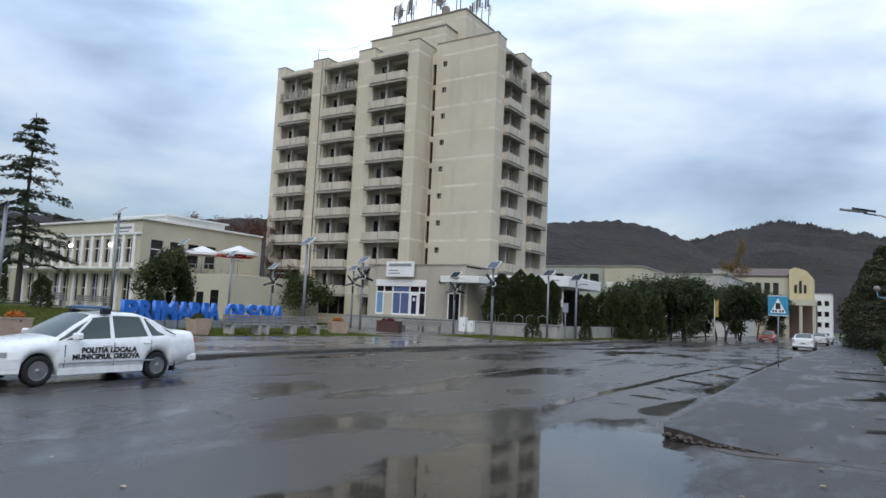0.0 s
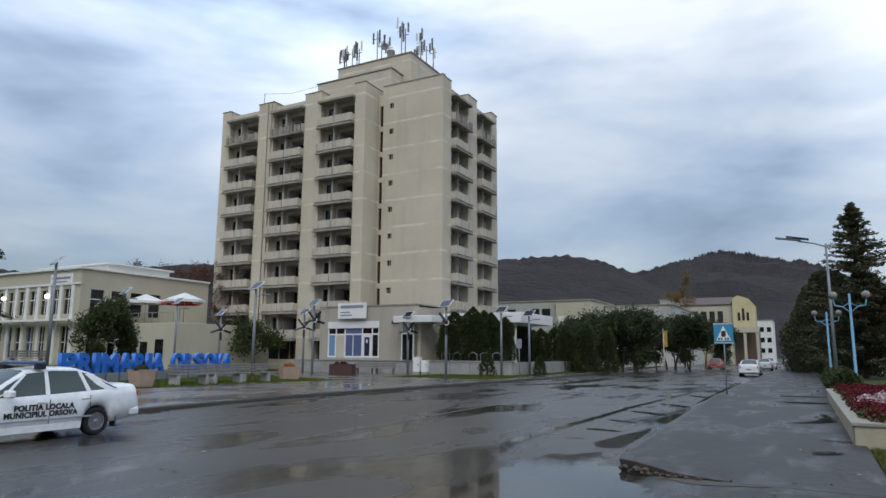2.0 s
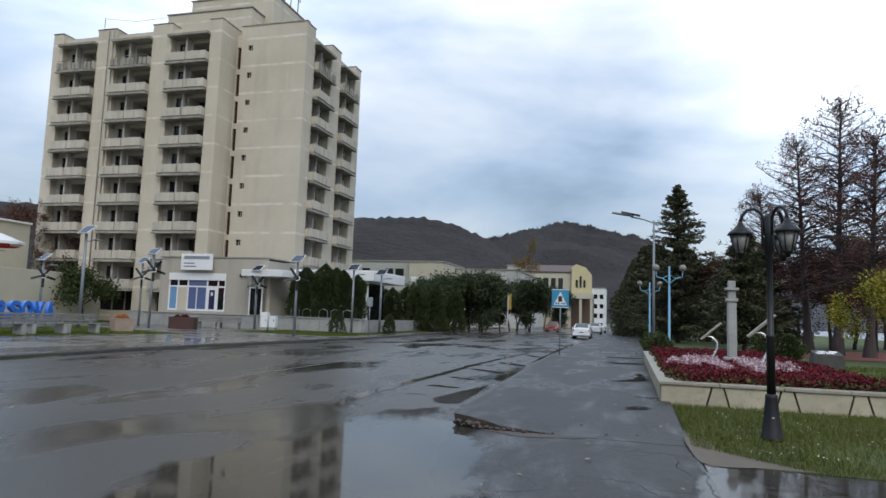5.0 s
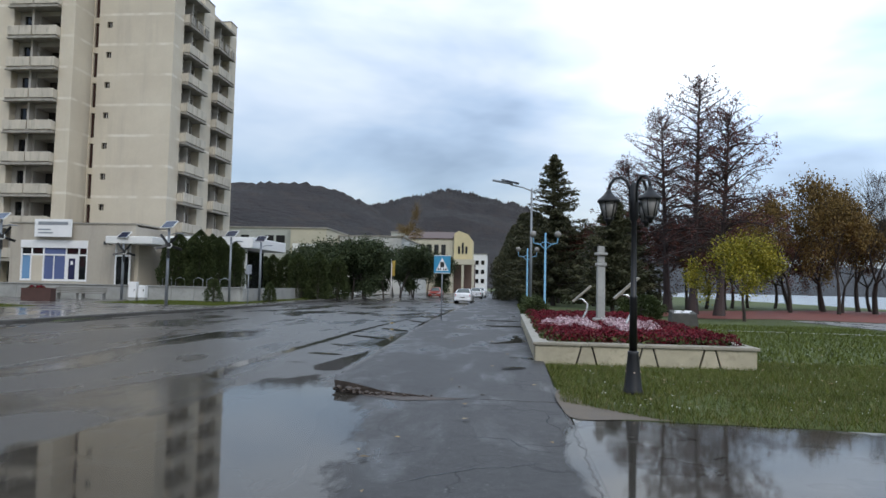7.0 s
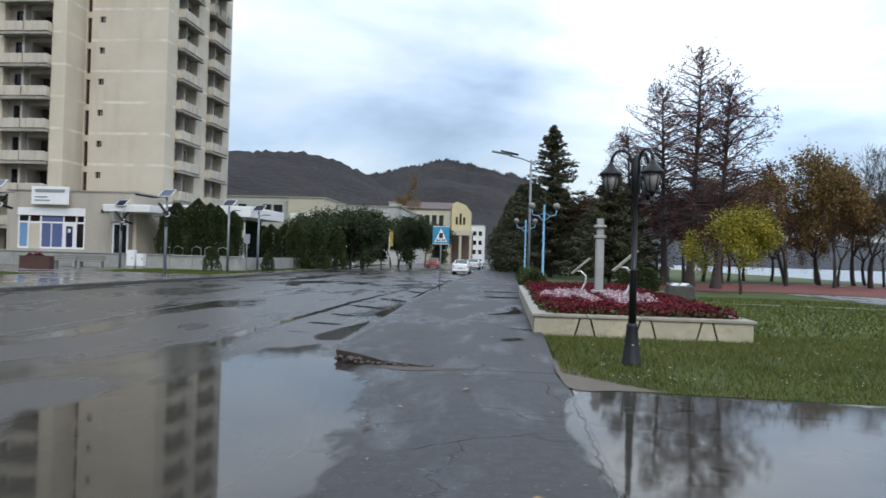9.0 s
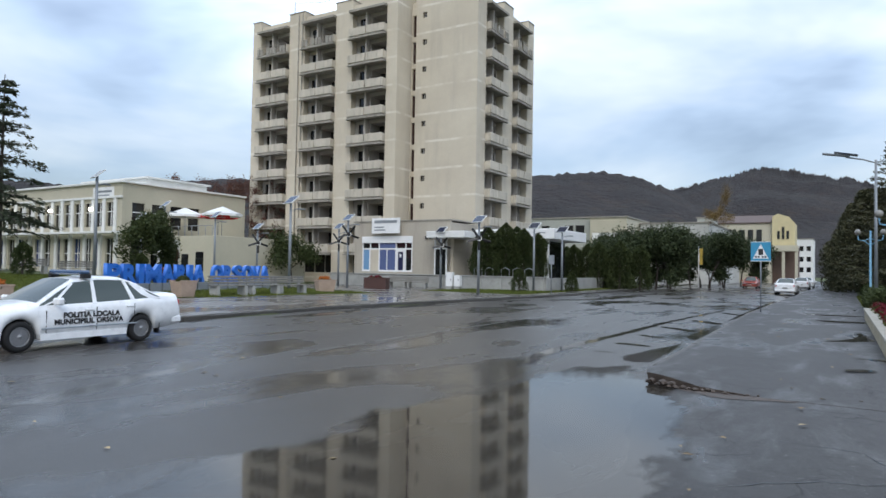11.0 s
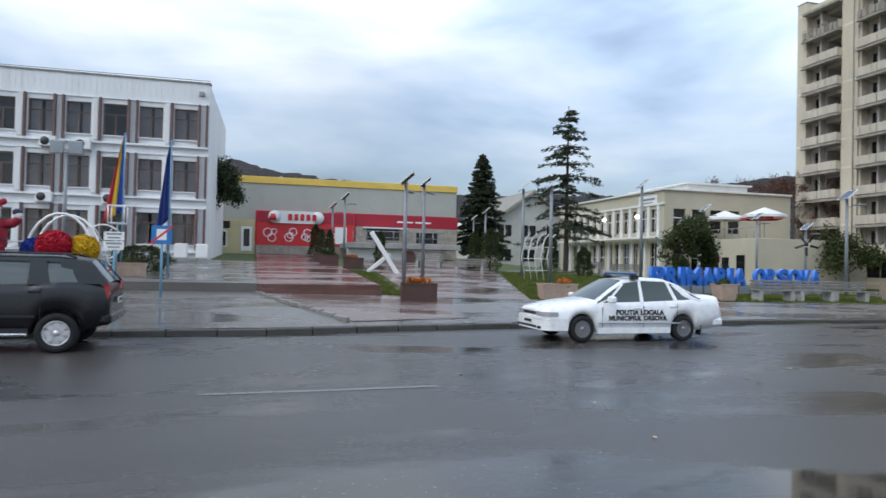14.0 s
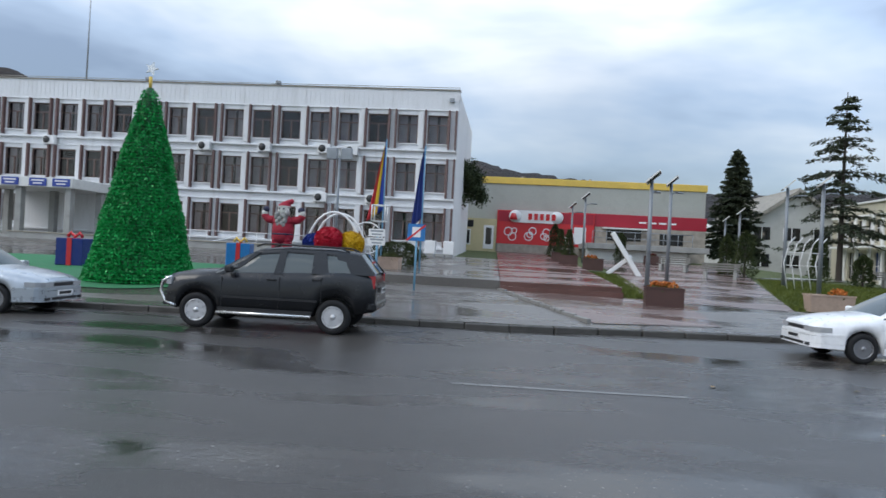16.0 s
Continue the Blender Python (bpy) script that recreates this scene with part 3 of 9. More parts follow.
RED_CLAY = surface("red_clay_path", (0.19, 0.058, 0.040), 0.7, 0.25, 0.6, 12.0, 0.3)
setting("path_4", sheet(ragged([(9.5, 46.0), (11.5, 40.2), (17.0, 41.5), (24.0, 39.0), (36.0, 38.0), (39.0, 56.0), (33.0, 66.0), (16.0, 55.0)], 5, 0.3, 0.8), 0.075), RED_CLAY, "red clay walk in the park", "path")
setting("path_5", sheet(ragged([(7.0, 28.2), (24.0, 26.5), (40.0, 24.0), (40.0, 24.6), (24.0, 27.2), (7.0, 28.8)], 5, 0.05, 0.8), 0.078), WET_CONCRETE, "narrow pale path across the lawn", "path")
setting("path_6", sheet(ragged([(16.6, 39.8), (16.6, 36.0), (17.4, 29.0), (21.0, 22.0), (36.0, 20.0), (37.0, 36.0), (24.0, 38.2)], 6, 0.1, 0.8), 0.081), WET_CONCRETE, "pale gravel path joining the clay walk", "path")
DIRT = surface("bare_trodden_soil", (0.12, 0.095, 0.068), 0.7, 0.4, 2.0, 25.0, 0.6)
setting("bare_soil", sheet(ragged([(0.99, 8.9), (0.97, 10.9), (1.2, 10.4), (1.35, 9.7), (1.7, 9.35), (2.1, 9.05), (2.3, 8.92), (1.7, 8.88)], 7, 0.06, 0.12), lambda x, y: 0.017 + 0.038 * smoothstep(8.9, 10.6, y)), DIRT, "bare trodden soil at the lawn corner", "soil")

setting("bare_soil_2", sheet(ragged([(-1.95, 10.0), (-1.5, 9.72), (-0.9, 9.80), (-0.45, 9.98), (-0.9, 10.02), (-1.5, 10.2)], 9, 0.10, 0.08), 0.0135), BROKEN, "brown crumbled soil under the broken kerb", "soil")

def rubble():
    t = thing("rubble", "crumbled brown concrete chunks at the broken kerb end", "rubble", pose(-2.0, 10.15, 0.0))
    rnd = random.Random(14)
    for k in range(40):
        f = (k + rnd.random()) / 40
        size = rnd.uniform(0.025, 0.065) * (1.15 - 0.7 * f)
        bm = bmesh.new()
        bmesh.ops.create_icosphere(bm, subdivisions=1, radius=size)
        for v in bm.verts:
            v.co *= rnd.uniform(0.65, 1.25)
            v.co.z *= 0.6
        x = -0.42 + 1.5 * f ** 1.3
        part("chunk", bm, BROKEN, t, at=pose(x, 0.5 * max(0.0, -0.2 - x) - 0.07 + rnd.uniform(-0.06, 0.02), 0.012 + size * 0.5 + (0.06 * rnd.random() if f < 0.35 else 0), 0, 0, rnd.uniform(0, 360)))
    return t


rubble()

# water left by the rain
def puddle_water():
    """Still water that thins out to wet asphalt where it is shallow."""
    m, nt, b = nodes_of("puddle_water")
    co = position(nt)
    ripple = noise_node(nt, co, 0.9, 2.0)
    bump_to(nt, b, ripple.outputs["Fac"], 0.06, 0.02)
    b.inputs["Base Color"].default_value = rgb((0.050, 0.044, 0.036))
    b.inputs["Roughness"].default_value = 0.05
    depth = nt.nodes.new("ShaderNodeAttribute")
    depth.attribute_name = "depth"
    bed = noise_node(nt, co, 3.2, 6.0, 0.65, (1.0, 0.55, 1.0))
    fac = math_node(nt, "ADD", depth.outputs["Fac"], math_node(nt, "MULTIPLY", math_node(nt, "SUBTRACT", bed.outputs["Fac"], 0.5), 1.5))
    fac = range_node(nt, fac, 0.30, 0.80, 0, 0.84, True)
    out = next(n for n in nt.nodes if n.type == "OUTPUT_MATERIAL")
    mix = nt.nodes.new("ShaderNodeMixShader")
    clear = nt.nodes.new("ShaderNodeBsdfTransparent")
    nt.links.new(fac, mix.inputs[0])
    nt.links.new(clear.outputs[0], mix.inputs[1])
    nt.links.new(b.outputs[0], mix.inputs[2])
    nt.links.new(mix.outputs[0], out.inputs["Surface"])
    return m


WATER = puddle_water()


def pool(outline, z, shelf):
    """A water sheet inside an outline, with its depth growing over the shelf at the rim."""
    o = np.array(outline)
    q = np.roll(o, -1, axis=0)
    lo, hi = o.min(0), o.max(0)
    cell = 0.11 if (hi - lo).max() < 14 else 0.16
    gx = np.arange(lo[0] - cell, hi[0] + 2 * cell, cell)
    gy = np.arange(lo[1] - cell, hi[1] + 2 * cell, cell * 1.6)
    bm = bmesh.new()
    layer = bm.verts.layers.float.new("depth")
    grid = []
    for x in gx:
        p = np.stack([np.full(len(gy), x), gy], 1)[:, None, :]
        e = q - o
        t = np.clip(((p - o) * e).sum(2) / ((e * e).sum(1) + 1e-9), 0, 1)
        d = np.linalg.norm(p - (o + t[..., None] * e), axis=2).min(1)
        up = (o[:, 1] > p[..., 1]) != (q[:, 1] > p[..., 1])
        cross = (q[:, 0] - o[:, 0]) * (p[..., 1] - o[:, 1]) / np.where(np.abs(e[:, 1]) < 1e-9, 1e-9, e[:, 1]) + o[:, 0]
        inside = (up & (p[..., 0] < cross)).sum(1) % 2 == 1
        grid.append(np.where(inside, d, -d))
    verts = {}

    def vert(i, k):
        if (i, k) not in verts:
            v = bm.verts.new((gx[i], gy[k], z))
            v[layer] = float(min(1.0, max(-0.3, grid[i][k] / shelf)))
            verts[(i, k)] = v
        return verts[(i, k)]

    for i in range(len(gx) - 1):
        for k in range(len(gy) - 1):
            if max(grid[i][k], grid[i + 1][k], grid[i][k + 1], grid[i + 1][k + 1]) > 0:
                bm.faces.new((vert(i, k), vert(i + 1, k), vert(i + 1, k + 1), vert(i, k + 1)))
    return bm


PUDDLES = (
    ([(-1.0, 4.4), (-0.9, 5.7), (-1.1, 7.1), (-1.4, 8.7), (-1.7, 9.8), (-2.45, 10.9), (-2.7, 11.6), (-3.3, 12.3), (-3.9, 11.6), (-4.4, 10.2), (-4.3, 8.2), (-4.9, 6.6), (-4.5, 5.2), (-4.9, 4.0), (-4.4, 2.4), (-3.8, 1.0), (-2.6, 1.4), (-2.0, 2.6)], 0.012, 0.2),
    ([(1.06, 8.8), (4.8, 8.75), (9.0, 8.66), (14.0, 8.5), (14.0, 5.0), (6.0, 4.3), (3.0, 4.2), (1.06, 4.4)], 0.010, 0.03),
    ([(-4.6, 10.9), (-4.9, 13.0), (-4.85, 18.0), (-4.8, 24.0), (-4.35, 34.0), (-4.6, 34.0), (-5.2, 24.0), (-5.3, 18.0), (-5.35, 12.4)], 0.005, 0.06),
    ([(-3.0, 12.6), (-3.0, 15.0), (-3.2, 16.6), (-3.5, 15.2), (-3.75, 13.0)], 0.006, 0.05),
    ([(-3.05, 17.6), (-3.1, 20.5), (-3.45, 21.0), (-3.55, 18.4)], 0.006, 0.05),
    ([(-3.3, 24.0), (-3.3, 38.0), (-3.45, 48.0), (-3.7, 48.0), (-3.65, 30.0)], 0.006, 0.05),
    ([(-3.9, 13.5), (-3.8, 13.7), (-4.5, 13.95), (-4.65, 13.75)], 0.006, 0.08),
    ([(-3.7, 15.2), (-3.6, 15.6), (-4.4, 15.9), (-4.6, 15.5)], 0.006, 0.08),
    ([(-3.8, 17.4), (-3.7, 17.7), (-4.6, 18.3), (-4.7, 17.9)], 0.006, 0.08),
    ([(-3.6, 20.0), (-3.5, 20.6), (-4.7, 21.4), (-4.75, 20.9)], 0.006, 0.08),
    ([(-3.4, 23.4), (-3.4, 24.2), (-4.5, 25.2), (-4.6, 24.6)], 0.006, 0.08),
    ([(-3.4, 29.0), (-3.4, 29.8), (-4.3, 31.0), (-4.4, 30.2)], 0.006, 0.08),
    ([(-0.2, 25.6), (0.8, 25.8), (0.8, 26.6), (-0.9, 26.4)], 0.133, 0.06),
    ([(-0.7, 29.6), (0.8, 29.8), (0.8, 30.5), (-1.4, 30.3)], 0.133, 0.06),
    ([(0.2, 14.6), (0.85, 14.7), (0.85, 15.0), (0.1, 14.85)], 0.131, 0.03),
    ([(-0.5, 18.0), (0.75, 18.8), (0.7, 20.0), (0.5, 22.0), (0.3, 21.5), (0.2, 19.4)], 0.133, 0.06),
    ([(0.0, 12.9), (0.6, 13.1), (0.5, 13.5), (0.05, 13.3)], 0.106, 0.04),
    ([(-15.4, 16.0), (-15.7, 21.0), (-16.4, 21.0), (-16.1, 16.0)], 0.006, 0.15),
    ([(-15.8, 23.0), (-15.4, 28.0), (-16.0, 28.5), (-16.4, 24.0)], 0.006, 0.15),
)
for k, (pts, z, rough) in enumerate(PUDDLES):
    tagged(setting("puddle", pool(ragged(pts, 11 + k, rough), z, 0.55 if k == 0 else 0.16), WATER, "still rain puddle mirroring the sky", "puddle"), "", "", "rain puddles")
# worn lane dashes
for y0, y1 in ((-24, -21), (-12.4, -9.4), (-0.75, 2.25), (9.6, 23.5), (30, 34), (38, 42), (47, 51), (59, 63)):
    bm = bmesh.new()
    strip(bm, lambda y: along(((-30, -8.0), (0, -8.42), (10, -9.1), (40, -9.9), (70, -10.6)), y), lambda y: along(((-30, -8.0), (0, -8.42), (10, -9.1), (40, -9.9), (70, -10.6)), y) + 0.11, [y0, (y0 + y1) / 2, y1], lambda x, y: 0.005)
    tagged(setting("lane_marking", bm, LINE, "worn white lane dash on wet asphalt", "road marking"), "", "", "lane dashes")


# ---- hills and lake ----
HILL = surface("bare_wooded_hill", (0.019, 0.015, 0.0145), 1.0, 0.55, 0.018, 0.16, 1.0, 9.0, dirt=(0.046, 0.028, 0.018), dirt_amount=0.8)
LAKE = glazing("lake_water", (0.20, 0.22, 0.23), 0.25)


# paler and bluer than HILL: distance haze is mixed into the woods' colour
SHORE_HAZE = surface("hazed_shore_woods", (0.050, 0.052, 0.055), 1.0, 0.4, 0.02, 0.22, 1.0, 5.0)


def ridge(name, azimuths, tans, dist, seed, label, rough=0.03, cover=HILL):
    """A wooded ridge round the place: heights by compass bearing, falling towards the valley."""
    bm = bmesh.new()
    rnd = random.Random(seed)
    n, rows = 420, 14
    a0, a1 = azimuths[0], azimuths[-1]
    grid = []
    for i in range(n + 1):
        a = a0 + (a1 - a0) * i / n
        h = 1.05 * dist * along(list(zip(azimuths, tans)), a)
        col = []
        for k in range(rows + 1):
            f = k / rows
            d = dist * (0.42 + 0.58 * f)
            x, y = -math.sin(radians(a)) * d, math.cos(radians(a)) * d
            z = h * f ** 1.25 * (0.97 + 0.06 * noise.noise((x * 0.012, y * 0.012, seed)))
            z += h * 0.10 * math.sin(math.pi * f) * noise.noise((x * 0.006, y * 0.006, seed + 9))
            z += h * rough * noise.noise((x * 0.05, y * 0.05, seed + 3)) * f + (rnd.uniform(-1, 1) * h * 0.016 if k == rows else 0)
            col.append(bm.verts.new((x, y, max(z, -2))))
        bx, by = -math.sin(radians(a)) * dist * 1.3, math.cos(radians(a)) * dist * 1.3
        col.append(bm.verts.new((bx, by, -5)))
        grid.append(col)
    for i in range(n):
        for k in range(rows + 1):
            bm.faces.new((grid[i][k], grid[i][k + 1], grid[i + 1][k + 1], grid[i + 1][k]))
    return setting(name, bm, cover, label, "hill", True)


ridge("backdrop", (-6, -1.6, 2.3, 5.3, 8.2, 10.1, 12.1, 14, 17), (0.07, 0.120, 0.135, 0.142, 0.138, 0.126, 0.115, 0.09, 0.03), 1300, 3, "distant brown wooded hill under cloud")
ridge("backdrop_2", (5, 9, 12.1, 15, 17.8, 21, 23.5, 30, 40, 49, 53, 62, 71, 80, 92.9, 100, 115, 130, 150), (0.03, 0.085, 0.119, 0.137, 0.142, 0.147, 0.149, 0.148, 0.14, 0.124, 0.112, 0.103, 0.100, 0.108, 0.136, 0.15, 0.17, 0.197, 0.2), 700, 8, "dark brown wooded hillside with bare trees")
ridge("backdrop_3", (-75, -60, -45, -35, -28, -22, -12, -4), (0.035, 0.04, 0.04, 0.035, 0.034, 0.036, 0.05, 0.07), 1500, 5, "far misty shore across the lake", cover=SHORE_HAZE)
bm = bmesh.new()
vs = [bm.verts.new(v) for v in ((30, 75, -0.35), (60, 30, -0.35), (1400, 30, -0.35), (1400, 1200, -0.35), (30, 1200, -0.35))]
bm.faces.new(vs)
setting("water", bm, LAKE, "pale grey lake behind the park trees", "lake")


# ---- the tower hotel ----
STOREY, FLOOR0, FLOORS = 2.72, 3.0, 9
HX0, HX1, HY0, HYB, HYE = -57.0, -29.4, 52.4, 54.7, 67.9
ROOF = 29.0


def bay_meshes(w):
    """One storey of a balcony bay, width w, looking towards -y, slab's underside at z 0, fin fronts at y 0."""
    h = w / 2
    out = {}
    wall = bmesh.new()
    # front wall of the recess with two openings: a window and an open loggia
    wall_with_holes(wall, -h, h, 0.0, STOREY, 0.75, 0.95, [(-h + 0.45, -h + 1.5, 0.75, 2.35), (-h + 1.95, h - 0.25, 0.25, 2.35)])
    out["bay_wall"] = put("bay_wall", wall, RECESS)
    box_in = boxes((-h + 1.75, -h + 1.95, 0.96, 2.9, 0.2, 2.5), (h - 0.25, h - 0.1, 0.96, 2.9, 0.2, 2.5), (-h + 1.95, h - 0.25, 0.96, 2.9, 0.12, 0.25), (-h + 1.95, h - 0.25, 0.96, 2.9, 2.35, 2.5))
    out["loggia"] = put("loggia", box_in, RECESS)
    # solid dark block across the loggia back, painted as its shade
    out["back_opening"] = put("back_opening", boxes((-h + 1.97, h - 0.27, 2.3, 2.45, 0.26, 2.34)), ROOM_SHADE)
    out["window"] = put("window", boxes((-h + 0.45, -h + 1.5, 0.86, 0.9, 0.75, 2.35)), DARK_GLASS)
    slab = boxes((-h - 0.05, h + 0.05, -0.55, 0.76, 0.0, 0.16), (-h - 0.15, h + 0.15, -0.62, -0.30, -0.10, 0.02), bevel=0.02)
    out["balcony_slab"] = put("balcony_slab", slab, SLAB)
    p = boxes((-h - 0.08, -0.04, -0.62, -0.46, 0.20, 1.02), bevel=0.03)
    out["parapet_l"] = put("parapet", p, BALCONY)
    p = boxes((0.04, h + 0.08, -0.62, -0.46, 0.20, 1.02), bevel=0.03)
    out["parapet_r"] = put("parapet", p, BALCONY)
    p = boxes((-h - 0.08, -h + 0.06, -0.455, 0.74, 0.20, 0.98), bevel=0.02)
    out["side_panel_l"] = put("side_panel", p, BALCONY)
    p = boxes((h - 0.06, h + 0.08, -0.455, 0.74, 0.20, 0.98), bevel=0.02)
    out["side_panel_r"] = put("side_panel", p, BALCONY)
    out["partition"] = put("partition", boxes((-h + 1.58, -h + 1.78, 0.1, 0.74, 0.17, 2.71), bevel=0.01), RECESS)
    out["rail"] = put("rail", rod([(-h, -0.54, 1.1), (h, -0.54, 1.1)], 0.025, 6), SLAB)
    # broken parapet of the top floor: thin slats between posts
    out["parapet_slat"] = put("parapet_slat", boxes((-w / 24, w / 24, -0.6, -0.52, 0.22, 0.92)), SLAB)
    return out


AERIAL = surface("dull_grey_aerial", (0.15, 0.15, 0.15), 0.6, 0.15, 2.0)
STAIR_GLASS = glazing("maroon_stair_glass", (0.040, 0.020, 0.018), 0.12)


def hotel():
    t = thing("hotel_tower", "ten-storey beige concrete hotel with rows of stained balconies", "hotel", pose(0, 0, 0))
    bays = [(-53.6, 4.3, "f"), (-47.05, 4.3, "f"), (-40.55, 4.3, "f"), (58.4, 3.7, "r"), (64.4, 3.7, "r")]
    core = boxes((HX0, -37.2, 55.9, HYE, 0.0, 28.3), (-37.2, -32.0, 57.6, HYE, 0.0, 28.3))
    part("core", core, BEIGE, t)
    fins = ((HX0, -55.75), (-51.45, -49.2), (-44.9, -42.7), (-38.4, -37.1))
    for a, b in fins:
        part("pier", boxes((a, b, HY0, 56.2, 0.0, ROOF), bevel=0.04), BEIGE, t)
    # blank end block with its small windows
    bm = bmesh.new()
    holes = [(-35.65, -35.15, FLOOR0 + STOREY * k + 1.85, FLOOR0 + STOREY * k + 2.4) for k in range(1, FLOORS)]
    wall_with_holes(bm, -36.4, HX1, 0.0, ROOF + 0.1, HYB, HYB + 0.35, holes)
    part("end_wall", bm, BEIGE, t)
    for h in holes:
        part("small_window", boxes((h[0], h[1], HYB + 0.2, HYB + 0.26, h[2], h[3])), DARK_GLASS, t)
        part("window_frame", boxes((h[0] + 0.22, h[0] + 0.27, HYB + 0.14, HYB + 0.2, h[2], h[3])), RECESS, t)
    part("end_wall_side", boxes((-36.4, -36.05, HYB + 0.36, 57.7, 0.0, ROOF)), BEIGE, t)
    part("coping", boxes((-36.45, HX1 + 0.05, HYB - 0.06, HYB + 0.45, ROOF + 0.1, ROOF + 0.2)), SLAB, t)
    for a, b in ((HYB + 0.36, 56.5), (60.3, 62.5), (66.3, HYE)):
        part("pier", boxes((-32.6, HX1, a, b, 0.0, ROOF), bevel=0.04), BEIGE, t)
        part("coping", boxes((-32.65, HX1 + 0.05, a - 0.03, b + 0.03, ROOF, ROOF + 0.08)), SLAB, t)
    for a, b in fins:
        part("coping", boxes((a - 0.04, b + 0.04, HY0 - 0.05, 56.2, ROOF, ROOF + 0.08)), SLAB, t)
    # stair strip with tall dark lights
    holes = [(-37.0, -36.45, FLOOR0 + STOREY * k + 0.2, FLOOR0 + STOREY * k + 2.4) for k in range(0, FLOORS)]
    bm = bmesh.new()
    wall_with_holes(bm, -37.1, -36.4, 0.0, 28.4, 55.0, 55.3, holes)
    part("stair_wall", bm, BEIGE, t)
    for h in holes:
        part("stair_window", boxes((h[0], h[1], 55.18, 55.24, h[2], h[3])), STAIR_GLASS, t)
    units = {4.3: bay_meshes(4.3), 3.7: bay_meshes(3.7)}
    for c, w, side in bays:
        for k in range(FLOORS):
            z = FLOOR0 + STOREY * k
            m = pose(c, HY0, z) if side == "f" else pose(HX1, c, z, 0, 0, 90)
            u = units[w]
            bal = part("balcony", u["balcony_slab"], None, t, at=m)
            if k == FLOORS - 1 and c != -40.55:
                for j in range(9):
                    if j not in (2, 6):
                        part("parapet_slat", u["parapet_slat"], None, bal, at=pose(-w / 2 + (j + 0.5) * w / 9, 0, -0.05 * (j % 3)))
                part("rail", u["rail"], None, bal)
            else:
                part("parapet", u["parapet_l"], None, bal)
                part("parapet", u["parapet_r"], None, bal)
            for n in ("side_panel_l", "side_panel_r", "partition"):
                part(n.rstrip("_lr"), u[n], None, bal)
            for n in ("bay_wall", "loggia", "back_opening", "window"):
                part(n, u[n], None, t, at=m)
        # head of the bay: roof slab over the top balcony, parapet set back
        m = pose(c, HY0, FLOOR0 + STOREY * FLOORS) if side == "f" else pose(HX1, c, FLOOR0 + STOREY * FLOORS, 0, 0, 90)
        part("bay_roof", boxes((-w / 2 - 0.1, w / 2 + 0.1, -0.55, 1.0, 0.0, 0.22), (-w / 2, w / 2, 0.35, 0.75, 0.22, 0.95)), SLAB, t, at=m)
        part("bay_head", boxes((-w / 2, w / 2, 0.3, 0.36, 0.2, 1.0)), BEIGE, t, at=m)
        # ground floor under the balconies
        m = pose(c, HY0, 0) if side == "f" else pose(HX1, c, 0, 0, 0, 90)
        part("ground_floor_wall", boxes((-w / 2, w / 2, 0.8, 1.0, 0.0, 1.1)), BEIGE, t, at=m)
        part("ground_floor_window", boxes((-w / 2, w / 2, 0.86, 0.92, 1.1, 3.0)), DARK_GLASS, t, at=m)
        for k in range(4):
            x = -w / 2 + k * w / 3
            part("mullion", boxes((x - 0.05, x + 0.05, 0.78, 0.98, 1.1, 3.0)), SLAB, t, at=m)
    # stepped rooftop rooms
    part("rooftop_room", boxes((-45.9, -36.1, 55.6, 66.0, 28.3, 31.5), bevel=0.03), BEIGE, t)
    part("lift_room", boxes((-44.9, -35.1, 57.9, 64.2, 28.4, 34.0), bevel=0.03), BEIGE, t)
    part("coping", boxes((-46.0, -36.0, 55.5, 66.1, 31.5, 31.62)), SLAB, t)
    part("coping", boxes((-45.0, -35.0, 57.8, 64.3, 34.0, 34.12)), SLAB, t)
    # telephone aerials
    rnd = random.Random(5)
    for x, y, h in ((-44.6, 58.6, 1.9), (-43.8, 58.0, 2.5), (-42.7, 58.5, 2.1), (-39.2, 58.3, 2.9), (-36.1, 58.3, 3.9), (-35.3, 61.6, 2.9),(-44.2, 58.2, 2.2), (-43.3, 58.4, 3.0), (-42.2, 58.2, 2.6), (-39.6, 58.0, 4.3), (-38.4, 58.6, 2.4), (-36.4, 58.0, 4.6), (-35.4, 60.5, 3.8), (-35.2, 63.0, 3.4), (-36.6, 61.5, 2.6)):
        a = part("aerial_mast", rod([(x, y, 34.0 - (2.4 if x in (-39.6, -36.4) else 0)), (x, y, 34 + h * 0.82)], 0.06, 6), AERIAL, t)
        for k in range(3):
            dx, z = rnd.uniform(-0.5, 0.5), 34 + h * rnd.uniform(0.35, 0.7)
            part("panel_aerial", boxes((x + dx - 0.09, x + dx + 0.09, y - 0.25, y - 0.12, z, z + rnd.uniform(0.9, 1.6)), bevel=0.02), OFFWHITE if k < 1 else AERIAL, a)
        part("bracket", boxes((x - 0.5, x + 0.5, y - 0.13, y - 0.07, 34 + h * 0.6, 34 + h * 0.6 + 0.05)), SLAB, a)
    part("dish", lathe(bmesh.new(), ((0.05, 0.0), (0.30, 0.06), (0.42, 0.16), (0.44, 0.18), (0.40, 0.18), (0.0, 0.05)), 14), AERIAL, t, at=pose(-38.3, 57.6, 35.2, 90, 0, 20))
    part("equipment_box", boxes((-38.3, -37.6, 58.0, 58.6, 34.1, 35.0), bevel=0.02), SLAB, t)
    part("aerial_mast", rod([(-51.3, 53.0, 29.0), (-51.3, 53.0, 30.6)], 0.035, 6), SLAB, t)
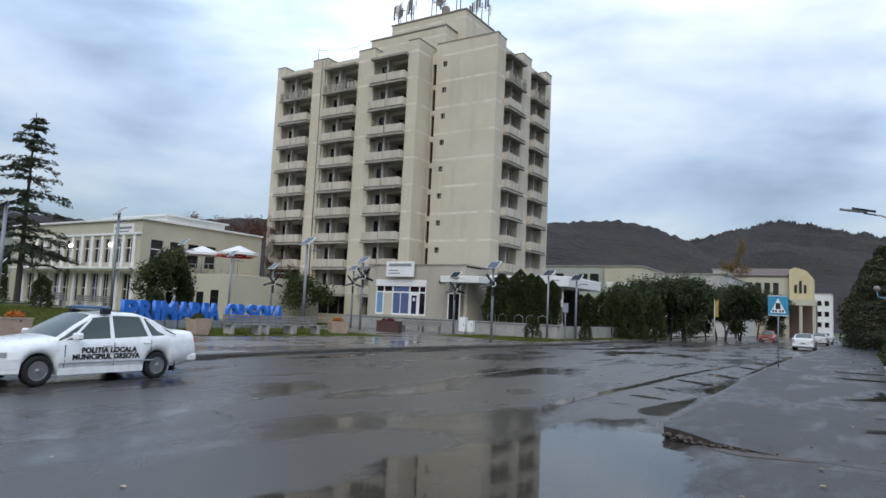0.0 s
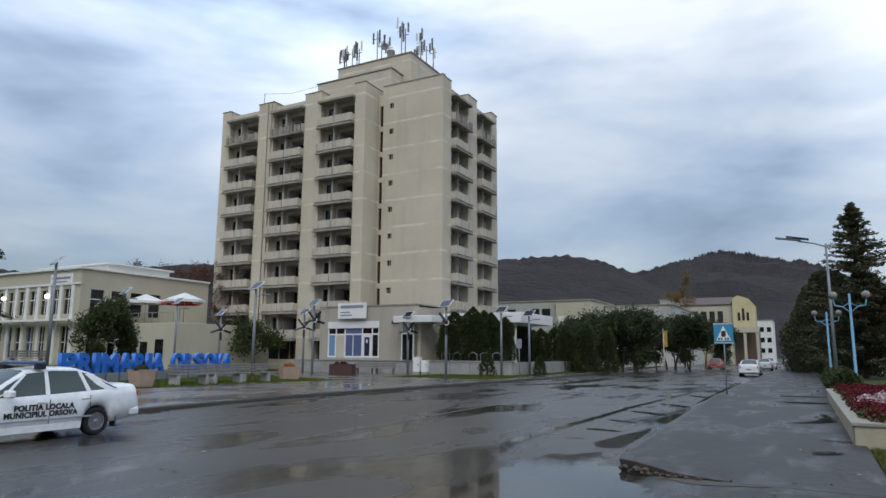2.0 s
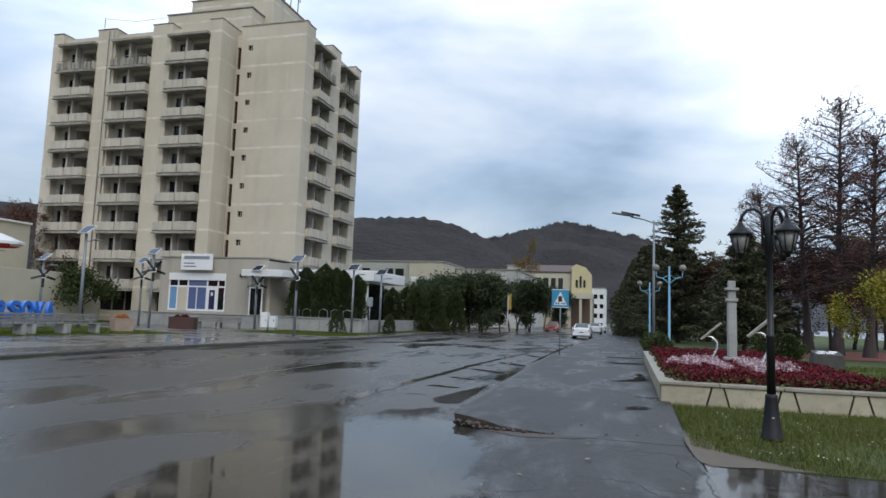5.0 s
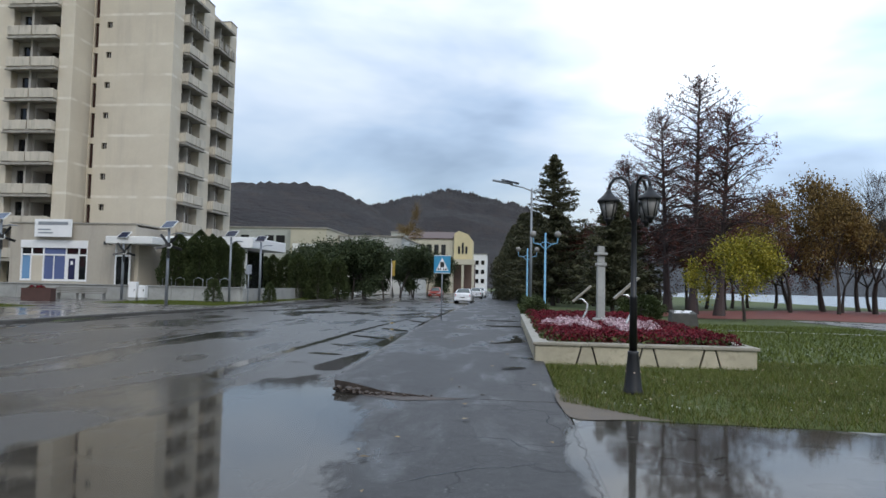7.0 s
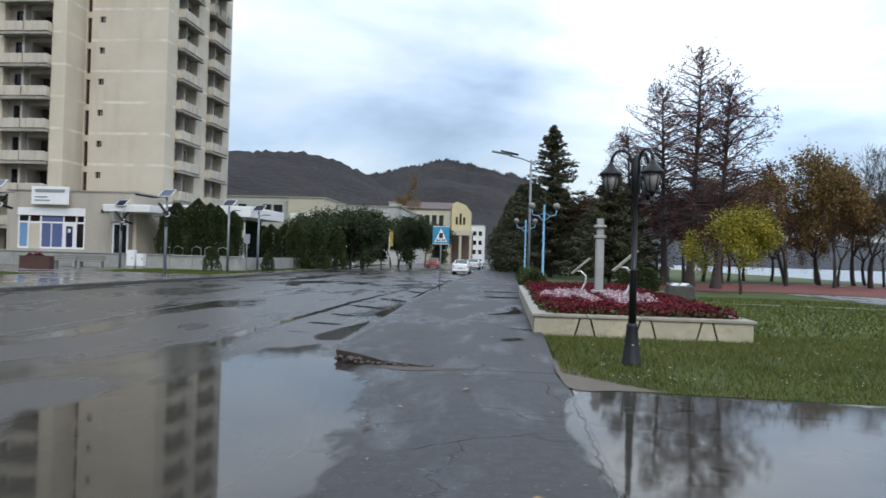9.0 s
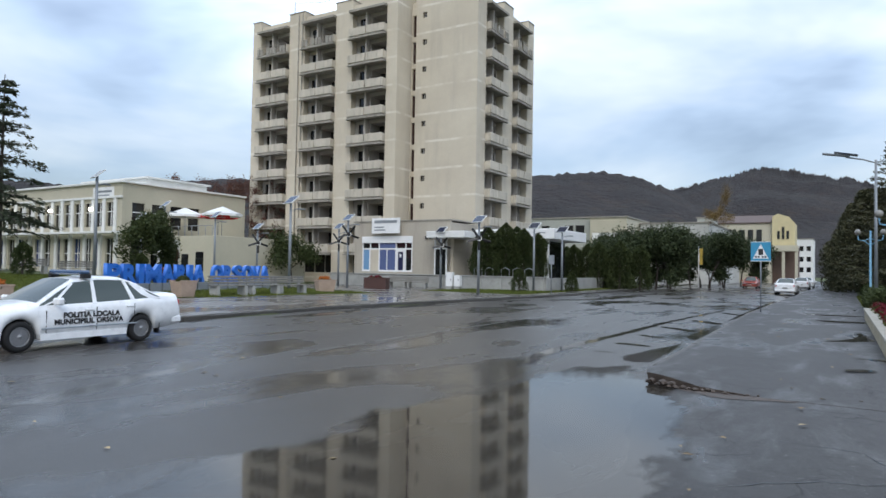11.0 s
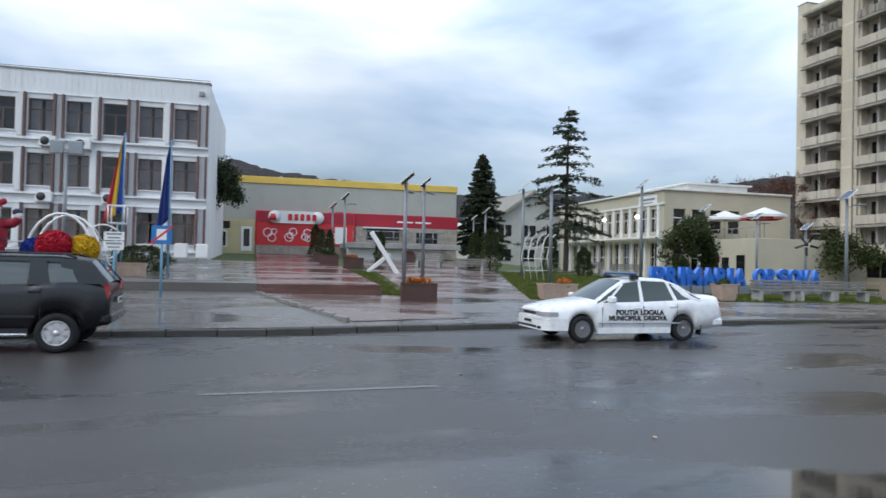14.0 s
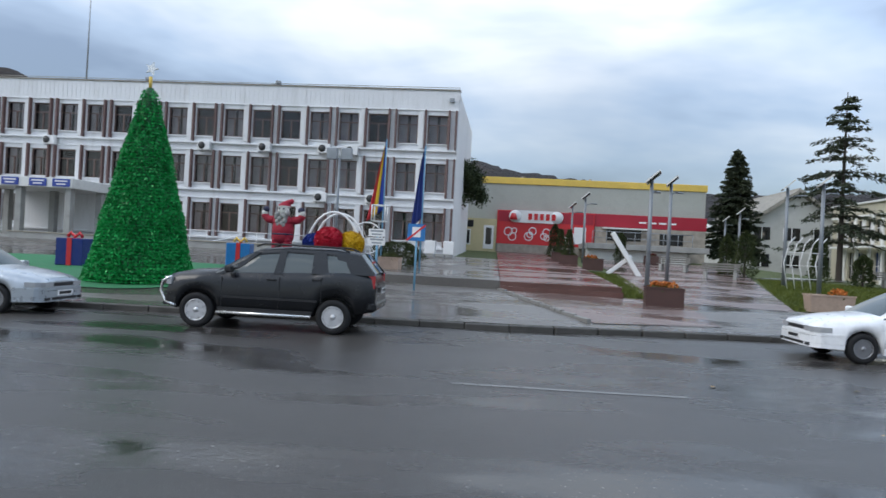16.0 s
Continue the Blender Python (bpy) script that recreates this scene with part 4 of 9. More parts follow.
    part("roof_wire", rod([(-51.3, 53.0, 30.5), (-48.6, 54.4, 30.6), (-45.9, 55.7, 31.4)], 0.02, 5), SLAB, t)
    for x in (-50.0, -49.45):
        part("downpipe", rod([(x, HY0 - 0.08, 0.3), (x, HY0 - 0.08, 28.8)], 0.06, 6), SLAB, t)
    return t


hotel()


# ---- town hall ----
def text_mesh(body, size, depth, material, spacing=1.0, bold=0.0):
    cu = bpy.data.curves.new("lettering", "FONT")
    cu.body, cu.size, cu.extrude, cu.offset = body, size, depth, bold
    cu.align_x, cu.space_character = "CENTER", spacing
    tmp = bpy.data.objects.new("lettering", cu)
    scene.collection.objects.link(tmp)
    me = bpy.data.meshes.new_from_object(tmp.evaluated_get(bpy.context.evaluated_depsgraph_get()))
    bpy.data.objects.remove(tmp)
    me.materials.clear()
    me.materials.append(material)
    return me


AC_DARK = plain("fan_grille", (0.03, 0.03, 0.03), 0.5)
CURTAIN = surface("pale_curtain", (0.56, 0.51, 0.52), 0.8, 0.25, 1.5)


def aircon(parent, y, z, x):
    a = thing("air_conditioner", "white outdoor air conditioner on wall brackets", "air conditioner", pose(x, y, z), "air conditioners on the facade")
    part("case", boxes((0.0, 0.34, -0.42, 0.42, 0.0, 0.6), bevel=0.03), WHITE, a)
    bm = bmesh.new()
    lathe(bm, ((0.235, 0.0), (0.235, 0.02), (0.06, 0.03), (0.0, 0.03)), 16)
    part("fan_grille", bm, AC_DARK, a, "dark round fan grille", at=pose(0.343, -0.12, 0.3, 0, 90, 0))
    for y2 in (-0.3, 0.3):
        part("bracket", boxes((-0.3, 0.3, y2 - 0.02, y2 + 0.02, -0.05, -0.005)), STEEL, a)
    return a


def town_hall():
    t = thing("town_hall", "three-storey white panelled town hall with maroon window fins", "office building")
    X, y1, y0, zb, top = -42.0, -3.75, -48.0, 1.2, 12.0
    pitch, first = 1.94, -5.05
    n = int((first - y0) / pitch)
    tops = (10.40, 7.30, 4.15)
    holes = []
    for k in range(n):
        c = first - k * pitch
        for zt in tops:
            if zt < 5 and -33.5 < c < -26:
                continue
            holes.append((c - 0.66, c + 0.66, zt - 1.85, zt))
    bm = bmesh.new()
    wall_with_holes(bm, y0, y1, zb, top, X - 0.35, X, holes, across="y")
    part("front_wall", bm, WHITE_PANEL, t)
    part("end_wall", boxes((X - 14, X - 0.36, y1 - 0.3, y1, zb, top)), WHITE_PANEL, t)
    part("rear_wall", boxes((X - 14.3, X - 14, y0, y1, zb, top)), WHITE_PANEL, t)
    part("roof", boxes((X - 14, X - 0.36, y0, y1 - 0.31, 11.3, 11.5)), SLAB, t)
    part("coping", boxes((X - 0.45, X + 0.06, y0, y1 + 0.06, top, top + 0.09)), SLAB, t)
    part("plinth", boxes((X - 0.2, X + 0.08, y0, y1 + 0.05, zb - 0.6, zb + 0.35)), CONCRETE, t)
    # slabs and a back sheet coloured near-black for the shade of the rooms
    part("floor_slab", boxes((X - 13, X - 0.5, y0, y1 - 0.4, 5.0, 5.2), (X - 13, X - 0.5, y0, y1 - 0.4, 8.1, 8.3), (X - 2.6, X - 2.5, y0, y1 - 0.4, 1.0, 11.3)), ROOM_SHADE, t)
    for zt in tops:
        part("ledge", boxes((X + 0.001, X + 0.20, y0, y1, zt - 2.36, zt - 2.24), bevel=0.015), WHITE_PANEL, t)
        part("drip_edge", boxes((X + 0.001, X + 0.08, y0, y1, zt + 0.28, zt + 0.34)), WHITE_PANEL, t)
    # parapet ribs of the top band
    bm = bmesh.new()
    k = 0
    y = y1 - 0.15
    while y > y0:
        box(bm, X + 0.001, X + 0.02, y - 0.02, y + 0.02, 10.75, 11.98)
        y -= 0.32
    tagged(part("cladding_ribs", bm, WHITE_PANEL, t), kind="stuff")
    sill = put("sill", boxes((-0.02, 0.10, -0.7, 0.7, -0.06, 0.0)), WHITE_PANEL)
    pane = put("pane", boxes((-0.20, -0.19, -0.62, 0.62, 0.04, 1.81)), OFFICE_GLASS)
    frame_me = put("window_frame", boxes((-0.24, -0.14, -0.66, -0.58, 0.0, 1.85), (-0.24, -0.14, 0.58, 0.66, 0.0, 1.85), (-0.24, -0.14, -0.575, 0.575, 0.0, 0.07), (-0.24, -0.14, -0.575, 0.575, 1.78, 1.85),
                                           (-0.235, -0.145, -0.04, 0.04, 0.075, 1.2), (-0.235, -0.145, -0.575, 0.575, 1.21, 1.27)), BROWN_FRAME)
    rnd = random.Random(4)
    curt = put("curtain", boxes((-0.5, -0.47, -0.62, -0.08, 0.0, 1.85), (-0.5, -0.47, 0.12, 0.62, 0.0, 1.85)), CURTAIN)
    for a, b, z0, z1 in holes:
        m = pose(X, (a + b) / 2, z0)
        w = part("window", frame_me, None, t, "brown window frame", at=m)
        part("pane", pane, None, w)
        part("sill", sill, None, t, at=m)
        if rnd.random() < 0.75:
            part("curtain", curt, None, w)
    fin = put("fin", boxes((0.0, 0.26, -0.06, 0.06, -0.35, 2.15), bevel=0.012), MAROON)
    pier = put("pier", boxes((0.0, 0.12, -0.14, 0.14, -0.3, 2.1), bevel=0.012), WHITE_PANEL)
    for k in range(n + 1):
        c = first - (k - 0.5) * pitch
        for zt in tops:
            if zt < 5 and -34 < c < -25.5:
                continue
            if k % 2 == 0:
                part("fin", fin, None, t, "maroon upright fin", at=pose(X, c + 0.22, zt - 1.85))
                part("fin", fin, None, t, "maroon upright fin", at=pose(X, c - 0.22, zt - 1.85))
            else:
                part("fin", fin, None, t, "maroon upright fin", at=pose(X, c + 0.20, zt - 1.85))
                part("pier", pier, None, t, at=pose(X, c - 0.05, zt - 1.85))
    for y, z in ((-31.3, 7.55), (-20.4, 7.55), (-16.3, 7.60), (-12.3, 7.65), (-10.5, 7.6), (-12.4, 4.5), (-9.0, 4.55), (-33.4, 4.5), (-29.0, 4.45)):
        aircon(t, y, z, X + 0.14)
    # entrance canopy on posts
    part("canopy", boxes((X + 0.02, X + 5.0, -33.4, -26.2, 4.3, 4.9), bevel=0.03), OFFWHITE, t)
    for y in (-33.0, -29.8, -26.6):
        for x in (X + 4.6, X + 1.6):
            part("canopy_post", boxes((x - 0.2, x + 0.2, y - 0.2, y + 0.2, 1.2, 4.3), bevel=0.02), CONCRETE, t)
    for y in (-32.0, -30.2, -28.4, -26.9):
        p = part("name_board", boxes((X + 5.002, X + 5.05, y - 0.55, y + 0.55, 4.38, 4.84)), plain("blue_board", (0.03, 0.06, 0.30), 0.4) if y == -32.0 else bpy.data.materials["blue_board"], t, "blue board with lines too small to read")
        part("writing", boxes((X + 5.052, X + 5.06, y - 0.4, y + 0.4, 4.66, 4.74), (X + 5.052, X + 5.06, y - 0.3, y + 0.3, 4.48, 4.56)), WHITE, p)
    part("entrance_glass", boxes((X - 0.2, X - 0.16, -33.2, -26.4, 1.3, 4.2)), DARK_GLASS, t)
    part("entrance_steps", boxes((X + 0.1, X + 5.2, -33.4, -26.2, 0.6, 1.35), (X + 5.2, X + 5.6, -33.4, -26.2, 0.6, 1.1)), CONCRETE, t)
    part("roof_mast", rod([(X - 3.0, -31.2, 11.4), (X - 3.0, -31.2, 16.0), (X - 3.0, -31.2, 20.4)], [0.07, 0.05, 0.02], 6), STEEL, t)
    for y in (-3.5, -15.0, -24.0, -36.0):
        part("roof_floodlight", boxes((X - 0.1, X + 0.18, y - 0.85, y - 0.55, 11.25 if y == -3.5 else 12.12, 11.5 if y == -3.5 else 12.32), bevel=0.02), STEEL, t)
    part("roof_cable", rod([(X - 0.2, y1, 12.25), (X - 0.2, -20, 12.2), (X - 0.2, y0, 12.28)], 0.02, 5), SLAB, t)
    return t


town_hall()


# ---- supermarket hall behind the square ----
def supermarket():
    t = thing("supermarket", "long grey supermarket hall with yellow trim and red fascia", "supermarket")
    X, y0, y1, zb, top = -60.0, -40.0, 16.85, 1.6, 8.75
    part("hall_wall", boxes((X - 22, X, y0, y1, zb, 8.15)), GREY_RENDER, t)
    part("roof_trim", boxes((X - 22.1, X + 0.1, y0, y1 + 0.1, 8.15, top), bevel=0.03), YELLOW, t, "yellow roof trim")
    part("fascia", boxes((X + 0.002, X + 0.25, 5.0, y1 + 0.12, 4.68, 5.82), bevel=0.02), RED, t, "red fascia band")
    sign = part("sign_wall", boxes((X + 0.002, X + 0.45, -1.3, 7.3, 2.75, 5.75), bevel=0.02), RED2, t, "bright red shop front panel")
    part("sign_band", boxes((X + 0.452, X + 0.47, -1.2, 7.2, 4.75, 5.7)), RED, sign)
    plate = bmesh.new()
    for yy in (0.9, 4.6):
        lathe(plate, ((0.0, 0.0), (0.55, 0.0), (0.55, 0.10), (0.0, 0.10)), 20, 0, yy)
    bmesh.ops.transform(plate, matrix=Matrix.Rotation(radians(90), 4, "Y"), verts=plate.verts)
    box(plate, 0.0, 0.094, 0.9, 4.6, -0.55, 0.55)
    pl = part("sign_plate", plate, WHITE, sign, "white rounded sign plate with red marks", at=pose(X + 0.48, -0.6, 5.25))
    for k in range(5):
        y = 2.05 + k * 0.52
        part("sign_mark", boxes((0.105, 0.12, y, y + 0.34, -0.28, 0.28), bevel=0.05), RED2, pl)
    part("sign_mark", rod([(0.10, 0.75, -0.32), (0.12, 0.75, 0.25)], [0.38, 0.2], 10), RED2, pl)
    rnd = random.Random(2)
    for k, y in enumerate((0.0, 1.6, 3.2, 5.0)):          # white line drawings on the shop front
        ring = bmesh.new()
        for j in range(3):
            cy, cz, r = y + rnd.uniform(-0.3, 0.3), 3.5 + rnd.uniform(-0.35, 0.5), rnd.uniform(0.22, 0.42)
            pts = [(X + 0.475, cy + r * math.cos(a * 0.5236), cz + r * math.sin(a * 0.5236)) for a in range(13)]
            tube(ring, pts, 0.045, 5)
        part("drawing", ring, WHITE, sign)
    part("poster", boxes((X + 0.452, X + 0.48, 5.55, 6.6, 3.0, 4.5)), WHITE, sign)
    part("poster", boxes((X + 0.452, X + 0.475, 4.2, 5.2, 3.2, 4.3)), plain("dark_red_poster", (0.30, 0.02, 0.03), 0.5), sign)
    for k in range(4):
        y = 11.2 + k * 0.85
        part("fascia_mark", boxes((X + 0.252, X + 0.265, y, y + 0.62, 5.12, 5.26)), WHITE, t)
    # stone base and the side door on the low wing
    part("stone_base", boxes((X + 0.002, X + 0.3, 7.4, y1 + 0.05, 1.6, 4.66), bevel=0.02), STONE, t, "rubble stone base")
    part("shop_window", boxes((X + 0.302, X + 0.33, 8.4, 11.4, 3.5, 4.5)), DARK_GLASS, t)
    part("shop_window", boxes((X + 0.302, X + 0.33, 13.0, 15.0, 3.3, 4.3)), DARK_GLASS, t)
    part("awning", boxes((X + 0.3, X + 1.2, 8.0, 12.0, 4.5, 4.62)), OFFWHITE, t)
    part("platform", boxes((X + 0.31, X + 7.0, 6.0, y1 - 1.5, 2.6, 3.05), bevel=0.03), CONCRETE, t)
    part("platform_wall", boxes((X + 6.0, X + 6.4, 6.0, y1 - 3.0, 1.4, 2.59)), OFFWHITE, t)
    for k in range(8):
        y = 6.4 + k * 1.1
        part("railing_post", rod([(X + 6.8, y, 3.05), (X + 6.8, y, 4.0)], 0.03, 6), STEEL, t)
    part("railing", rod([(X + 6.8, 6.4, 4.0), (X + 6.8, 14.1, 4.0)], 0.03, 6), STEEL, t)
    part("railing", rod([(X + 6.8, 6.4, 3.5), (X + 6.8, 14.1, 3.5)], 0.025, 6), STEEL, t)
    part("side_wing", boxes((X - 3.0, X + 0.6, -6.0, -1.32, 1.6, 4.9)), PALE_YELLOW, t, "pale yellow wing")
    part("wing_window", boxes((X + 0.602, X + 0.64, -5.6, -3.4, 4.1, 4.7)), DARK_GLASS, t)
    d = part("shop_door", boxes((X + 0.602, X + 0.66, -2.45, -1.55, 2.2, 4.3), bevel=0.01), WHITE, t, "white glazed door")
    part("pane", boxes((X + 0.662, X + 0.67, -2.25, -1.75, 2.6, 4.1)), DARK_GLASS, d)
    w = part("wing_window", boxes((X + 0.602, X + 0.66, -5.6, -3.6, 2.5, 3.9), bevel=0.01), WHITE, t)
    part("pane", boxes((X + 0.662, X + 0.67, -5.5, -3.7, 2.6, 3.8)), DARK_GLASS, w)
    part("stone_plinth", boxes((X + 0.46, X + 0.7, -1.2, 7.3, 1.6, 2.74)), STONE, t)
    for y in (-30, -18, 0.8, 7.0, 12.5):
        part("roof_vent", rod([(X - 2, y, 8.7), (X - 2, y, 9.1)], [0.3, 0.12], 8), SLAB, t)
    return t


supermarket()


# ---- cream villa with the terrace, white house behind ----
LAMP_GLOW = plain("lit_globe", (1.0, 0.93, 0.8), 0.4, emit=4.0)


VILLA_BLUE = glazing("blue_curtain_glass", (0.030, 0.055, 0.14), 0.12)


def villa():
    t = thing("terrace_restaurant", "two-storey cream restaurant with tall windows and roof terrace", "building")
    x0, x1, y0, y1, zb, top = -78.0, -55.0, 35.8, 50.0, 0.4, 8.9
    us, ur = [], []
    up = [(x1 - 1.2 - k * 1.7 - 1.1, x1 - 1.2 - k * 1.7, 5.0, 7.2) for k in range(12)]
    low = [(x1 - 1.2 - k * 1.7 - 1.1, x1 - 1.2 - k * 1.7, 1.2, 3.9) for k in range(12)]
    bm = bmesh.new()
    wall_with_holes(bm, x0, x1, zb, top, y0, y0 + 0.35, up + low)
    part("front_wall", bm, CREAM, t)
    side = [(y0 + 1.0 + k * 2.0, y0 + 2.3 + k * 2.0, 5.0, 7.2) for k in range(4)] + [(y0 + 1.0 + k * 2.0, y0 + 2.3 + k * 2.0, 1.2, 3.9) for k in range(4)]
    bm = bmesh.new()
    wall_with_holes(bm, y0 + 0.36, y1, zb, top, x1 - 0.35, x1, side, across="y")
    part("side_wall", bm, CREAM, t)
    part("rear_wall", boxes((x0, x1 - 0.36, y1 - 0.3, y1, zb, top), (x0, x0 + 0.3, y0 + 0.36, y1 - 0.31, zb, top)), CREAM, t)
    part("roof", boxes((x0 + 0.31, x1 - 0.36, y0 + 0.36, y1 - 0.31, 8.2, 8.4)), SLAB, t)
    part("cornice", boxes((x0 - 0.2, x1 + 0.25, y0 - 0.25, y1, top, top + 0.18), bevel=0.02), OFFWHITE, t)
    part("attic", boxes((-68.0, -57.5, 40.0, 47.0, 9.08, 9.95), bevel=0.03), OFFWHITE, t)
    part("attic_cornice", boxes((-68.3, -57.2, 39.7, 47.3, 9.95, 10.1)), OFFWHITE, t)
    for k, h in enumerate(up + low):
        w = part("window", boxes((h[0], h[1], y0 + 0.18, y0 + 0.22, h[2], h[3])), VILLA_BLUE if h[2] < 4 and k % 2 else DARK_GLASS, t)
        part("window_bar", boxes((h[0], h[1], y0 + 0.12, y0 + 0.17, h[2] + 1.3, h[2] + 1.38), ((h[0] + h[1]) / 2 - 0.03, (h[0] + h[1]) / 2 + 0.03, y0 + 0.115, y0 + 0.165, h[2], h[3])), WHITE, w)
        if k % 4 == 1 and h[2] > 4:
            bm = bmesh.new()
            bmesh.ops.create_icosphere(bm, subdivisions=2, radius=0.2, matrix=Matrix.Translation((h[0] - 0.3, y0 - 0.3, 6.6)))
            part("lit_globe", bm, LAMP_GLOW, t, "lit globe wall lamp", True)
    for k, h in enumerate(side):
        w = part("window", boxes((x1 - 0.22, x1 - 0.18, h[0], h[1], h[2], h[3])), DARK_GLASS, t)
        part("window_bar", boxes((x1 - 0.17, x1 - 0.12, h[0], h[1], h[2] + 1.3, h[2] + 1.38)), WHITE, w)
    for k in range(9):
        x = x1 - 0.6 - k * 2.4
        part("pilaster", boxes((x - 0.18, x + 0.18, y0 - 0.22, y0 - 0.002, zb, 4.3), bevel=0.02), OFFWHITE, t)
    for k in range(13):
        x = x1 - 0.9 - k * 1.7
        part("upper_pilaster", boxes((x - 0.22, x + 0.22, y0 - 0.14, y0 - 0.002, 4.55, 7.55), bevel=0.02), OFFWHITE, t)
    part("string_course", boxes((x0, x1 + 0.1, y0 - 0.18, y0 - 0.002, 7.55, 7.75)), OFFWHITE, t)
    part("canopy", boxes((x0 + 2, x1 + 0.3, y0 - 1.2, y0 - 0.25, 4.3, 4.5), bevel=0.02), OFFWHITE, t)
    p = part("name_board", boxes((-59.4, -56.2, y0 - 0.05, y0 - 0.002, 7.6, 8.6)), WHITE, t)
    part("writing", boxes((-59.1, -56.5, y0 - 0.06, y0 - 0.052, 8.1, 8.3), (-58.7, -56.9, y0 - 0.06, y0 - 0.052, 7.8, 7.92)), STEEL, p)
    # terrace wing with parasols beside the tower
    part("terrace_wing", boxes((-50.6, -46.0, 38.6, 49.8, 0.0, 4.2), bevel=0.03), CREAM, t)
    part("terrace_slab", boxes((-54.9, -50.62, 38.3, 49.8, 3.85, 4.2), bevel=0.03), CREAM, t)
    part("terrace_back_wall", boxes((-54.9, -50.62, 43.0, 43.3, 0.0, 3.84)), CREAM, t)
    part("terrace_back_window", boxes((-54.4, -51.2, 42.93, 42.99, 0.9, 3.2)), DARK_GLASS, t)
    part("wing_window", boxes((-48.4, -47.4, 38.55, 38.598, 1.0, 2.8)), DARK_GLASS, t)
    part("terrace_door", boxes((-50.3, -49.4, 38.55, 38.598, 0.2, 2.6)), DARK_GLASS, t)
    part("terrace_column", boxes((-51.3, -50.8, 38.31, 38.8, 0.0, 3.84)), OFFWHITE, t)
    part("terrace_column", boxes((-53.4, -52.9, 38.31, 38.8, 0.0, 3.84)), OFFWHITE, t)
    for k in range(10):
        part("terrace_railing", rod([(-54.7 + k * 0.9, 38.8, 4.2), (-54.7 + k * 0.9, 38.8, 5.1)], 0.03, 5), STEEL, t)
    part("terrace_railing", rod([(-54.7, 38.8, 5.1), (-46.6, 38.8, 5.1)], 0.03, 5), STEEL, t)
    return t


villa()


def parasol(x, y, z, material, s=1.0):
    t = thing("parasol", "open white and red terrace parasol", "parasol", pose(x, y, z), "terrace parasols")
    part("pole", rod([(0, 0, 0), (0, 0, 2.6 * s)], 0.03, 6), STEEL, t)
    bm = bmesh.new()
    c = bm.verts.new((0, 0, 2.65 * s))
    ring = [bm.verts.new((1.7 * s * math.cos(k * math.pi / 4), 1.7 * s * math.sin(k * math.pi / 4), 2.0 * s)) for k in range(8)]
    hem = [bm.verts.new((v.co.x, v.co.y, v.co.z - 0.22)) for v in ring]
    for k in range(8):
        bm.faces.new((c, ring[k], ring[(k + 1) % 8]))
        bm.faces.new((ring[k], hem[k], hem[(k + 1) % 8], ring[(k + 1) % 8]))
    thicken(bm, 0.02)
    part("canopy", bm, material, t)
    for k in range(0, 8, 2):
        part("rib", rod([(0, 0, 2.6 * s), (1.6 * s * math.cos(k * math.pi / 4), 1.6 * s * math.sin(k * math.pi / 4), 1.98 * s)], 0.012, 4), STEEL, t)


for x, y, m in ((-52.6, 40.6, WHITE), (-48.0, 41.0, WHITE), (-50.4, 42.6, RED2)):
    parasol(x, y, 4.2, m, 1.05)


def gable_house():
    t = thing("house", "white house with dark sloping gable roof", "house")
    x0, x1, y0, y1 = -100.0, -82.0, 26.5, 40.0
    bm = bmesh.new()
    prism(bm, [(x0, y0), (x1, y0), (x1, y1), (x0, y1)], 0.5, 6.5)
    part("wall", bm, DULL_WHITE, t)
    bm = bmesh.new()
    ym = (y0 + y1) / 2
    vs = [bm.verts.new(v) for v in ((x1 + 0.01, y0, 6.51), (x1 + 0.01, y1, 6.51), (x1 + 0.01, ym, 11.0), (x0, y0, 6.51), (x0, y1, 6.51), (x0, ym, 11.0))]
    for q in ((0, 1, 2), (3, 5, 4), (0, 2, 5, 3), (1, 4, 5, 2)):
        bm.faces.new([vs[k] for k in q])
    part("gable", bm, DULL_WHITE, t)
    for a, b in (((y0 - 0.5, 6.1), (ym, 11.15)), ((y1 + 0.5, 6.1), (ym, 11.15))):
        bm = bmesh.new()
        q = [bm.verts.new(v) for v in ((x1 + 0.8, a[0], a[1]), (x1 + 0.8, b[0], b[1]), (x0, b[0], b[1]), (x0, a[0], a[1]))]
        bm.faces.new(q)
        thicken(bm, 0.35)
        part("roof", bm, SLAB, t, "dark roof slope")
    for y, z in ((y0 + 2.2, 2.0), (y0 + 5.6, 2.0), (y0 + 9.0, 2.0), (y0 + 2.2, 5.2), (y0 + 5.6, 5.2), (y0 + 9.0, 5.2)):
        w = part("window", boxes((x1 + 0.012, x1 + 0.07, y, y + 1.9, z, z + 1.5)), DARK_GLASS, t)
        part("window_frame", boxes((x1 + 0.072, x1 + 0.1, y - 0.05, y + 0.05, z, z + 1.5), (x1 + 0.072, x1 + 0.1, y + 0.9, y + 1.0, z, z + 1.5)), WHITE, w)


gable_house()


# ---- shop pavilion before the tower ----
# beige render darkened: the front's shade is put into the base colour, dirt streaks on top
PAVILION_SHADE = surface("shaded_beige_render", (0.41, 0.37, 0.305), 0.85, 0.12, 0.5, 9.0, 0.2, dirt=(0.27, 0.24, 0.20), dirt_amount=0.5, streak=True)


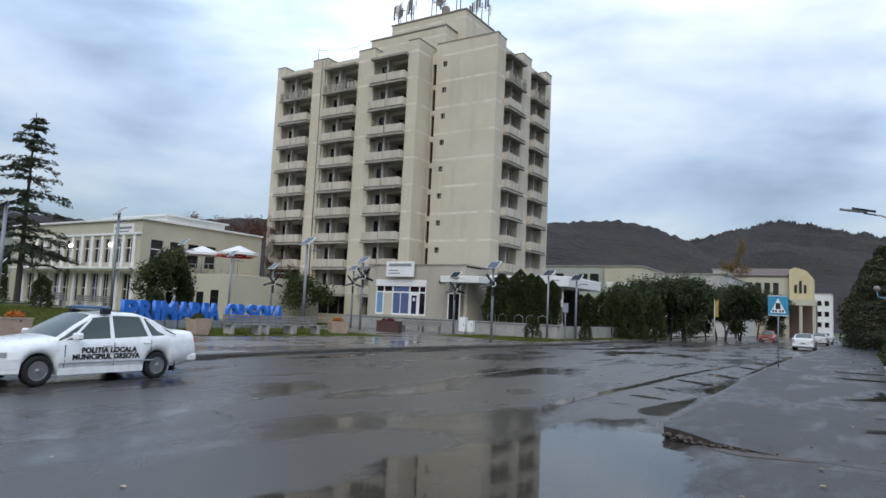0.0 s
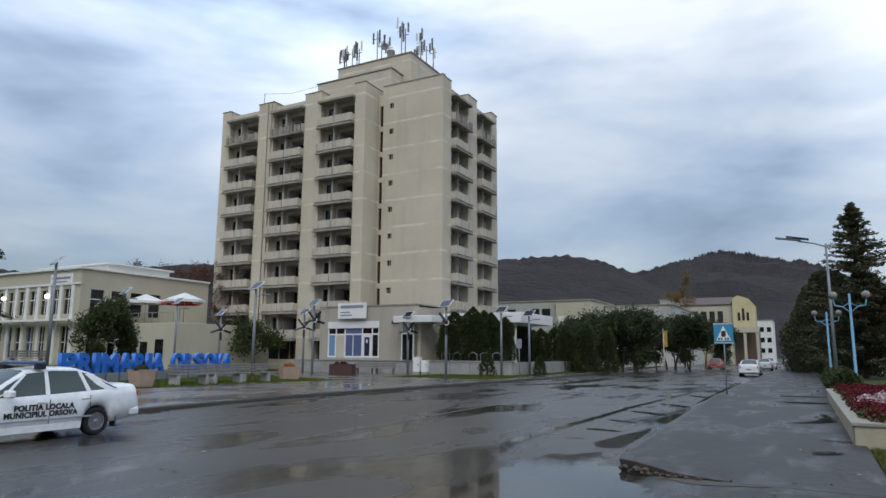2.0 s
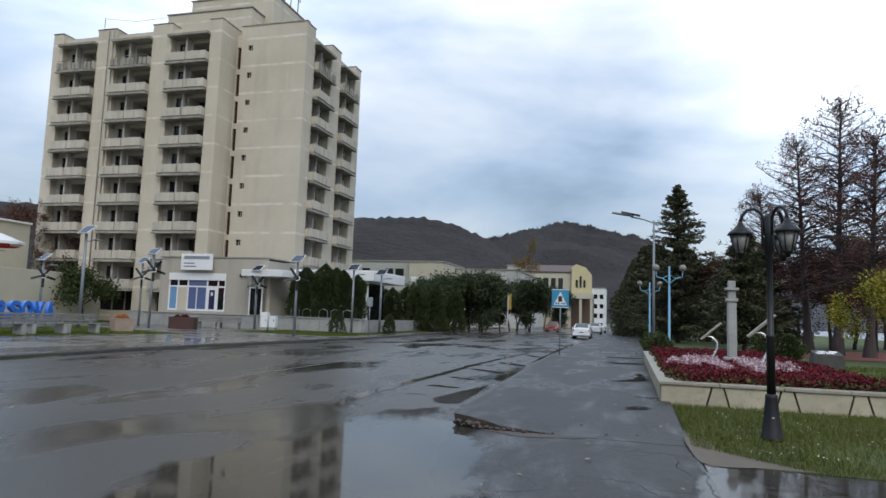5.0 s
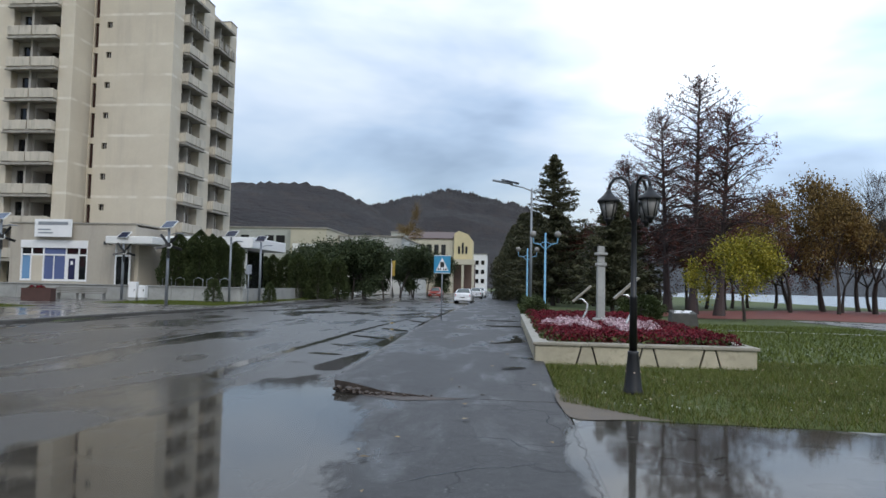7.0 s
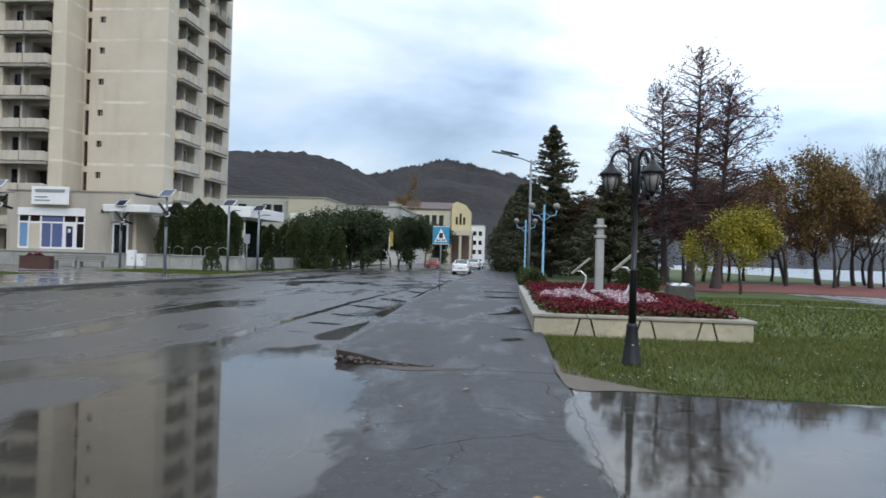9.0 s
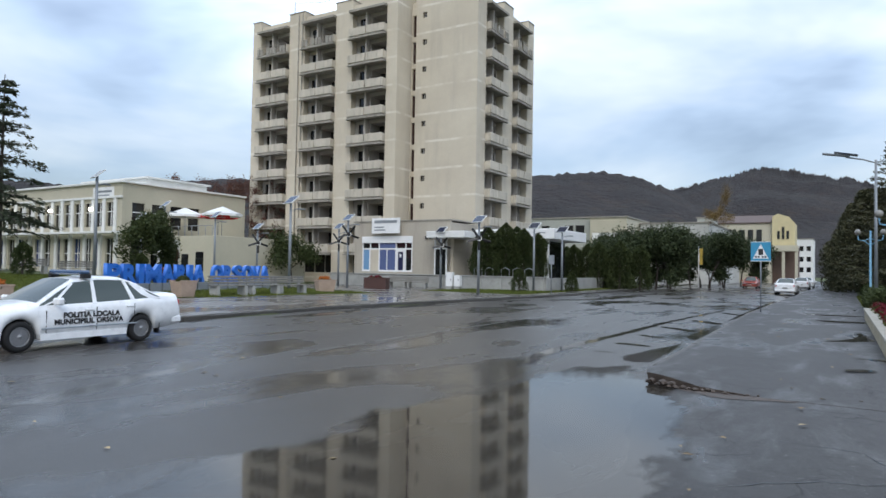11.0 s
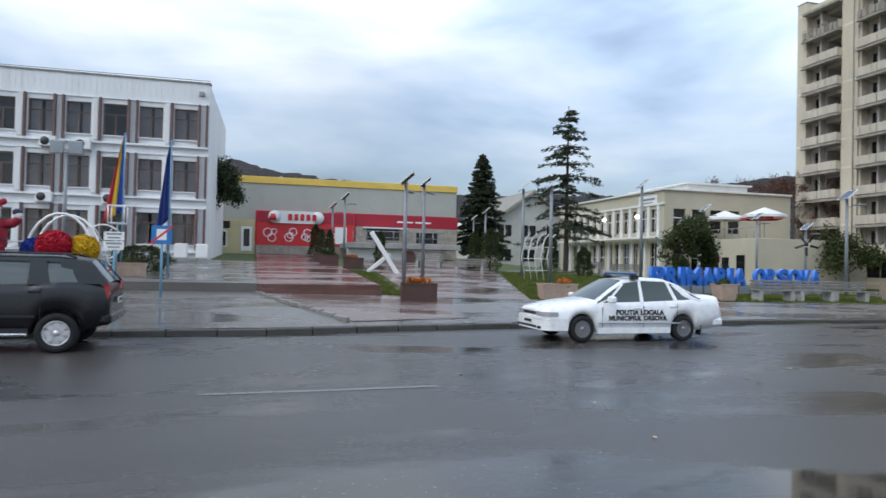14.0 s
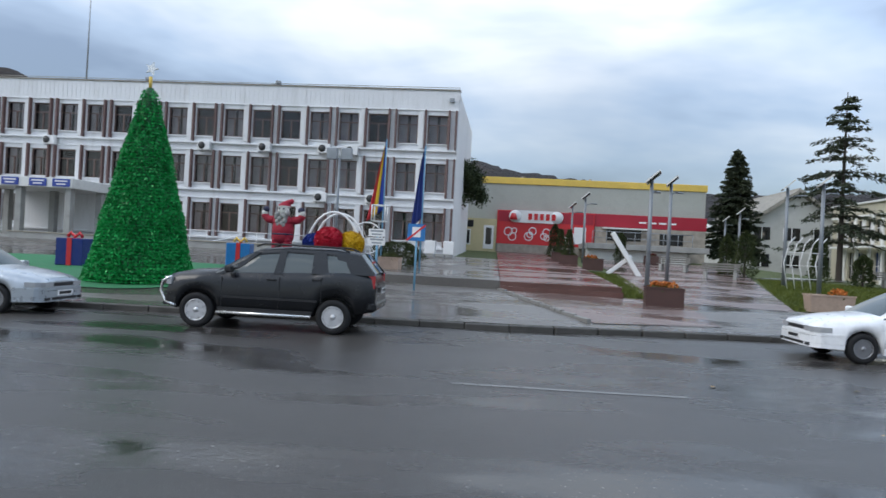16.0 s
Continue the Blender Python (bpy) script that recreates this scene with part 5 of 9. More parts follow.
def pavilion():
    t = thing("shop_pavilion", "low beige pavilion with a white glazed shopfront", "shop")
    y = 47.6
    bm = bmesh.new()
    wall_with_holes(bm, -38.0, -27.9, 0.9, 5.75, y, y + 0.3, [(-37.1, -31.65, 1.35, 4.45)])
    part("front_wall", bm, PAVILION_SHADE, t)
    part("side_wall", boxes((-28.2, -27.9, y + 0.31, 52.3, 0.9, 5.6)), PAVILION_SHADE, t)
    part("side_wall", boxes((-38.0, -37.7, y + 0.31, 52.3, 0.9, 5.75)), BEIGE, t)
    part("roof", boxes((-38.1, -27.8, y - 0.08, 52.3, 5.75, 5.85)), SLAB, t)
    f = part("shop_fascia", boxes((-37.1, -31.65, y - 0.06, y + 0.12, 3.88, 4.47), bevel=0.01), WHITE, t, "white shopfront fascia")
    part("infill_panel", boxes((-36.18, -35.3, y + 0.02, y + 0.14, 1.35, 3.30)), BEIGE, f, "beige wall panel")
    bars = [(-37.1, -36.19, 1.35, 1.50), (-35.29, -33.36, 1.35, 1.50), (-32.44, -31.65, 1.35, 1.50), (-37.1, -31.65, 3.30, 3.42)]
    bars += [(x, x + w, 1.505, 3.295) for x, w in ((-37.1, 0.12), (-36.31, 0.12), (-35.29, 0.11), (-34.41, 0.06), (-33.47, 0.11), (-32.44, 0.10), (-31.77, 0.12))]
    bars += [(x, x + 0.1, 3.425, 3.875) for x in (-37.1, -36.25, -35.3, -33.45, -32.42, -31.75)]
    for a, b, z0, z1 in bars:
        part("frame_bar", boxes((a, b, y + 0.02, y + 0.12, z0, z1)), WHITE, f)
    for a, b, glass in ((-36.98, -36.31, SHOP_BLUE), (-35.18, -34.41, SHOP_LILAC), (-34.35, -33.47, SHOP_LILAC), (-32.34, -31.77, DARK_GLASS)):
        part("pane", boxes((a, b, y + 0.08, y + 0.1, 1.505, 3.295)), glass, f)
    for a, b in ((-37.0, -36.25), (-36.15, -35.3), (-35.2, -33.45), (-33.35, -32.42), (-32.32, -31.75)):
        part("transom_pane", boxes((a, b, y + 0.08, y + 0.1, 3.425, 3.875)), SHOP_LILAC if b == -33.45 else DARK_GLASS, f)
    d = part("shop_door", boxes((-33.355, -33.18, y + 0.0, y + 0.1, 1.36, 3.295), (-32.62, -32.445, y + 0.0, y + 0.1, 1.36, 3.295), (-33.175, -32.625, y + 0.0, y + 0.1, 3.1, 3.295), (-33.175, -32.625, y + 0.0, y + 0.1, 1.36, 1.5)), WHITE, f, "white framed glass door")
    part("door_pane", boxes((-33.175, -32.625, y + 0.04, y + 0.06, 1.505, 3.095)), DOOR_DARK, d)
    part("door_notice", boxes((-33.02, -32.82, y + 0.03, y + 0.036, 2.62, 2.9)), WHITE, d)
    part("name_board", boxes((-35.7, -32.7, y - 0.5, y - 0.42, 4.7, 6.05), bevel=0.01), WHITE, t, "white name board with unreadable lines")
    nb = t.children[-1]
    part("writing", boxes((-35.4, -33.0, y - 0.515, y - 0.502, 5.6, 5.85), (-35.4, -34.4, y - 0.515, y - 0.502, 5.2, 5.3), (-35.4, -34.2, y - 0.515, y - 0.502, 4.95, 5.05)), STEEL, nb)
    # entrance porch and glass door
    part("porch_roof", boxes((-29.2, -25.6, 45.9, 49.5, 4.2, 4.75), bevel=0.04), OFFWHITE, t)
    part("porch_wall", boxes((-27.8, -27.5, 47.5, 52.0, 0.9, 4.2)), BEIGE, t)
    d = part("porch_door", boxes((-29.0, -28.9, 46.9, 46.98, 1.1, 4.19), (-27.9, -27.8, 46.9, 46.98, 1.1, 4.19), (-28.89, -27.91, 46.9, 46.98, 3.3, 3.4), (-28.45, -28.37, 46.9, 46.98, 1.1, 3.29)), WHITE, t)
    part("pane", boxes((-28.89, -27.91, 46.93, 46.95, 1.1, 3.29)), DARK_GLASS, d)
    # flat canopy wing
    part("canopy", boxes((-26.5, -19.4, 49.4, 57.0, 4.2, 5.05), bevel=0.04), WHITE, t)
    part("canopy_room", boxes((-26.4, -21.4, 51.2, 57.0, 0.9, 4.2)), DARK_GLASS, t)
    for x in (-20.2, -22.5):
        part("canopy_post", boxes((x - 0.15, x + 0.15, 49.7, 50.0, 0.9, 4.2)), OFFWHITE, t)
    for x in (-30.3, -29.9):
        part("wall_lamp", boxes((x, x + 0.2, y - 0.2, y - 0.002, 4.2, 4.45), bevel=0.02), AC_DARK, t)


SHOP_LILAC = glazing("lilac_curtain_glass", (0.10, 0.13, 0.26), 0.15)
DOOR_DARK = glazing("dark_blue_door_glass", (0.03, 0.032, 0.075), 0.1)
SHOP_BLUE = glazing("blue_film_glass", (0.16, 0.30, 0.48), 0.15)
pavilion()


def terrace():
    """Raised terrace in front of the pavilion."""
    t = thing("terrace_wall", "low grey concrete terrace before the shop pavilion", "terrace", kind="structure")
    part("terrace_floor", boxes((-40.0, -19.2, 46.75, 62.0, 0.0, 0.95)), CONCRETE, t)
    x = -40.0
    while x < -19.4:
        part("wall_panel", boxes((x + 0.01, x + 1.72, 46.6, 46.74, 0.05, 1.12), bevel=0.01), CONCRETE, t)
        x += 1.74
    part("coping", boxes((-40.05, -19.1, 46.52, 46.9, 1.12, 1.2), bevel=0.01), CONCRETE, t)
    part("return_wall", boxes((-19.2, -19.05, 46.9, 62.0, 0.0, 1.12)), CONCRETE, t)
    for x in (-25.2, -24.2, -22.8, -21.8, -20.8):
        bm = rod([(x, 46.9, 1.2), (x, 46.9, 1.7), (x + 0.35, 46.9, 1.85), (x + 0.7, 46.9, 1.7), (x + 0.7, 46.9, 1.2)], 0.035, 6)
        part("rail_hoop", bm, STEEL, t)


terrace()


# ---- buildings down the street ----
def block(name, label, x0, x1, y0, y1, top, mat, windows=(), roof=None, zb=0.0, category="building"):
    t = thing(name, label, category)
    part("wall", boxes((x0, x1, y0, y1, zb, top), bevel=0.04), mat, t)
    part("roof", boxes((x0 - 0.15, x1 + 0.15, y0 - 0.15, y1 + 0.15, top, top + 0.2)), roof or SLAB, t)
    for a, b, z0, z1, face in windows:
        d = (a, b, y0 - 0.04, y0 - 0.002, z0, z1) if face == "s" else (x1 + 0.002, x1 + 0.04, a, b, z0, z1)
        w = part("window", boxes(d), DARK_GLASS, t)
        e = (a - 0.06, b + 0.06, y0 - 0.07, y0 - 0.041, z1 - 0.02, z1 + 0.08) if face == "s" else (x1 + 0.041, x1 + 0.07, a - 0.06, b + 0.06, z1 - 0.02, z1 + 0.08)
        part("lintel", boxes(e), mat, w)
    return t


block("commercial_block", "grey-beige flat-roofed commercial block with small windows", -48, -33.5, 100, 112, 10.0, GREY_RENDER, [(-37.6, -36.2, 7.2, 8.9, "s"), (-35.8, -34.4, 7.2, 8.9, "s"), (-41.5, -40.2, 7.2, 8.9, "s")])
b = block("commercial_block", "beige block with a wide pale mural panel", -33.2, -27.5, 99, 112, 9.9, CREAM, [])
part("mural_panel", boxes((-32.8, -28.2, 98.9, 98.995, 5.0, 7.6)), OFFWHITE, b)
part("mural_mark", boxes((-32.2, -29.0, 98.85, 98.895, 5.2, 5.9), (-31.5, -30.1, 98.85, 98.895, 6.3, 7.0)), plain("faded_red", (0.35, 0.12, 0.1), 0.6), b)
block("shop_row", "dull white low shops with a long flat roof", -27.3, -17.0, 106, 140, 9.3, DULL_WHITE, [(108 + k * 3.2, 110 + k * 3.2, 5.2, 7.6, "e") for k in range(9)])
block("corner_tower", "cream square stair block", -20.9, -18.6, 118, 124, 11.0, GREY_RENDER)
h = block("yellow_house", "cream two-storey house with red roof and yellow gable", -25, -11.7, 145, 160, 11.8, CREAM, [(-23.8 + k * 1.55, -22.8 + k * 1.55, 8.2, 10.6, "s") for k in range(7)], category="house")
ROOF_RED = surface("weathered_red_tiles", (0.13, 0.095, 0.085), 0.8, 0.25, 1.5)
bm = bmesh.new()
vs = [bm.verts.new(v) for v in ((-25.3, 144.7, 12.0), (-11.9, 144.7, 12.0), (-11.9, 152.5, 14.0), (-25.3, 152.5, 14.0), (-11.9, 160, 12.0), (-25.3, 160, 12.0))]
bm.faces.new([vs[k] for k in (0, 1, 2, 3)])
bm.faces.new([vs[k] for k in (3, 2, 4, 5)])
thicken(bm, 0.2)
part("tiled_roof", bm, ROOF_RED, h, "weathered brown-red tiled roof")
bm = bmesh.new()
for y0, y1 in ((144.0, 150.0),):
    pts = [(-11.6, 7.4), (-7.6, 7.4), (-7.6, 11.6), (-8.6, 12.9), (-10.6, 13.6), (-11.6, 13.0)]
    lo = [bm.verts.new((x, y0, z)) for x, z in pts]
    hi = [bm.verts.new((x, y1, z)) for x, z in pts]
    bm.faces.new(lo)
    bm.faces.new(list(reversed(hi)))
    for k in range(6):
        bm.faces.new((lo[k], hi[k], hi[(k + 1) % 6], lo[(k + 1) % 6]))
part("gable_front", bm, PALE_YELLOW, h, "pale yellow gabled front")
for x in (-10.7, -9.9, -9.1):
    part("window", boxes((x, x + 0.45, 143.9, 143.99, 8.6, 11.0 if x == -9.9 else 10.2)), DARK_GLASS, h)
part("balcony", boxes((-12.2, -7.0, 141.8, 143.98, 6.2, 7.3)), CREAM, h)
for x in (-11.9, -9.5, -7.3):
    part("column", boxes((x - 0.25, x + 0.25, 142.0, 142.5, 0.0, 6.2)), CREAM, h)
part("ground_floor", boxes((-25, -7.6, 146, 160, 0, 7.35)), surface("brown_shop_wall", (0.14, 0.09, 0.07), 0.7), h)
block("apartment_house", "pale multi-storey apartment house far down the street", -13.5, -6.4, 200, 215, 11.2, OFFWHITE, [(-13 + k * 1.7, -12 + k * 1.7, z, z + 1.3, "s") for k in range(4) for z in (2.5, 5.3, 8.1)])
block("bus_shelter", "small pale bus shelter beside the footway", -0.7, 1.3, 100, 103, 2.6, CONCRETE, category="shelter")


# ---- trees and shrubs ----
def leaf_material(name, a, b, rough=0.7):
    m, nt, bs = nodes_of(name)
    rnd_out = nt.nodes.new("ShaderNodeNewGeometry").outputs["Random Per Island"]
    n = noise_node(nt, position(nt), 0.8, 3.0)
    f = math_node(nt, "MULTIPLY", math_node(nt, "ADD", rnd_out, n.outputs["Fac"]), 0.5)
    nt.links.new(mix_col(nt, range_node(nt, f, 0.2, 0.8, 0, 1), a, b), bs.inputs["Base Color"])
    bs.inputs["Roughness"].default_value = rough
    bs.inputs["Specular IOR Level"].default_value = 0.25
    return m


BARK = surface("grey_brown_bark", (0.052, 0.042, 0.035), 0.9, 0.3, 3.0, 14.0, 0.6, 0.03, streak=True)
BARK_RED = surface("reddish_bark", (0.058, 0.042, 0.040), 0.9, 0.3, 3.0, 14.0, 0.6, 0.03, streak=True)
SPRUCE = leaf_material("spruce_needles", (0.017, 0.026, 0.016), (0.054, 0.066, 0.034))
PINE = leaf_material("pine_needles", (0.020, 0.032, 0.014), (0.060, 0.078, 0.032))
THUJA = leaf_material("arborvitae_scales", (0.022, 0.036, 0.012), (0.064, 0.080, 0.026))
RUSSET = leaf_material("russet_needles", (0.075, 0.028, 0.026), (0.17, 0.070, 0.058))
YELLOW_LEAF = leaf_material("yellow_green_leaves", (0.10, 0.115, 0.014), (0.40, 0.32, 0.035))
OCHRE_LEAF = leaf_material("ochre_leaves", (0.085, 0.055, 0.020), (0.25, 0.165, 0.050))
RUST_LEAF = leaf_material("rust_leaves", (0.066, 0.028, 0.022), (0.15, 0.062, 0.038))
PARK_NEEDLE = leaf_material("brownish_green_needles", (0.032, 0.039, 0.020), (0.105, 0.100, 0.052))
OAK_LEAF = leaf_material("dull_green_leaves", (0.022, 0.034, 0.010), (0.06, 0.075, 0.022))


def cards(rng, centres, size, spread, per, flat=0.6, aspect=0.45, direction=None):
    """Small leaf quads scattered round points: arrays of vertices and faces."""
    c = np.repeat(centres, per, axis=0)
    n = len(c)
    c = c + rng.normal(0, 1, (n, 3)) * spread
    d = rng.normal(0, 1, (n, 3))
    if direction is not None:
        d = np.repeat(direction, per, axis=0) + d * 0.45
    d /= np.linalg.norm(d, axis=1)[:, None]
    e = np.cross(d, rng.normal(0, 1, (n, 3)))
    e /= np.linalg.norm(e, axis=1)[:, None] + 1e-9
    s = size * rng.uniform(0.6, 1.35, (n, 1))
    v = np.stack([c - d * s * 0.5, c + e * s * aspect * 0.5, c + d * s * 0.5, c - e * s * aspect * 0.5], 1).reshape(-1, 3)
    f = np.arange(4 * n).reshape(n, 4)
    return v, f


def mesh_from(name, v, f, material):
    me = bpy.data.meshes.new(name)
    me.from_pydata(v.tolist(), [], f.tolist())
    me.materials.append(material)
    return me


def wood(name, segs, material, n=5):
    """Tapered bars for branches: (p0, p1, r0, r1)."""
    p0 = np.array([s[0] for s in segs], float)
    p1 = np.array([s[1] for s in segs], float)
    r0 = np.array([s[2] for s in segs])[:, None]
    r1 = np.array([s[3] for s in segs])[:, None]
    d = p1 - p0
    d /= np.linalg.norm(d, axis=1)[:, None] + 1e-9
    ref = np.where(np.abs(d[:, 2:3]) < 0.9, np.array([[0, 0, 1.0]]), np.array([[1.0, 0, 0]]))
    u = np.cross(d, ref)
    u /= np.linalg.norm(u, axis=1)[:, None] + 1e-9
    w = np.cross(d, u)
    v = []
    for ring, (p, r) in enumerate(((p0, r0), (p1, r1))):
        for k in range(n):
            a = 2 * math.pi * k / n
            v.append(p + (u * math.cos(a) + w * math.sin(a)) * r)
    v = np.stack(v, 1)
    base = np.arange(len(segs))[:, None] * 2 * n
    f = np.concatenate([base + np.array([[k, (k + 1) % n, n + (k + 1) % n, n + k]]) for k in range(n)])
    me = mesh_from(name, v.reshape(-1, 3), f, material)
    me.polygons.foreach_set("use_smooth", [True] * len(me.polygons))
    return me


def plant(name, label, at, trunk_me, crown_me, category="tree", group=""):
    t = thing(name, label, category, at, group)
    if trunk_me:
        part("trunk", trunk_me, None, t)
    if crown_me:
        part("crown", crown_me, None, t)
    return t


def conifer(height, width, seed, leaf, bare=0.12, levels=26, per=7, sparse=0.0, droop=0.25, size=0.34, bark=BARK, twig=5, top_w=0.04, cards_per=5):
    """Whorls of drooping boughs with twigs and needle sprays."""
    rng = np.random.default_rng(seed)
    segs = [((0, 0, height * k / 8), (0, 0, height * (k + 1) / 8), height * 0.016 * (1 - k / 8.5) + 0.015, height * 0.016 * (1 - (k + 1) / 8.5) + 0.012) for k in range(8)]
    pts, dirs = [], []
    for lv in range(levels):
        f = (lv + rng.uniform(-0.3, 0.3)) / levels
        z = height * (bare + (1 - bare) * f)
        reach = width * (1 - f) ** 0.8 + width * top_w
        for k in range(per):
            if rng.random() < sparse:
                continue
            a = rng.uniform(0, 2 * math.pi)
            L = reach * rng.uniform(0.65, 1.1)
            prev = np.array([0, 0, z])
            d = np.array([math.cos(a), math.sin(a), 0.12 - 0.1 * (1 - f)])
            steps = max(3, int(L / 0.5))
            for s in range(steps):
                d2 = d + np.array([0, 0, -droop * (s / steps) + (0.35 * droop if s > steps * 0.7 else 0)])
                nxt = prev + d2 / np.linalg.norm(d2) * L / steps
                r = 0.035 * (L / 2.5) * (1 - s / steps) + 0.006
                segs.append((prev, nxt, r, r * 0.8))
                for j in range(twig):
                    q = prev + (nxt - prev) * rng.random()
                    side = np.array([-d[1], d[0], -0.25]) * rng.choice([-1, 1]) * rng.uniform(0.1, 0.42) * (1 - 0.6 * s / steps) * min(1.0, L * 0.5)
                    pts.append(q + side * rng.uniform(0.3, 1.2))
                    dirs.append(side * 1.2 + d2 * 0.5 + np.array([0, 0, -0.1]))
                prev = nxt
    pts, dirs = np.array(pts), np.array(dirs)
    dirs /= np.linalg.norm(dirs, axis=1)[:, None] + 1e-9
    v, f = cards(rng, pts, size, 0.07, cards_per, aspect=0.28, direction=dirs)
    return wood("trunk", segs, bark), mesh_from("crown", v, f, leaf)


def grow(rng, segs, tips, p, d, length, r, depth, spread, up, split, min_r=0.008):
    n = 3
    for k in range(n):
        d = d + rng.normal(0, 0.10, 3) + np.array([0, 0, up])
        d /= np.linalg.norm(d)
        q = p + d * length / n
        r2 = max(min_r, r * (0.90 if k < n - 1 else 0.80))
        segs.append((p, q, r, r2))
        p, r = q, r2
        if depth <= 2:
            tips.append(p)
    if depth == 0:
        return
    for k in range(split if depth > 1 else split + 1):
        e = d + rng.normal(0, spread, 3)
        e /= np.linalg.norm(e)
        grow(rng, segs, tips, p, e, length * rng.uniform(0.62, 0.9), max(min_r, r * rng.uniform(0.55, 0.8)), depth - 1, spread, up, split, min_r)


def broadleaf(height, seed, leaf, depth=5, trunk_frac=0.22, radius=0.16, spread=0.5, up=0.06, split=3, size=0.16, per=5, cloud=0.35, keep=1.0, bark=BARK):
    rng = np.random.default_rng(seed)
    segs, tips = [], []
    L = height * trunk_frac
    grow(rng, segs, tips, np.zeros(3), np.array([0, 0, 1.0]), L, radius, depth, spread, up, split)
    tips = np.array(tips)
    top = tips[:, 2].max()
    k = height / top
    segs = [(np.array(a) * k, np.array(b) * k, c, d) for a, b, c, d in segs]
    tips = tips * k
    tr = wood("trunk", segs, bark)
    if leaf is None:
        return tr, None
    sel = tips[rng.random(len(tips)) < keep]
    v, f = cards(rng, sel, size, cloud, per, aspect=0.7)
    return tr, mesh_from("crown", v, f, leaf)


def cypress(height, width, seed, lean=0.0, keep=0.6):
    """Bald cypress in late autumn: straight stem, fine upswept boughs, thinning russet needles."""
    rng = np.random.default_rng(seed)
    segs = [((lean * k / 10, 0, height * k / 10), (lean * (k + 1) / 10, 0, height * (k + 1) / 10), 0.27 * (1 - k / 10.3) ** 0.9 + (0.16 if k == 0 else 0.0), 0.27 * (1 - (k + 1) / 10.3) ** 0.9 + 0.012) for k in range(10)]
    pts = []
    for lv in range(140):
        f = lv / 140 + rng.uniform(-0.01, 0.01)
        z = height * (0.24 + 0.74 * f)
        reach = width * (0.20 + 0.95 * max(0.0, 1 - f) ** 0.6) * rng.uniform(0.4, 1.15) * (0.6 + 0.4 * min(1.0, f * 5))
        a = rng.uniform(0, 2 * math.pi)
        d = np.array([math.cos(a), math.sin(a), rng.uniform(0.15, 0.55) + 0.35 * f])
        p = np.array([lean * z / height, 0, z])
        n = max(4, int(reach / 0.42))
        for s in range(n):
            d = d + rng.normal(0, 0.13, 3) + np.array([0, 0, -0.05])
            d /= np.linalg.norm(d)
            q = p + d * reach / n
            r = 0.040 * (1 - s / n) * (reach / 4 + 0.4) + 0.007
            segs.append((p, q, r, r * 0.85))
            for j in range(3):
                e = np.cross(d, rng.normal(0, 1, 3))
                e /= np.linalg.norm(e) + 1e-9
                e = e * 0.8 + d * 0.6 + np.array([0, 0, 0.10])
                L = rng.uniform(0.25, 0.85) * (1 - 0.35 * s / n)
                m2 = q + e * L * 0.5 + rng.normal(0, 0.05, 3)
                e2 = m2 + e * L * 0.5 + np.array([0, 0, -0.08])
                segs.append((q, m2, 0.011, 0.008))
                segs.append((m2, e2, 0.008, 0.005))
                if rng.random() < keep * (0.25 + 0.75 * s / n) * (0.55 + 0.35 * math.sin(a + 5 * f)):
                    pts += [m2, e2, (m2 + e2) / 2]
            p = q
    v, f = cards(rng, np.array(pts), 0.15, 0.10, 4, aspect=0.4)
    return wood("trunk", segs, BARK_RED, 4), mesh_from("crown", v, f, RUSSET)


def shrub(height, radius, seed, leaf, shape="cone", per=2600, size=0.10):
    """A clipped or natural bush: leaves over an uneven body, thinner at the skin."""
    rng = np.random.default_rng(seed)
    n = per
    a = rng.uniform(0, 2 * math.pi, n)
    f = rng.random(n) ** 0.8
    if shape == "cone":
        r = radius * (np.sin(np.pi * np.clip(0.12 + 0.88 * (1 - f), 0, 1) * 0.55) + 0.05)
    elif shape == "column":
        r = radius * np.clip(1.15 * (1 - f ** 4), 0.05, 1) * (0.85 + 0.15 * np.sin(f * 9))
    else:
        r = radius * np.sqrt(np.clip(1 - (2 * f - 0.9) ** 2 / 1.3, 0.02, 1))
    lump = 1 + 0.16 * np.sin(a * 3 + seed) * np.sin(f * 11 + seed) + 0.10 * np.sin(a * 7 + f * 23)
    r = r * lump * np.sqrt(rng.uniform(0.35, 1.0, n))
    c = np.stack([r * np.cos(a), r * np.sin(a), f * height + 0.05], 1)
    out = np.stack([np.cos(a), np.sin(a), np.full(n, 0.9)], 1)
    v, fa = cards(rng, c, size, 0.03, 2, aspect=0.5, direction=out)
    stem = wood("trunk", [((0, 0, -0.05), (0, 0, height * 0.8), 0.05 + radius * 0.05, 0.02)] + [((0, 0, height * 0.15 * k), (math.cos(k * 2.4) * radius * 0.6, math.sin(k * 2.4) * radius * 0.6, height * (0.15 * k + 0.2)), 0.03, 0.01) for k in range(1, 5)], BARK)
    return stem, mesh_from("crown", v, fa, leaf)


def at_plaza(x, y):
    return pose(x, y, plaza_z(x, y) - 0.05)


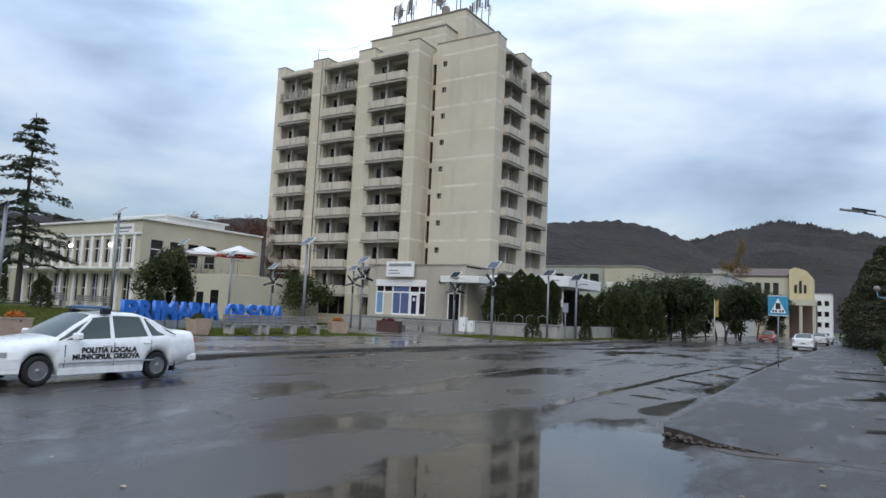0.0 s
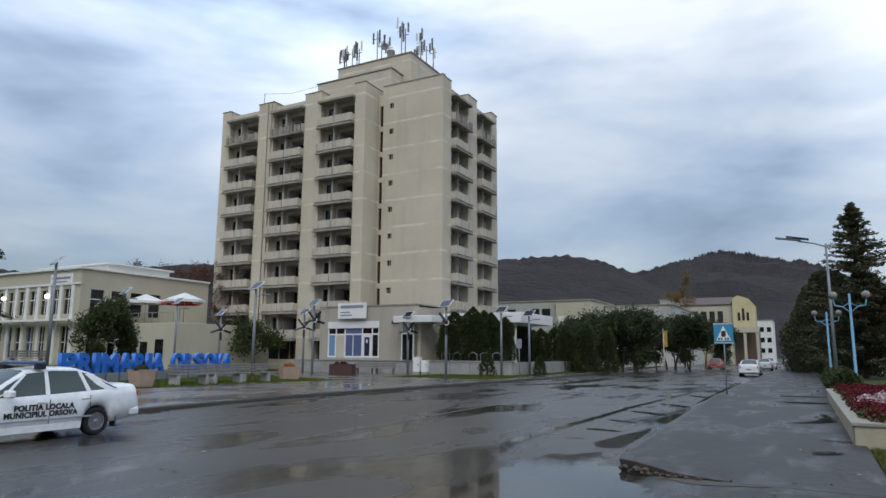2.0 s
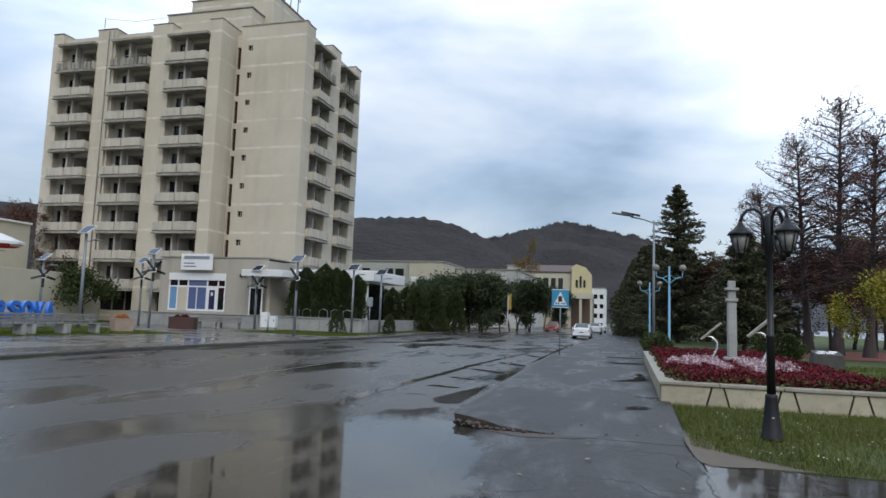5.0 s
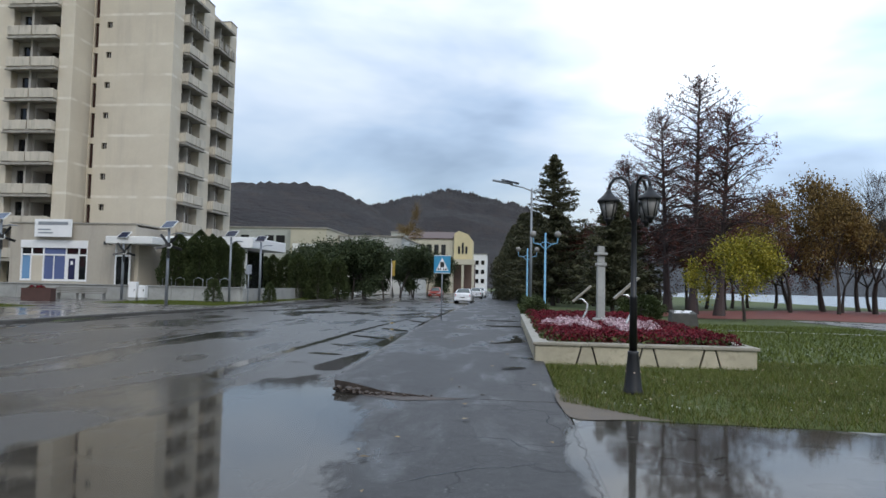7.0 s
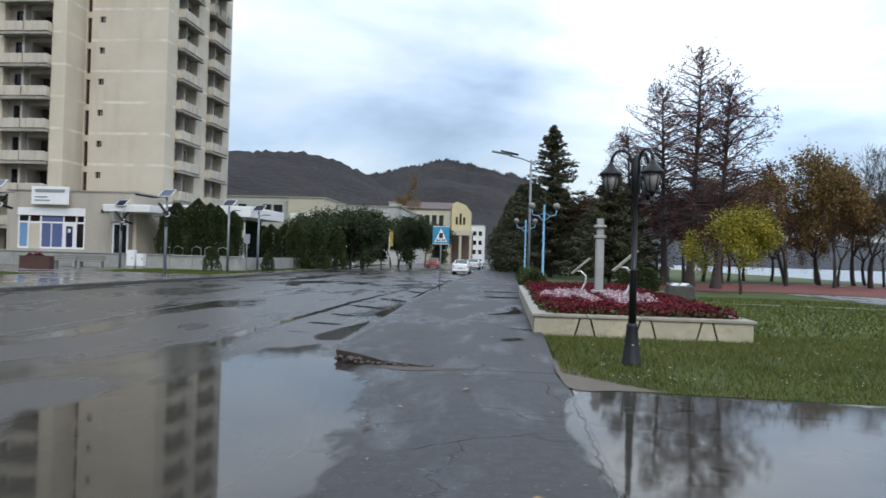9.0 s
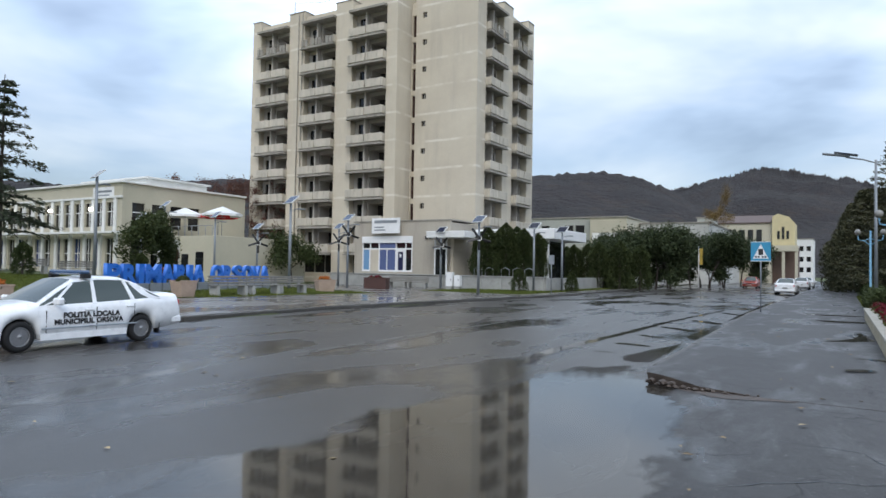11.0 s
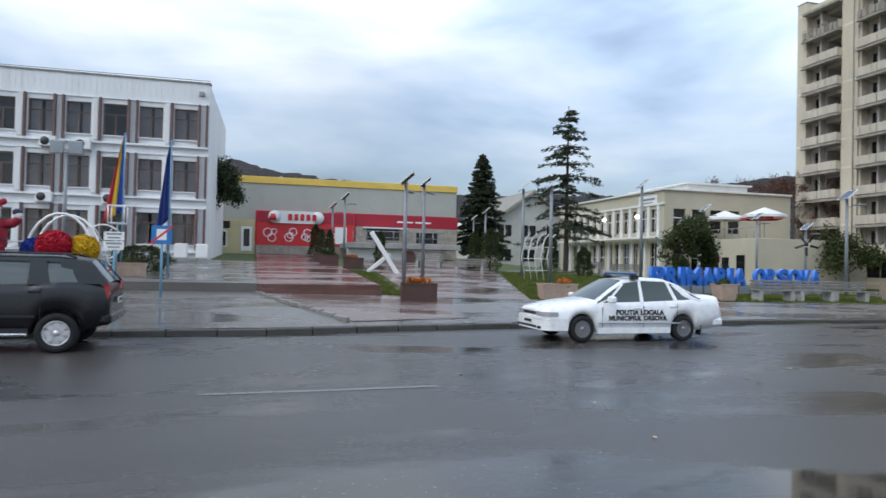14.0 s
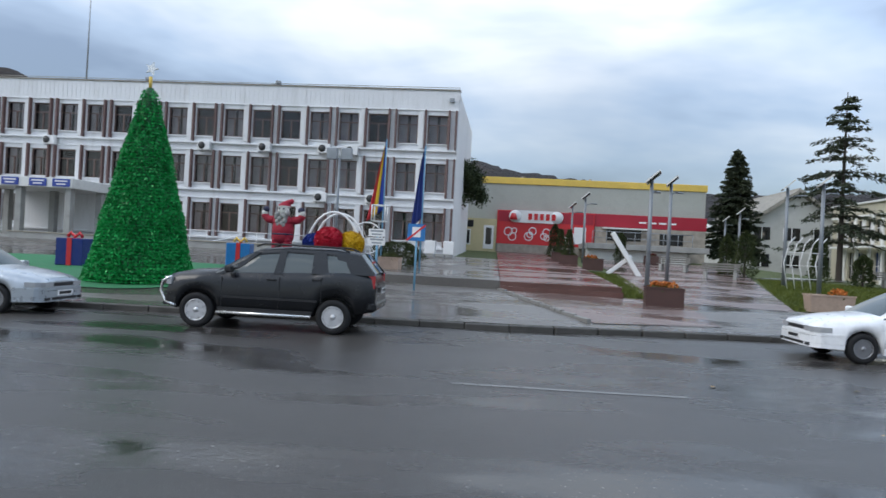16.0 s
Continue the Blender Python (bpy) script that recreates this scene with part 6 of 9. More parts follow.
# square: two spruces, a pine by the town hall, clipped shrubs, a round evergreen
tr, cr_ = conifer(11.9, 3.9, 11, SPRUCE, bare=0.22, levels=19, per=6, sparse=0.2, droop=0.6, size=0.30, twig=5, cards_per=4)
plant("spruce_tree", "tall sparse old spruce with drooping grey-green boughs", pose(-43.4, 20.4, 1.1), tr, cr_)
tr, cr_ = conifer(11.6, 3.3, 12, SPRUCE, bare=0.12, levels=34, per=12, droop=0.4, size=0.36, twig=6, cards_per=5)
plant("spruce_tree", "dense dark conical spruce behind the lawn", pose(-66.5, 21.5, 1.5), tr, cr_)
tr, cr_ = broadleaf(8.4, 13, PINE, depth=4, trunk_frac=0.32, radius=0.16, spread=0.5, up=0.05, split=3, size=0.24, per=26, cloud=0.24)
plant("pine_tree", "dark pine behind the corner of the town hall", pose(-51.4, -4.3, 1.3) @ Matrix.Diagonal((0.72, 0.72, 0.88, 1)), tr, cr_)
tr, cr_ = broadleaf(5.0, 14, OAK_LEAF, depth=5, trunk_frac=0.17, radius=0.13, spread=0.55, up=0.03, split=3, size=0.16, per=16, cloud=0.24)
plant("evergreen_tree", "round dull green evergreen tree on the lawn", pose(-38.3, 26.3, 0.75) @ Matrix.Scale(0.86, 4), tr, cr_)
tr, cr_ = broadleaf(4.6, 15, OAK_LEAF, depth=5, trunk_frac=0.3, radius=0.1, size=0.2, per=5, cloud=0.4)
plant("small_tree", "small thin-crowned green tree beside the terrace", pose(-44.5, 46.5, 0.1), tr, cr_)
for x, y, h, r, s in ((-38.3, 13.0, 2.6, 0.7, 1), (-40.2, 12.6, 2.4, 0.5, 2), (-37.2, 18.7, 1.7, 0.6, 3), (-38.4, 17.0, 2.5, 0.55, 5), (-34.8, 24.0, 1.5, 0.5, 4), (-52.5, 3.4, 2.6, 0.55, 6), (-50.5, 8.2, 2.2, 0.5, 7)):
    tr, cr_ = shrub(h, r, 20 + s, THUJA, "column", 1700, 0.11)
    plant("arborvitae", "dark green columnar arborvitae on the lawn", at_plaza(x, y), tr, cr_, "shrub", "arborvitae of the square")
for x, y, h, r, s in ((-20.2, 44.6, 1.6, 0.62, 1), (-17.8, 49.0, 1.4, 0.5, 2)):
    tr, cr_ = shrub(h, r, 40 + s, THUJA, "cone", 1800, 0.09)
    plant("arborvitae", "small conical arborvitae beside the footway", pose(x, y, 0.1), tr, cr_, "shrub", "arborvitae by the road")

tr, cr_ = shrub(2.5, 0.5, 47, RUST_LEAF, "column", 1700, 0.11)
plant("arborvitae", "withered rust-brown columnar arborvitae on the lawn", at_plaza(-40.0, 30.0), tr, cr_, "shrub")

# hedge of arborvitae along the street past the pavilion
k = 0
hedge_kinds = [shrub(4.6, 1.35, 60 + j, THUJA, "column", 4200, 0.17) for j in range(4)]
for x, y, s in ((-25.2, 48.0, 0.76), (-24.4, 47.6, 0.84), (-23.6, 48.1, 0.80), (-22.8, 47.7, 0.90), (-22.0, 48.0, 0.84), (-21.3, 47.8, 0.80), (-20.7, 49.2, 0.74), (-21.8, 60.5, 0.88), (-20.6, 61.0, 0.9), (-19.2, 60.0, 0.92), (-18.4, 62.0, 0.86), (-17.4, 60.5, 0.95), (-16.2, 63.0, 0.9), (-22.9, 61.5, 0.86), (-24.2, 61.5, 0.82)):
    tr, cr_ = hedge_kinds[k % 4]
    m = pose(x, y, 1.2 if y < 50 else 0.05, 0, 0, k * 77) @ Matrix.Scale(s * (1.0 if y < 50 else 1), 4)
    plant("arborvitae", "tall dense arborvitae of the street hedge", m, tr, cr_, "shrub", "street hedge")
    k += 1
pines = [broadleaf(6.2, 80 + j, PINE, depth=4, trunk_frac=0.20, radius=0.12, spread=0.52, up=0.02, split=3, size=0.20, per=34, cloud=0.30) for j in range(3)]
for x, y, s in ((-17.6, 66.0, 0.80), (-16.2, 68.0, 0.88), (-14.9, 66.5, 0.96), (-13.6, 67.5, 1.0), (-12.6, 69.5, 0.96), (-13.6, 73.0, 1.0), (-11.9, 76.0, 0.86), (-15.6, 72.0, 0.9), (-11.0, 82.0, 0.8), (-18.6, 70.0, 0.85), (-12.2, 84.0, 0.95), (-10.6, 90.0, 0.9), (-17.0, 70.5, 0.95), (-10.4, 79.0, 1.0), (-9.6, 84.0, 1.0), (-8.9, 93.0, 0.95)):
    tr, cr_ = pines[k % 3]
    m = pose(x - 2.2, y, 0.0, 0, 0, k * 63) @ Matrix.Scale(s, 4)
    plant("pine_tree", "low spreading soft green pine by the street", m, tr, cr_, "tree", "street pines")
    k += 1
tr, cr_ = broadleaf(19.5, 91, OCHRE_LEAF, depth=7, trunk_frac=0.16, radius=0.22, spread=0.24, up=0.2, split=2, size=0.22, per=5, cloud=0.4, keep=0.8)
plant("poplar_tree", "tall thinning autumn poplar among far buildings", pose(-15.2, 104, 0.0) @ Matrix.Diagonal((0.6, 0.6, 0.76, 1)), tr, cr_)
tr, cr_ = broadleaf(11.6, 92, RUST_LEAF, depth=6, trunk_frac=0.2, radius=0.25, spread=0.5, up=0.05, split=3, size=0.15, per=4, cloud=0.14, keep=0.8)
plant("bare_tree", "brown nearly bare tree behind the tower", pose(-61.8, 53.5, 0.2) @ Matrix.Scale(1.05, 4), tr, cr_)
plant("bare_tree", "brown nearly bare tree behind the tower", pose(-59.3, 55.5, 0.2, 0, 0, 140), tr, cr_)

# park on the lake side
tr, cr_ = conifer(13.6, 5.4, 101, PARK_NEEDLE, bare=0.08, levels=75, per=4, sparse=0.15, droop=-0.1, size=0.32, twig=5, cards_per=5, top_w=0.01)
plant("spruce_tree", "dark pointed spruce above the footway", pose(4.2, 60.0, 0.0), tr, cr_)
dark = [shrub(9.4, 3.6, 103 + j, PARK_NEEDLE, "cone", 15000, 0.26) for j in range(2)]
for x, y, s in ((1.3, 75.0, 1.05), (4.0, 70.0, 0.95), (0.4, 84.0, 1.0), (3.0, 92.0, 1.0)):
    tr, cr_ = dark[k % 2]
    plant("yew_tree", "broad dark evergreen beside the footway", pose(x + 1.4, y, 0.0, 0, 0, k * 50) @ Matrix.Scale(s, 4), tr, cr_, "tree", "evergreens by the footway")
    k += 1
tr, cr_ = conifer(7.6, 3.1, 107, PARK_NEEDLE, bare=0.08, levels=55, per=4, droop=-0.35, size=0.28, twig=6, cards_per=6)
plant("pine_tree", "bushy green pine in the park", pose(7.0, 44.5, 0.05), tr, cr_)
plant("pine_tree", "bushy green pine in the park", pose(9.6, 52.0, 0.05, 0, 0, 100), tr, cr_)
tr, cr_ = broadleaf(9.5, 108, RUST_LEAF, depth=6, trunk_frac=0.2, radius=0.2, spread=0.5, split=3, size=0.16, per=4, cloud=0.26, keep=0.9)
for x, y, a in ((8.0, 62.0, 120), (12.6, 57.0, 10), (15.4, 58.5, 75), (17.2, 56.0, 250), (21.5, 66.0, 40), (30.5, 68.0, 200), (18.0, 62.0, 300), (27.0, 70.0, 20), (33.5, 65.0, 140), (37.0, 60.0, 60), (24.0, 69.0, 230)):
    plant("autumn_tree", "rust-brown autumn tree with thinning leaves", pose(x, y, 0.0, 0, 0, a) @ Matrix.Scale(0.86, 4), tr, cr_, "tree", "rusty park trees")
for x, y, h, w, s, ln in ((12.6, 46.4, 16.4, 4.3, 1, 0.5), (11.7, 49.5, 14.6, 4.3, 2, -0.5), (13.9, 45.0, 13.6, 5.2, 3, 0.7), (9.8, 52.5, 11.5, 3.2, 4, -0.4)):
    tr, cr_ = cypress(h, w, 110 + s, ln, 0.62)
    plant("bald_cypress", "tall bald cypress with thinning russet needles", pose(x, y, 0.0), tr, cr_, "tree", "bald cypresses of the park")
tr, cr_ = broadleaf(4.6, 121, YELLOW_LEAF, depth=5, trunk_frac=0.24, radius=0.1, spread=0.55, up=0.0, split=3, size=0.12, per=9, cloud=0.24)
plant("yellow_tree", "small round yellow-green autumn tree on the lawn", pose(13.1, 38.0, 0.05), tr, cr_)
ochre = [broadleaf(9.8, 123 + j, OCHRE_LEAF, depth=6, trunk_frac=0.15, radius=0.22, spread=0.46, up=0.10, split=3, size=0.19, per=4, cloud=0.34, keep=0.8) for j in range(2)]
for x, y, s, a in ((22.8, 56.0, 1.05, 0), (25.8, 54.5, 0.95, 80), (28.2, 59.0, 0.85, 170), (33.5, 62.0, 0.85, 20), (19.0, 60.0, 0.9, 260)):
    tr, cr_ = ochre[k % 2]
    plant("chestnut_tree", "autumn chestnut with ochre and brown leaves", pose(x, y, 0.0, 0, 0, a) @ Matrix.Diagonal((0.74 * s, 0.74 * s, 1.08 * s, 1)), tr, cr_, "tree", "chestnuts by the lake")
    k += 1
bare = [broadleaf(11.5, 127 + j, None, depth=6, trunk_frac=0.24, radius=0.24, spread=0.42, up=0.1, split=3) for j in range(2)]
for x, y, s, a in ((29.8, 57.0, 1.0, 0), (33.0, 58.5, 1.05, 120), (36.5, 55.0, 1.0, 40), (31.5, 63.0, 0.95, 210), (26.0, 64.0, 0.9, 300), (40.0, 50.0, 1.0, 90), (29.5, 51.5, 1.1, 150), (32.2, 53.0, 1.15, 260), (27.6, 61.0, 1.0, 330), (35.0, 60.0, 1.1, 10)):
    tr, cr_ = bare[k % 2]
    plant("bare_tree", "leafless grey-barked park tree near the lake", pose(x, y, -0.1, 0, 0, a) @ Matrix.Scale(s, 4), tr, cr_, "tree", "bare trees by the lake")
    k += 1
tr, cr_ = shrub(1.3, 1.1, 131, OAK_LEAF, "ball", 2600, 0.12)
plant("bush", "low brownish green bush behind the flower bed", pose(6.6, 33.0, 0.05), tr, cr_, "shrub")
tr, cr_ = shrub(1.0, 0.55, 133, THUJA, "ball", 1200, 0.10)
for y in np.arange(31.0, 62.0, 0.85):
    plant("box_hedge", "low clipped green hedge beside the footway", pose(1.5 if y < 40 else 1.9, float(y), 0.05, 0, 0, y * 40), tr, cr_, "shrub", "low footway hedge")


# ---- cars ----
CAR_WHITE = plain("white_car_paint", (0.80, 0.81, 0.82), 0.3, coat=0.6)
CAR_GREY = plain("matt_dark_grey_paint", (0.011, 0.012, 0.014), 0.24)
CAR_SILVER = plain("silver_car_paint", (0.42, 0.46, 0.50), 0.3, metal=0.5, coat=0.5)
CAR_RED = plain("red_car_paint", (0.35, 0.05, 0.03), 0.3, coat=0.5)
CAR_GLASS = glazing("car_glass", (0.018, 0.022, 0.024), 0.03)
SUV_GLASS = glazing("pale_car_glass", (0.085, 0.10, 0.10), 0.05)
TYRE = surface("tyre_rubber", (0.010, 0.010, 0.011), 0.85, 0.2, 6.0)
RIM_DULL = plain("dull_hubcap", (0.30, 0.30, 0.31), 0.4, metal=0.5)
RIM = plain("alloy_rim", (0.62, 0.62, 0.63), 0.35, metal=0.5)
HUBCAP_DARK = plain("rim_gap", (0.02, 0.02, 0.02), 0.6)
BLACK_TRIM = plain("black_trim", (0.015, 0.015, 0.016), 0.5)
HEADLAMP = plain("headlamp_glass", (0.34, 0.35, 0.36), 0.1, coat=1.0)
TAIL_RED = plain("tail_lamp_red", (0.45, 0.01, 0.015), 0.2, coat=1.0)
CHROME = plain("bright_trim", (0.72, 0.72, 0.70), 0.25, metal=0.8)


def wheel(parent, x, y, r, w, spokes, rim_mat=RIM):
    """A wheel whose outer side looks along the sign of y."""
    s = 1 if y > 0 else -1
    m = pose(x, y, r, -90 * s, 0, 0)
    bm = bmesh.new()
    lathe(bm, ((r * 0.62, -w / 2), (r * 0.94, -w / 2), (r, -w * 0.32), (r, w * 0.32), (r * 0.94, w / 2), (r * 0.64, w / 2), (r * 0.62, w * 0.3), (r * 0.62, -w / 2)), 28)
    t = part("wheel", bm, TYRE, parent, "black tyre", at=m)
    bm = bmesh.new()
    lathe(bm, ((0.0, w * 0.12), (r * 0.62, w * 0.14), (r * 0.625, w * 0.46), (r * 0.56, w * 0.44), (r * 0.54, w * 0.20), (0.0, w * 0.18)), 24)
    part("rim_well", bm, HUBCAP_DARK, t)
    bm = bmesh.new()
    lathe(bm, ((r * 0.57, w * 0.40), (r * 0.635, w * 0.42), (r * 0.635, w * 0.49), (r * 0.57, w * 0.47), (r * 0.57, w * 0.40)), 24)
    lathe(bm, ((0.0, w * 0.3), (r * 0.17, w * 0.3), (r * 0.15, w * 0.46), (0.0, w * 0.48)), 14)
    for k in range(spokes):
        a = 2 * math.pi * k / spokes
        wid = r * 0.58 * math.pi / spokes * (0.27 if spokes > 9 else 0.52)
        box(bm, r * 0.12, r * 0.59, -wid, wid, w * 0.30, w * 0.43, m=Matrix.Rotation(a, 4, "Z"))
    part("rim", bm, rim_mat, t, "bright spoked rim")


def car(name, label, at, paint, spec, group=""):
    """A car with its front towards +x from the axis middle; spec: lengths and the side profile."""
    t = thing(name, label, "car", at, group)
    L, W, WB, FO, R = spec["L"], spec["W"], spec["WB"], spec["FO"], spec["R"]
    fa, ra = FO, FO + WB
    deck, roof, belt, plan, sill = spec["deck"], spec["roof"], spec["belt"], spec["plan"], spec["sill"]
    g0, g1 = roof[0][0], roof[-1][0]
    xs = sorted({round(v, 3) for v in [*np.linspace(0, L, 45), *np.linspace(fa - R * 1.2, fa + R * 1.2, 17), *np.linspace(ra - R * 1.2, ra + R * 1.2, 17), *(p[0] for p in deck), *(p[0] for p in roof)]})
    xs = [v for v in xs if 0 <= v <= L]

    def low(x):
        z = along(sill, x)
        for c in (fa, ra):
            d = abs(x - c)
            if d < R * 1.17:
                z = max(z, R + math.sqrt(max(0, (R * 1.17) ** 2 - d * d)))
        return z

    mid = L / 2
    body = bmesh.new()
    prev = None
    for x in xs:
        hw = W / 2 * along(plan, x)
        zb, zt, zd = low(x), along(belt, x), along(deck, x)
        zt = min(zt, zd - 0.01)
        zt = max(zt, zb + 0.06)
        zm = zb + (zt - zb) * 0.45
        ring = [(hw - 0.22, zb), (hw - 0.015, zb), (hw + 0.012, zm), (hw - 0.005, zb + (zt - zb) * 0.8), (hw - 0.05, zt), (hw * 0.82, max(zd, zt + 0.005)), (hw * 0.4, max(zd, zt) + 0.028), (0, max(zd, zt) + 0.035)]
        full = [body.verts.new((mid - x, y, z)) for y, z in ring] + [body.verts.new((mid - x, -y, z)) for y, z in reversed(ring[:-1])]
        if prev:
            for k in range(len(full) - 1):
                f = body.faces.new((prev[k], full[k], full[k + 1], prev[k + 1]))
                f.smooth = True
            body.faces.new((prev[-1], full[-1], full[0], prev[0]))
        else:
            body.faces.new(list(reversed(full)))
        prev = full
    body.faces.new(prev)
    bmesh.ops.recalc_face_normals(body, faces=body.faces)
    part("body", body, paint, t)
    # greenhouse: roof shell and glass
    gx = [v for v in sorted({*np.linspace(g0, g1, 22), *(p[0] for p in roof)})]
    r0, r1 = spec["roof_span"]
    glass, shell = bmesh.new(), bmesh.new()
    prev = None
    for x in gx:
        hw = W / 2 * along(plan, x)
        zt, zr = along(belt, x) - 0.02, along(roof, x)
        zd = along(deck, x) - 0.02
        zr = max(zr, zd + 0.02)
        hb = hw - 0.05
        h = max(0.02, zr - zt)
        ht = hb - h * spec["tumble"]
        side = [(hb, zt), (hb - (hb - ht) * 0.55, zt + h * 0.55), (ht, zr - spec.get("header", 0.055)), (ht - 0.10, zr), (ht * 0.5, zr + 0.02), (0, zr + 0.028)]
        pts = [(mid - x, y, z) for y, z in side] + [(mid - x, -y, z) for y, z in reversed(side[:-1])]
        if prev:
            for k in range(len(pts) - 1):
                on_roof = 2 <= k <= 7 and r0 - 0.01 <= (prev[1] + x) / 2 <= r1 + 0.01
                bm = shell if on_roof or k in (2, 7) else glass
                vs = [bm.verts.new(p) for p in (prev[0][k], pts[k], pts[k + 1], prev[0][k + 1])]
                if (Vector(prev[0][k]) - Vector(prev[0][k + 1])).length > 1e-4 or True:
                    f = bm.faces.new(vs)
                    f.smooth = True
        prev = (pts, x)
    for bm in (glass, shell):
        bmesh.ops.remove_doubles(bm, verts=bm.verts[:], dist=0.002)
        bmesh.ops.recalc_face_normals(bm, faces=bm.faces[:])
    part("glasshouse", glass, spec.get("glass", CAR_GLASS), t, "dark car glass")
    thicken(shell, 0.012)
    part("roof", shell, paint, t)

    def wrap(x_end, out):
        """Points round the nose, from the front corner back along one side."""
        return [(mid - x + out * max(0.0, 1 - 4 * x), W / 2 * along(plan, x) + out) for x in np.linspace(0.0, x_end, 9)]

    def side_at(x, f, out=0.0):
        hw = W / 2 * along(plan, x) - 0.05
        zt, zr = along(belt, x) - 0.02, along(roof, x)
        h = max(0.02, zr - zt)
        return (hw - h * spec["tumble"] * f * 0.95 + out, zt + (h - 0.05) * f)

    for s in (1, -1):
        for x0, x1, wdt in spec["pillars"]:
            y0, z0 = side_at(x0, 0.0, 0.012)
            y1, z1 = side_at(x1, 1.0, 0.014)
            ym, zm = side_at((x0 + x1) / 2, 0.5, 0.016)
            bm = bmesh.new()
            a = [(mid - x0 - wdt, s * y0, z0), (mid - x0 + wdt, s * y0, z0), (mid - (x0 + x1) / 2 + wdt * 0.85, s * ym, zm), (mid - x1 + wdt * 0.7, s * y1, z1), (mid - x1 - wdt * 0.7, s * y1, z1), (mid - (x0 + x1) / 2 - wdt * 0.85, s * ym, zm)]
            vs = [bm.verts.new(p) for p in a]
            bm.faces.new((vs[0], vs[1], vs[2], vs[5]))
            bm.faces.new((vs[5], vs[2], vs[3], vs[4]))
            bmesh.ops.recalc_face_normals(bm, faces=bm.faces[:])
            thicken(bm, 0.02)
            part("pillar", bm, paint, t)
        for x in (fa, ra):
            wheel(t, mid - x, s * (W / 2 * along(plan, x) - 0.10), R, 0.19, spec["spokes"], spec.get("rim", RIM))
            arch = bmesh.new()
            yb = W / 2 * along(plan, x) - 0.24
            pts = [(mid - x + R * 1.16 * math.cos(a), s * yb, R + R * 1.16 * math.sin(a)) for a in np.linspace(0, math.pi, 13)]
            vs = [arch.verts.new(p) for p in pts]
            arch.faces.new(vs if s < 0 else list(reversed(vs)))
            thicken(arch, 0.02)
            part("wheel_well", arch, BLACK_TRIM, t)
        part("sill_strip", boxes((mid - ra + R * 1.25, mid - fa - R * 1.25, *sorted((s * (W / 2 - 0.05), s * (W / 2 + 0.006))), along(sill, mid) - 0.02, along(sill, mid) + 0.10)), spec.get("sill_mat", BLACK_TRIM), t)
        # door seams, handles, side strip, mirror
        for x in spec["seams"]:
            y = W / 2 * along(plan, x) + 0.008
            part("door_seam", boxes((mid - x - 0.004, mid - x + 0.004, s * y - 0.012, s * y + 0.003, along(sill, x) + 0.12, along(belt, x) - 0.08)), BLACK_TRIM, t)
        for x in spec["handles"]:
            y = W / 2 * along(plan, x)
            z = along(belt, x) - 0.13
            part("door_handle", boxes((mid - x - 0.09, mid - x + 0.09, s * y - 0.02, s * y + 0.022, z - 0.02, z + 0.02), bevel=0.008), spec.get("handle_mat", paint), t)
        x = spec["mirror"]
        y, z = W / 2 * along(plan, x), along(belt, x) + 0.06
        part("mirror", boxes((mid - x - 0.07, mid - x + 0.07, *sorted((s * (y - 0.02), s * (y + 0.18))), z - 0.05, z + 0.09), bevel=0.03), spec.get("mirror_mat", paint), t)
        # lamps at the corners
        hx = spec["head"]
        outer = wrap(hx[1], 0.014)
        ring = [(mid + 0.014, W * 0.20)] + outer + [(x - 0.05, y - 0.10) for x, y in reversed(outer)] + [(mid - 0.10, W * 0.20)]
        bm = bmesh.new()
        prism(bm, [(x, s * y) for x, y in ring], hx[2], hx[3])
        bmesh.ops.recalc_face_normals(bm, faces=bm.faces[:])
        part("headlamp", bm, HEADLAMP, t, "clear headlamp")
        tx = spec["tail"]
        part("tail_lamp", boxes((mid - tx[1], mid - tx[0], *sorted((s * (W / 2 * 0.70), s * (W / 2 * along(plan, tx[1]) + 0.004))), tx[2], tx[3]), bevel=0.02), TAIL_RED, t, "red tail lamp")
    zf = spec["grille"]
    part("grille", boxes((mid - 0.05, mid + 0.012, -W * 0.22, W * 0.22, zf[0], zf[1]), bevel=0.01), BLACK_TRIM, t)
    outer = wrap(fa - R * 1.22, 0.022)
    bow = [(mid + 0.05, 0.0), (mid + 0.045, W * 0.2)] + outer
    back = [(x - 0.04, y - 0.12) for x, y in reversed(outer)] + [(mid - 0.12, 0.0)]
    half = bow + back
    b0, b1 = spec["bumper"]
    bm = bmesh.new()
    for lo_, hi_ in ((b0, b0 + (b1 - b0) * 0.30), (b0 + (b1 - b0) * 0.30 + 0.004, b1 - 0.055), (b1 - 0.04, b1)):
        prism(bm, half + [(x, -y) for x, y in reversed(half) if y > 0], lo_, hi_)
    bmesh.ops.recalc_face_normals(bm, faces=bm.faces[:])
    part("bumper", bm, spec.get("bumper_mat", paint), t)
    part("bumper_slot", boxes((mid - 0.05, mid + 0.056, -W * 0.24, W * 0.24, b0 + 0.035, b0 + 0.085), bevel=0.006), BLACK_TRIM, t)
    for s in (1, -1):
        part("fog_lamp", boxes((mid - 0.05, mid + 0.052, *sorted((s * W * 0.28, s * W * 0.36)), b0 + 0.03, b0 + 0.085), bevel=0.006), BLACK_TRIM, t)
    part("rear_bumper", boxes((-mid - 0.03, -mid + 0.34, -W * 0.462, W * 0.462, spec["bumper"][0] + 0.05, spec["bumper"][1] + 0.02), bevel=0.07), spec.get("bumper_mat", paint), t)
